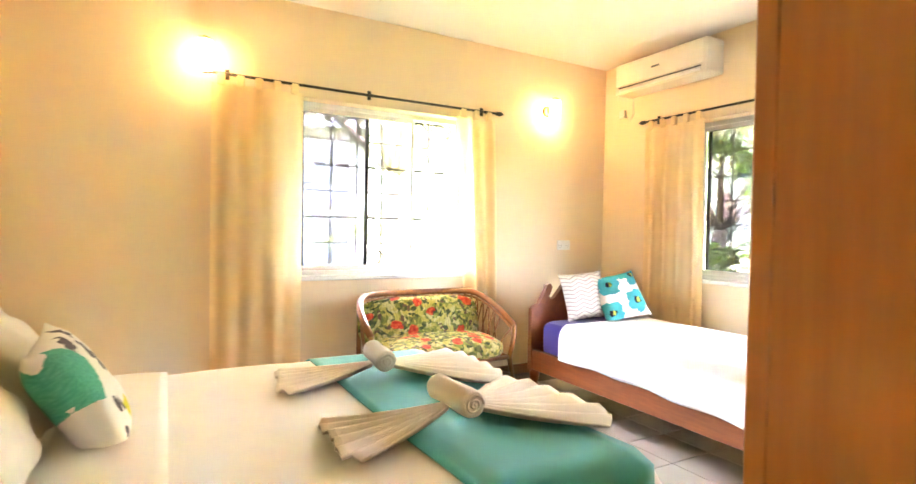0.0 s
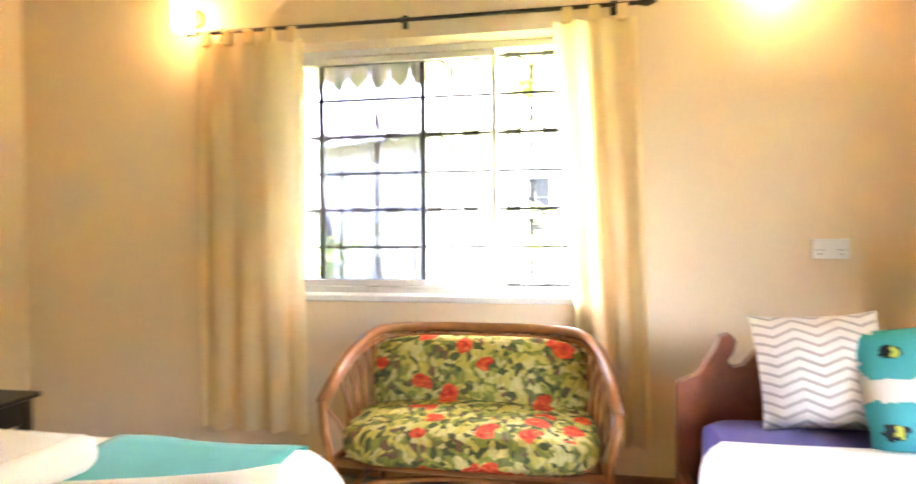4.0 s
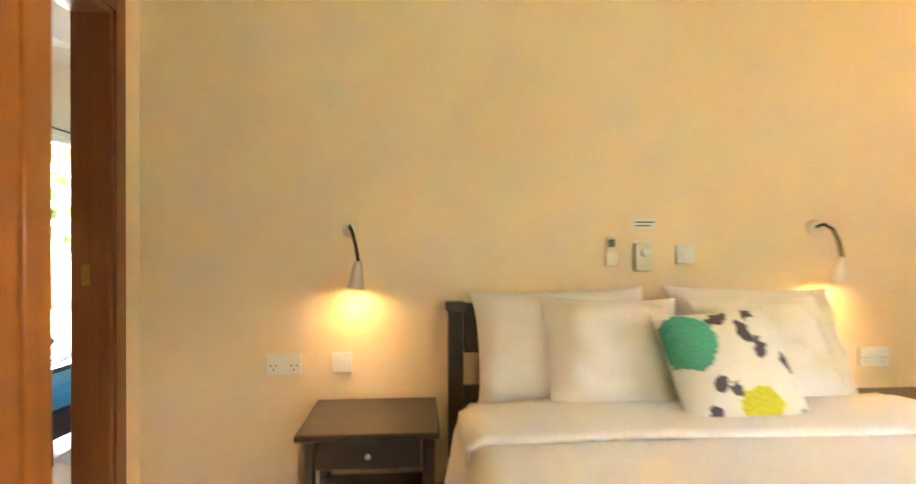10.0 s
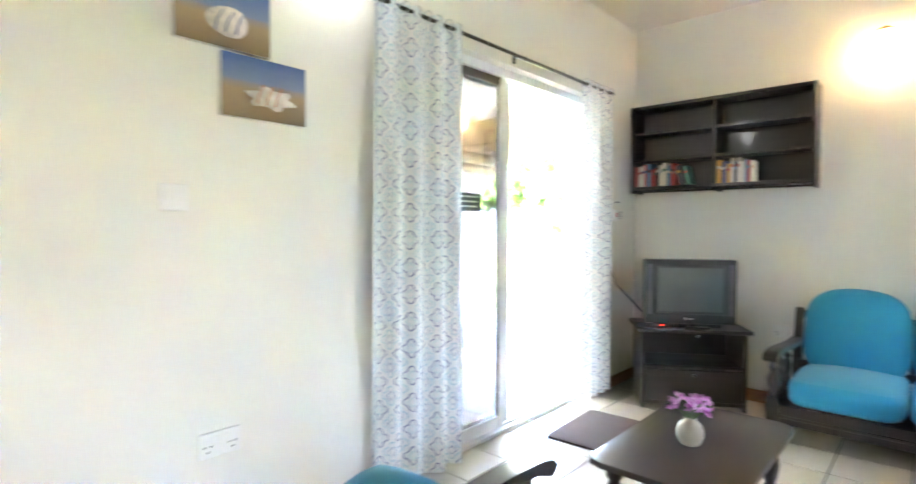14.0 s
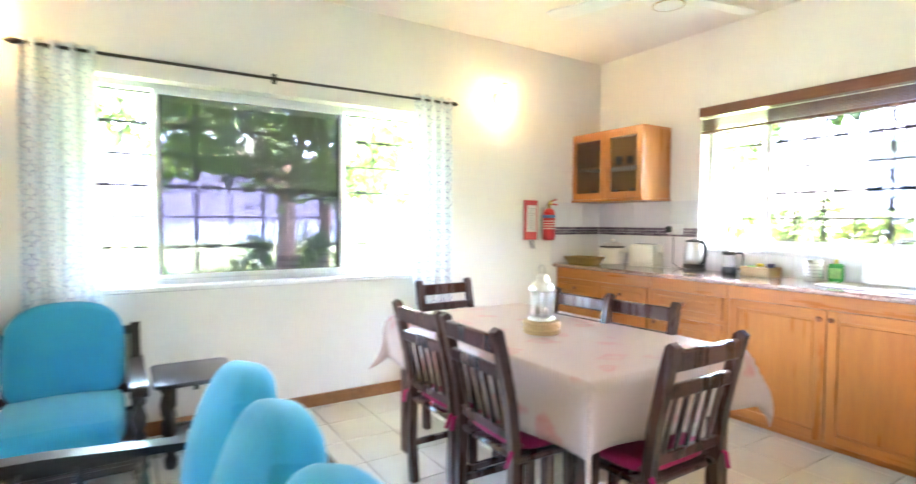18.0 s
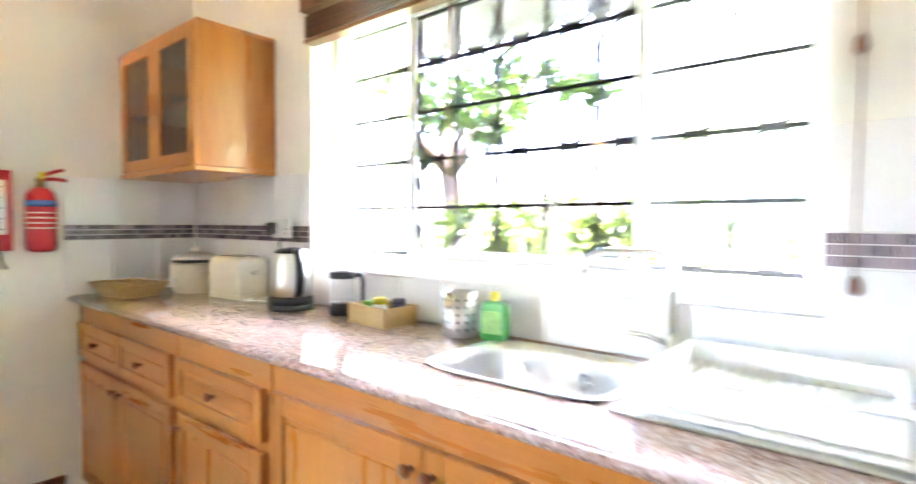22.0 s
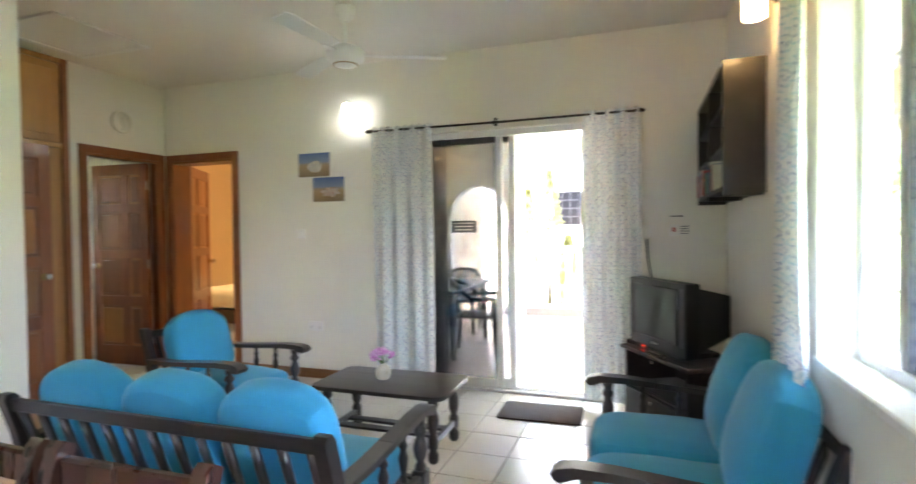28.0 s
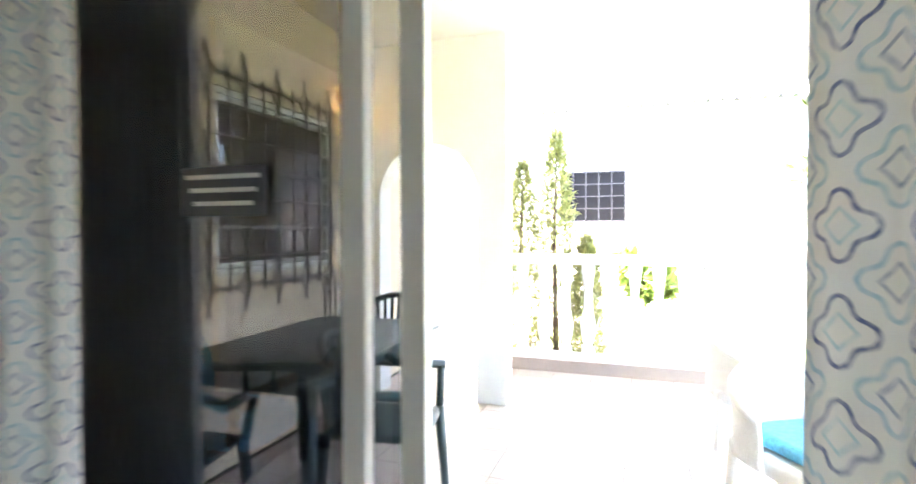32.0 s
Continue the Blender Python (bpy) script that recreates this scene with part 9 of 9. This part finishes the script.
def column_shrub(label, x, y, h, rad, seed):
    """A slender upright shrub of fine drooping sprays."""
    t = thing("column_shrub", label, "shrub", pose(x, y, -0.16), "column shrubs")
    part("trunk", tube([(0, 0, 0), (0.02, 0.01, h * 0.5), (0, 0.02, h * 0.92)], [0.035, 0.025, 0.008], 7), M["bark"], t)
    rnd = random.Random(seed)
    vs, fs = [], []
    for _ in range(2600):
        z = h * (0.06 + 0.94 * rnd.random() ** 0.9)
        r = rad * (1 - (z / h) ** 2.2) ** 0.6 * math.sqrt(rnd.random()) * rnd.uniform(0.7, 1.15)
        a = rnd.uniform(0, 6.28)
        p = Vector((r * math.cos(a), r * math.sin(a), z))
        d = Vector((0.35 * math.cos(a), 0.35 * math.sin(a), rnd.uniform(-0.5, 1.0))).normalized() * rnd.uniform(0.05, 0.13)
        sd = d.cross(Vector((rnd.uniform(-1, 1), rnd.uniform(-1, 1), 0.3))).normalized() * 0.010
        k = len(vs)
        vs += [tuple(p - sd), tuple(p + sd), tuple(p + d)]
        fs.append((k, k + 1, k + 2))
    me = bpy.data.meshes.new("sprays")
    me.from_pydata(vs, [], fs)
    part("sprays", me, M["leaf_dry"], t)


column_shrub("slender yellow-green column shrub beyond the balustrade", -1.68, -7.25, 2.15, 0.24, 5)
column_shrub("slender yellow-green column shrub beyond the balustrade", -2.02, -7.35, 2.45, 0.24, 6)
column_shrub("low yellow-green column shrub beyond the balustrade", -2.34, -7.30, 1.35, 0.20, 7)
bush("light green shrub beside the garden building", -3.1, -8.4, 0.5, 32, 500, 0.10, "leaf_light", 0.9)
tree("leafy tree beyond the veranda arch", -6.2, -8.6, 3.4, 1.7, 33, 1600, 0.12, "leaf_light")
# west: tree, shrubs, bay and hills
tree("large spreading tree outside the living room window", -9.0, 1.9, 3.9, 2.4, 41, 8000, 0.12)
tree("tall green tree on the slope towards the bay", -8.6, -6.4, 3.1, 1.0, 42, 1800, 0.12)
tree("rounded tree on the slope towards the bay", -12.0, 3.5, 4.0, 2.0, 47, 1800, 0.16)
for k, (x, y, r) in enumerate(((-7.6, -3.2, 0.9), (-9.2, 0.8, 1.2), (-10.4, 2.6, 1.3), (-8.2, 3.4, 1.0), (-9.8, -4.2, 1.1))):
    bush("dense green shrub on the slope towards the bay", x, y, r, 60 + k, 900, 0.12, "leaf_light" if k % 2 else "leaf", 0.15)
fixed("water", bx(-900, -40, -900, 900, -3.0, -0.11), M["sea"], "pale bay water in the distance")


def ridge(name, label, pts, base, material, seed):
    """A far hill line: pts are (x, y, height)."""
    def fn(u, v):
        i = min(len(pts) - 2, int(u * (len(pts) - 1)))
        f = u * (len(pts) - 1) - i
        a, b = Vector(pts[i]), Vector(pts[i + 1])
        p = a.lerp(b, f)
        out = Vector((p.x, p.y, 0)).normalized()
        r = 1 - abs(2 * v - 1)
        h = p.z * r**0.8 * (1 + 0.16 * noise.noise(Vector((u * 9 + seed, v * 3, 0)))) + 2.2 * noise.noise(Vector((u * 60, v * 14, seed))) * r
        q = Vector((p.x, p.y, 0)) + out * (v - 0.5) * p.z * 3.0
        return Vector((q.x, q.y, base + h))
    fixed(name, surface(fn, 120, 20), material, label)


ridge("hill_west", "wooded hills across the bay, tinted blue for haze", [(-420, -380, 60), (-500, -150, 95), (-520, 30, 78), (-480, 200, 60), (-420, 380, 70)], -1.0, M["hill_haze"], 1.0)
ridge("hill_east", "steep wooded hillside behind the garden", [(70, -60, 24), (95, 10, 30), (90, 60, 34), (60, 110, 30), (10, 120, 20)], -1.0, M["hill"], 2.0)
ridge("hill_south", "hills beyond the veranda, tinted blue for haze", [(-420, -380, 60), (-200, -420, 50), (60, -420, 60), (260, -300, 50)], -1.0, M["hill_haze"], 3.0)
# north and east garden
palm("young palm between the houses", 3.15, 6.2, 1.35, 7, "leaf_light", 13, 1.3)
palm("drooping palm close to the bedroom window", 0.78, 5.25, 1.15, 8, "leaf", 14, 1.3)
tree("leafy tree beside the neighbouring house", 4.5, 8.8, 5.2, 2.0, 51, 2400, 0.13, "leaf_light")
tree("leafy tree beside the neighbouring house", -6.0, 8.0, 4.6, 1.7, 52, 2600, 0.11)
for k, (x, y) in enumerate(((-2.9, 5.6), (-2.2, 5.4), (-1.5, 5.7), (-0.8, 5.9), (-3.6, 6.0))):
    bush("flowering green shrub under the kitchen window", x, y, 0.75, 70 + k, 1800, 0.075, "leaf_light", 1.0)
    rnd = random.Random(90 + k)
    fl_ = thing("blossom_cluster", "white blossoms on the shrub under the kitchen window", "flowers", pose(x, y, 0.95), "white shrub blossoms")
    leaves("petals", [((0, -0.1, 0), 0.75, 150)], M["white"], fl_, 90 + k, 0.045)
for k, (x, y, r) in enumerate(((7.0, 3.6, 1.0), (7.4, 1.6, 1.1), (8.6, 2.8, 1.6), (9.0, 0.4, 1.7), (6.6, -0.6, 1.0), (5.2, 6.6, 0.8), (6.4, 5.4, 1.0))):
    bush("dense green shrub in the garden", x, y, r, 80 + k, 1100, 0.11, "leaf_light" if k % 2 else "leaf", 0.5)
tree("dark leafy tree outside the single bed's window", 8.4, 5.0, 3.3, 1.5, 55, 5000, 0.11)
tree("yellow-green tree in the garden", 9.6, 1.4, 3.4, 1.5, 56, 3000, 0.11, "leaf_dry")


def eave(label, length, m):
    """The roof's edge over a wall: soffit and scalloped fascia along local x, the wall at y = 0, outside at +y."""
    e = thing("roof_eave", label, "eave", m, "scalloped roof eaves")
    part("soffit", bx(0, length, 0.0, 0.85, 2.50, 2.56), M["render"], e, smooth=False)
    part("fascia_board", bx(0, length, 0.85, 0.875, 2.33, 2.58), M["white"], e, smooth=False)
    one = finish(slab([(0.004, 0.0), (0.004, -0.06), (0.04, -0.105), (0.075, -0.135), (0.11, -0.105), (0.146, -0.06), (0.146, 0.0)], 0.0, 0.018, 0.0, Matrix.Rotation(radians(90), 4, "X")), "scallop", False)
    for k in range(int(length / 0.15)):
        part("scallop", one, M["white"], e, at=Matrix.Translation((0.15 * k, 0.872, 2.33)))
    return e


eave("white roof eave with a scalloped edge over the living room window", 6.2, pose(X_W - 0.20, -2.4, 0, 0, 0, 90))
eave("white roof eave with a scalloped edge over the bedroom window", 4.6, pose(X_E + 0.20, 4.0, 0, 0, 0, -90))
eave("white roof eave with a scalloped edge over the north windows", 8.9, pose(-4.24, Y_N + 0.20, 0))


# ---- floor and wall tiles ----
TS, TX_0, TY_0 = 0.315, 0.09, -0.09
tile_mesh = finish(bx(0.004, TS - 0.004, 0.004, TS - 0.004, -0.0085, 0.0, 0.0015), "tile", False)
tile_mesh.materials.append(M["tile"])
floor_ob = bpy.data.objects["floor"]
rest, count = bmesh.new(), 0


def plain_tile(bm, x, y, z=0.0, s=TS):
    v = [bm.verts.new(p) for p in ((x + 0.004, y + 0.004, z), (x + s - 0.004, y + 0.004, z), (x + s - 0.004, y + s - 0.004, z), (x + 0.004, y + s - 0.004, z))]
    w = [bm.verts.new((p.co.x, p.co.y, z - 0.008)) for p in v]
    bm.faces.new(v)
    for k in range(4):
        bm.faces.new((v[k], w[k], w[(k + 1) % 4], v[(k + 1) % 4]))


for i in range(-14, 15):
    for j in range(-9, 13):
        x, y = TX_0 + TS * i, TY_0 + TS * j
        if x + TS < -4.05 or x > 4.5 or y + TS < Y_S - 0.1 or y > 3.1:
            continue
        near = (-3.75 < x < 0.9 and y < -0.2) or (-0.1 < x < 1.2 and -0.45 < y < 1.0) or (2.0 < x < 4.5 and -0.2 < y < 3.2)
        if near and count < 300:
            t = part("floor_tile", tile_mesh, None, floor_ob)
            t.location = (x, y, 0)
            count += 1
        else:
            plain_tile(rest, x, y)
rt = part("floor_tiles_rest", rest, M["tile_rest"], floor_ob, smooth=False)
rt["kind"] = "stuff"
room = bmesh.new()
for i in range(-3, 13):
    for j in range(1, 17):
        x, y = TX_0 + TS * i, -2.68 - TS * j
        if x > -0.75 and x < 3.9 and y > -7.4:
            plain_tile(room, x, y)
rr_ = part("floor_tiles_rest", room, M["tile_rest"], bpy.data.objects["floor_room"], smooth=False)
rr_["kind"] = "stuff"
ver_mesh = finish(bx(0.002, 0.328, 0.002, 0.328, -0.0085, 0.0, 0.0015), "veranda_tile", False)
ver_mesh.materials.append(mottled("veranda_tile_glaze", (0.50, 0.42, 0.36), 0.3, 3.0, 0.08, 40.0, 0.03, perob=0.12))
vf = bpy.data.objects["veranda_floor"]
for i in range(16):
    for j in range(13):
        t = part("veranda_tile", ver_mesh, None, vf)
        t.location = (-6.1 + 0.33 * i, -6.98 + 0.33 * j, -0.010)
# glazed tiles behind the worktop, with a mosaic band
wn_, ww_ = bpy.data.objects["wall_north"], bpy.data.objects["wall_west"]
cache = {}


def wall_tile(parent, x0, x1, z0, z1, west=False):
    key = (round(x1 - x0, 3), round(z1 - z0, 3), west)
    if key not in cache:
        w, h = key[0], key[1]
        b = bx(0.0015, w - 0.0015, -0.007, 0.0, 0.0015, h - 0.0015, 0.001)
        if west:
            b.transform(Matrix.Rotation(radians(90), 4, "Z"))
        cache[key] = finish(b, "wall_tile", False)
        cache[key].materials.append(M["wall_tile"])
    o = part("wall_tile", cache[key], None, parent)
    o.location = (X_W, x0, z0) if west else (x0, Y_N, z0)


for z0, z1 in ((0.911, 1.163), (1.237, 1.46)):
    for k in range(20):
        x0, x1 = -4.045 + 0.1965 * k, -4.045 + 0.1965 * (k + 1)
        if x1 <= W4[0] or x0 >= W4[1] or z1 < 1.08:
            wall_tile(wn_, x0, x1, z0, z1)
        else:
            if x0 < W4[0]:
                wall_tile(wn_, x0, W4[0], z0, z1)
            if x1 > W4[1]:
                wall_tile(wn_, W4[1], x1, z0, z1)
            if z0 < 1.0:
                wall_tile(wn_, max(x0, W4[0]), min(x1, W4[1]), z0, 1.09)
    for k in range(3):
        wall_tile(ww_, 3.04 + 0.2 * k, 3.04 + 0.2 * (k + 1), z0, z1, True)
bm = bmesh.new()
for j in range(3):
    z = 1.165 + 0.0238 * j
    for k in range(160):
        x = -4.045 + 0.0245 * k
        if not (W4[0] - 0.02 < x < W4[1]):
            bx(x + 0.0012, x + 0.0233, Y_N - 0.006, Y_N - 0.0002, z + 0.0012, z + 0.0226, bm=bm)
    for k in range(24):
        y = 3.045 + 0.0245 * k
        bx(X_W + 0.0002, X_W + 0.006, y + 0.0012, y + 0.0233, z + 0.0012, z + 0.0226, bm=bm)
mo = part("mosaic_band", bm, M["mosaic"], wn_, smooth=False)
mo["kind"] = "stuff"
fixed("band_joint", bx(-4.049, W4[0], Y_N - 0.0035, Y_N - 0.0005, 1.163, 1.237), M["paper"], "pale joint behind the mosaic band")
fixed("band_joint", bx(W4[1], -0.121, Y_N - 0.0035, Y_N - 0.0005, 1.163, 1.237), M["paper"], "pale joint behind the mosaic band")
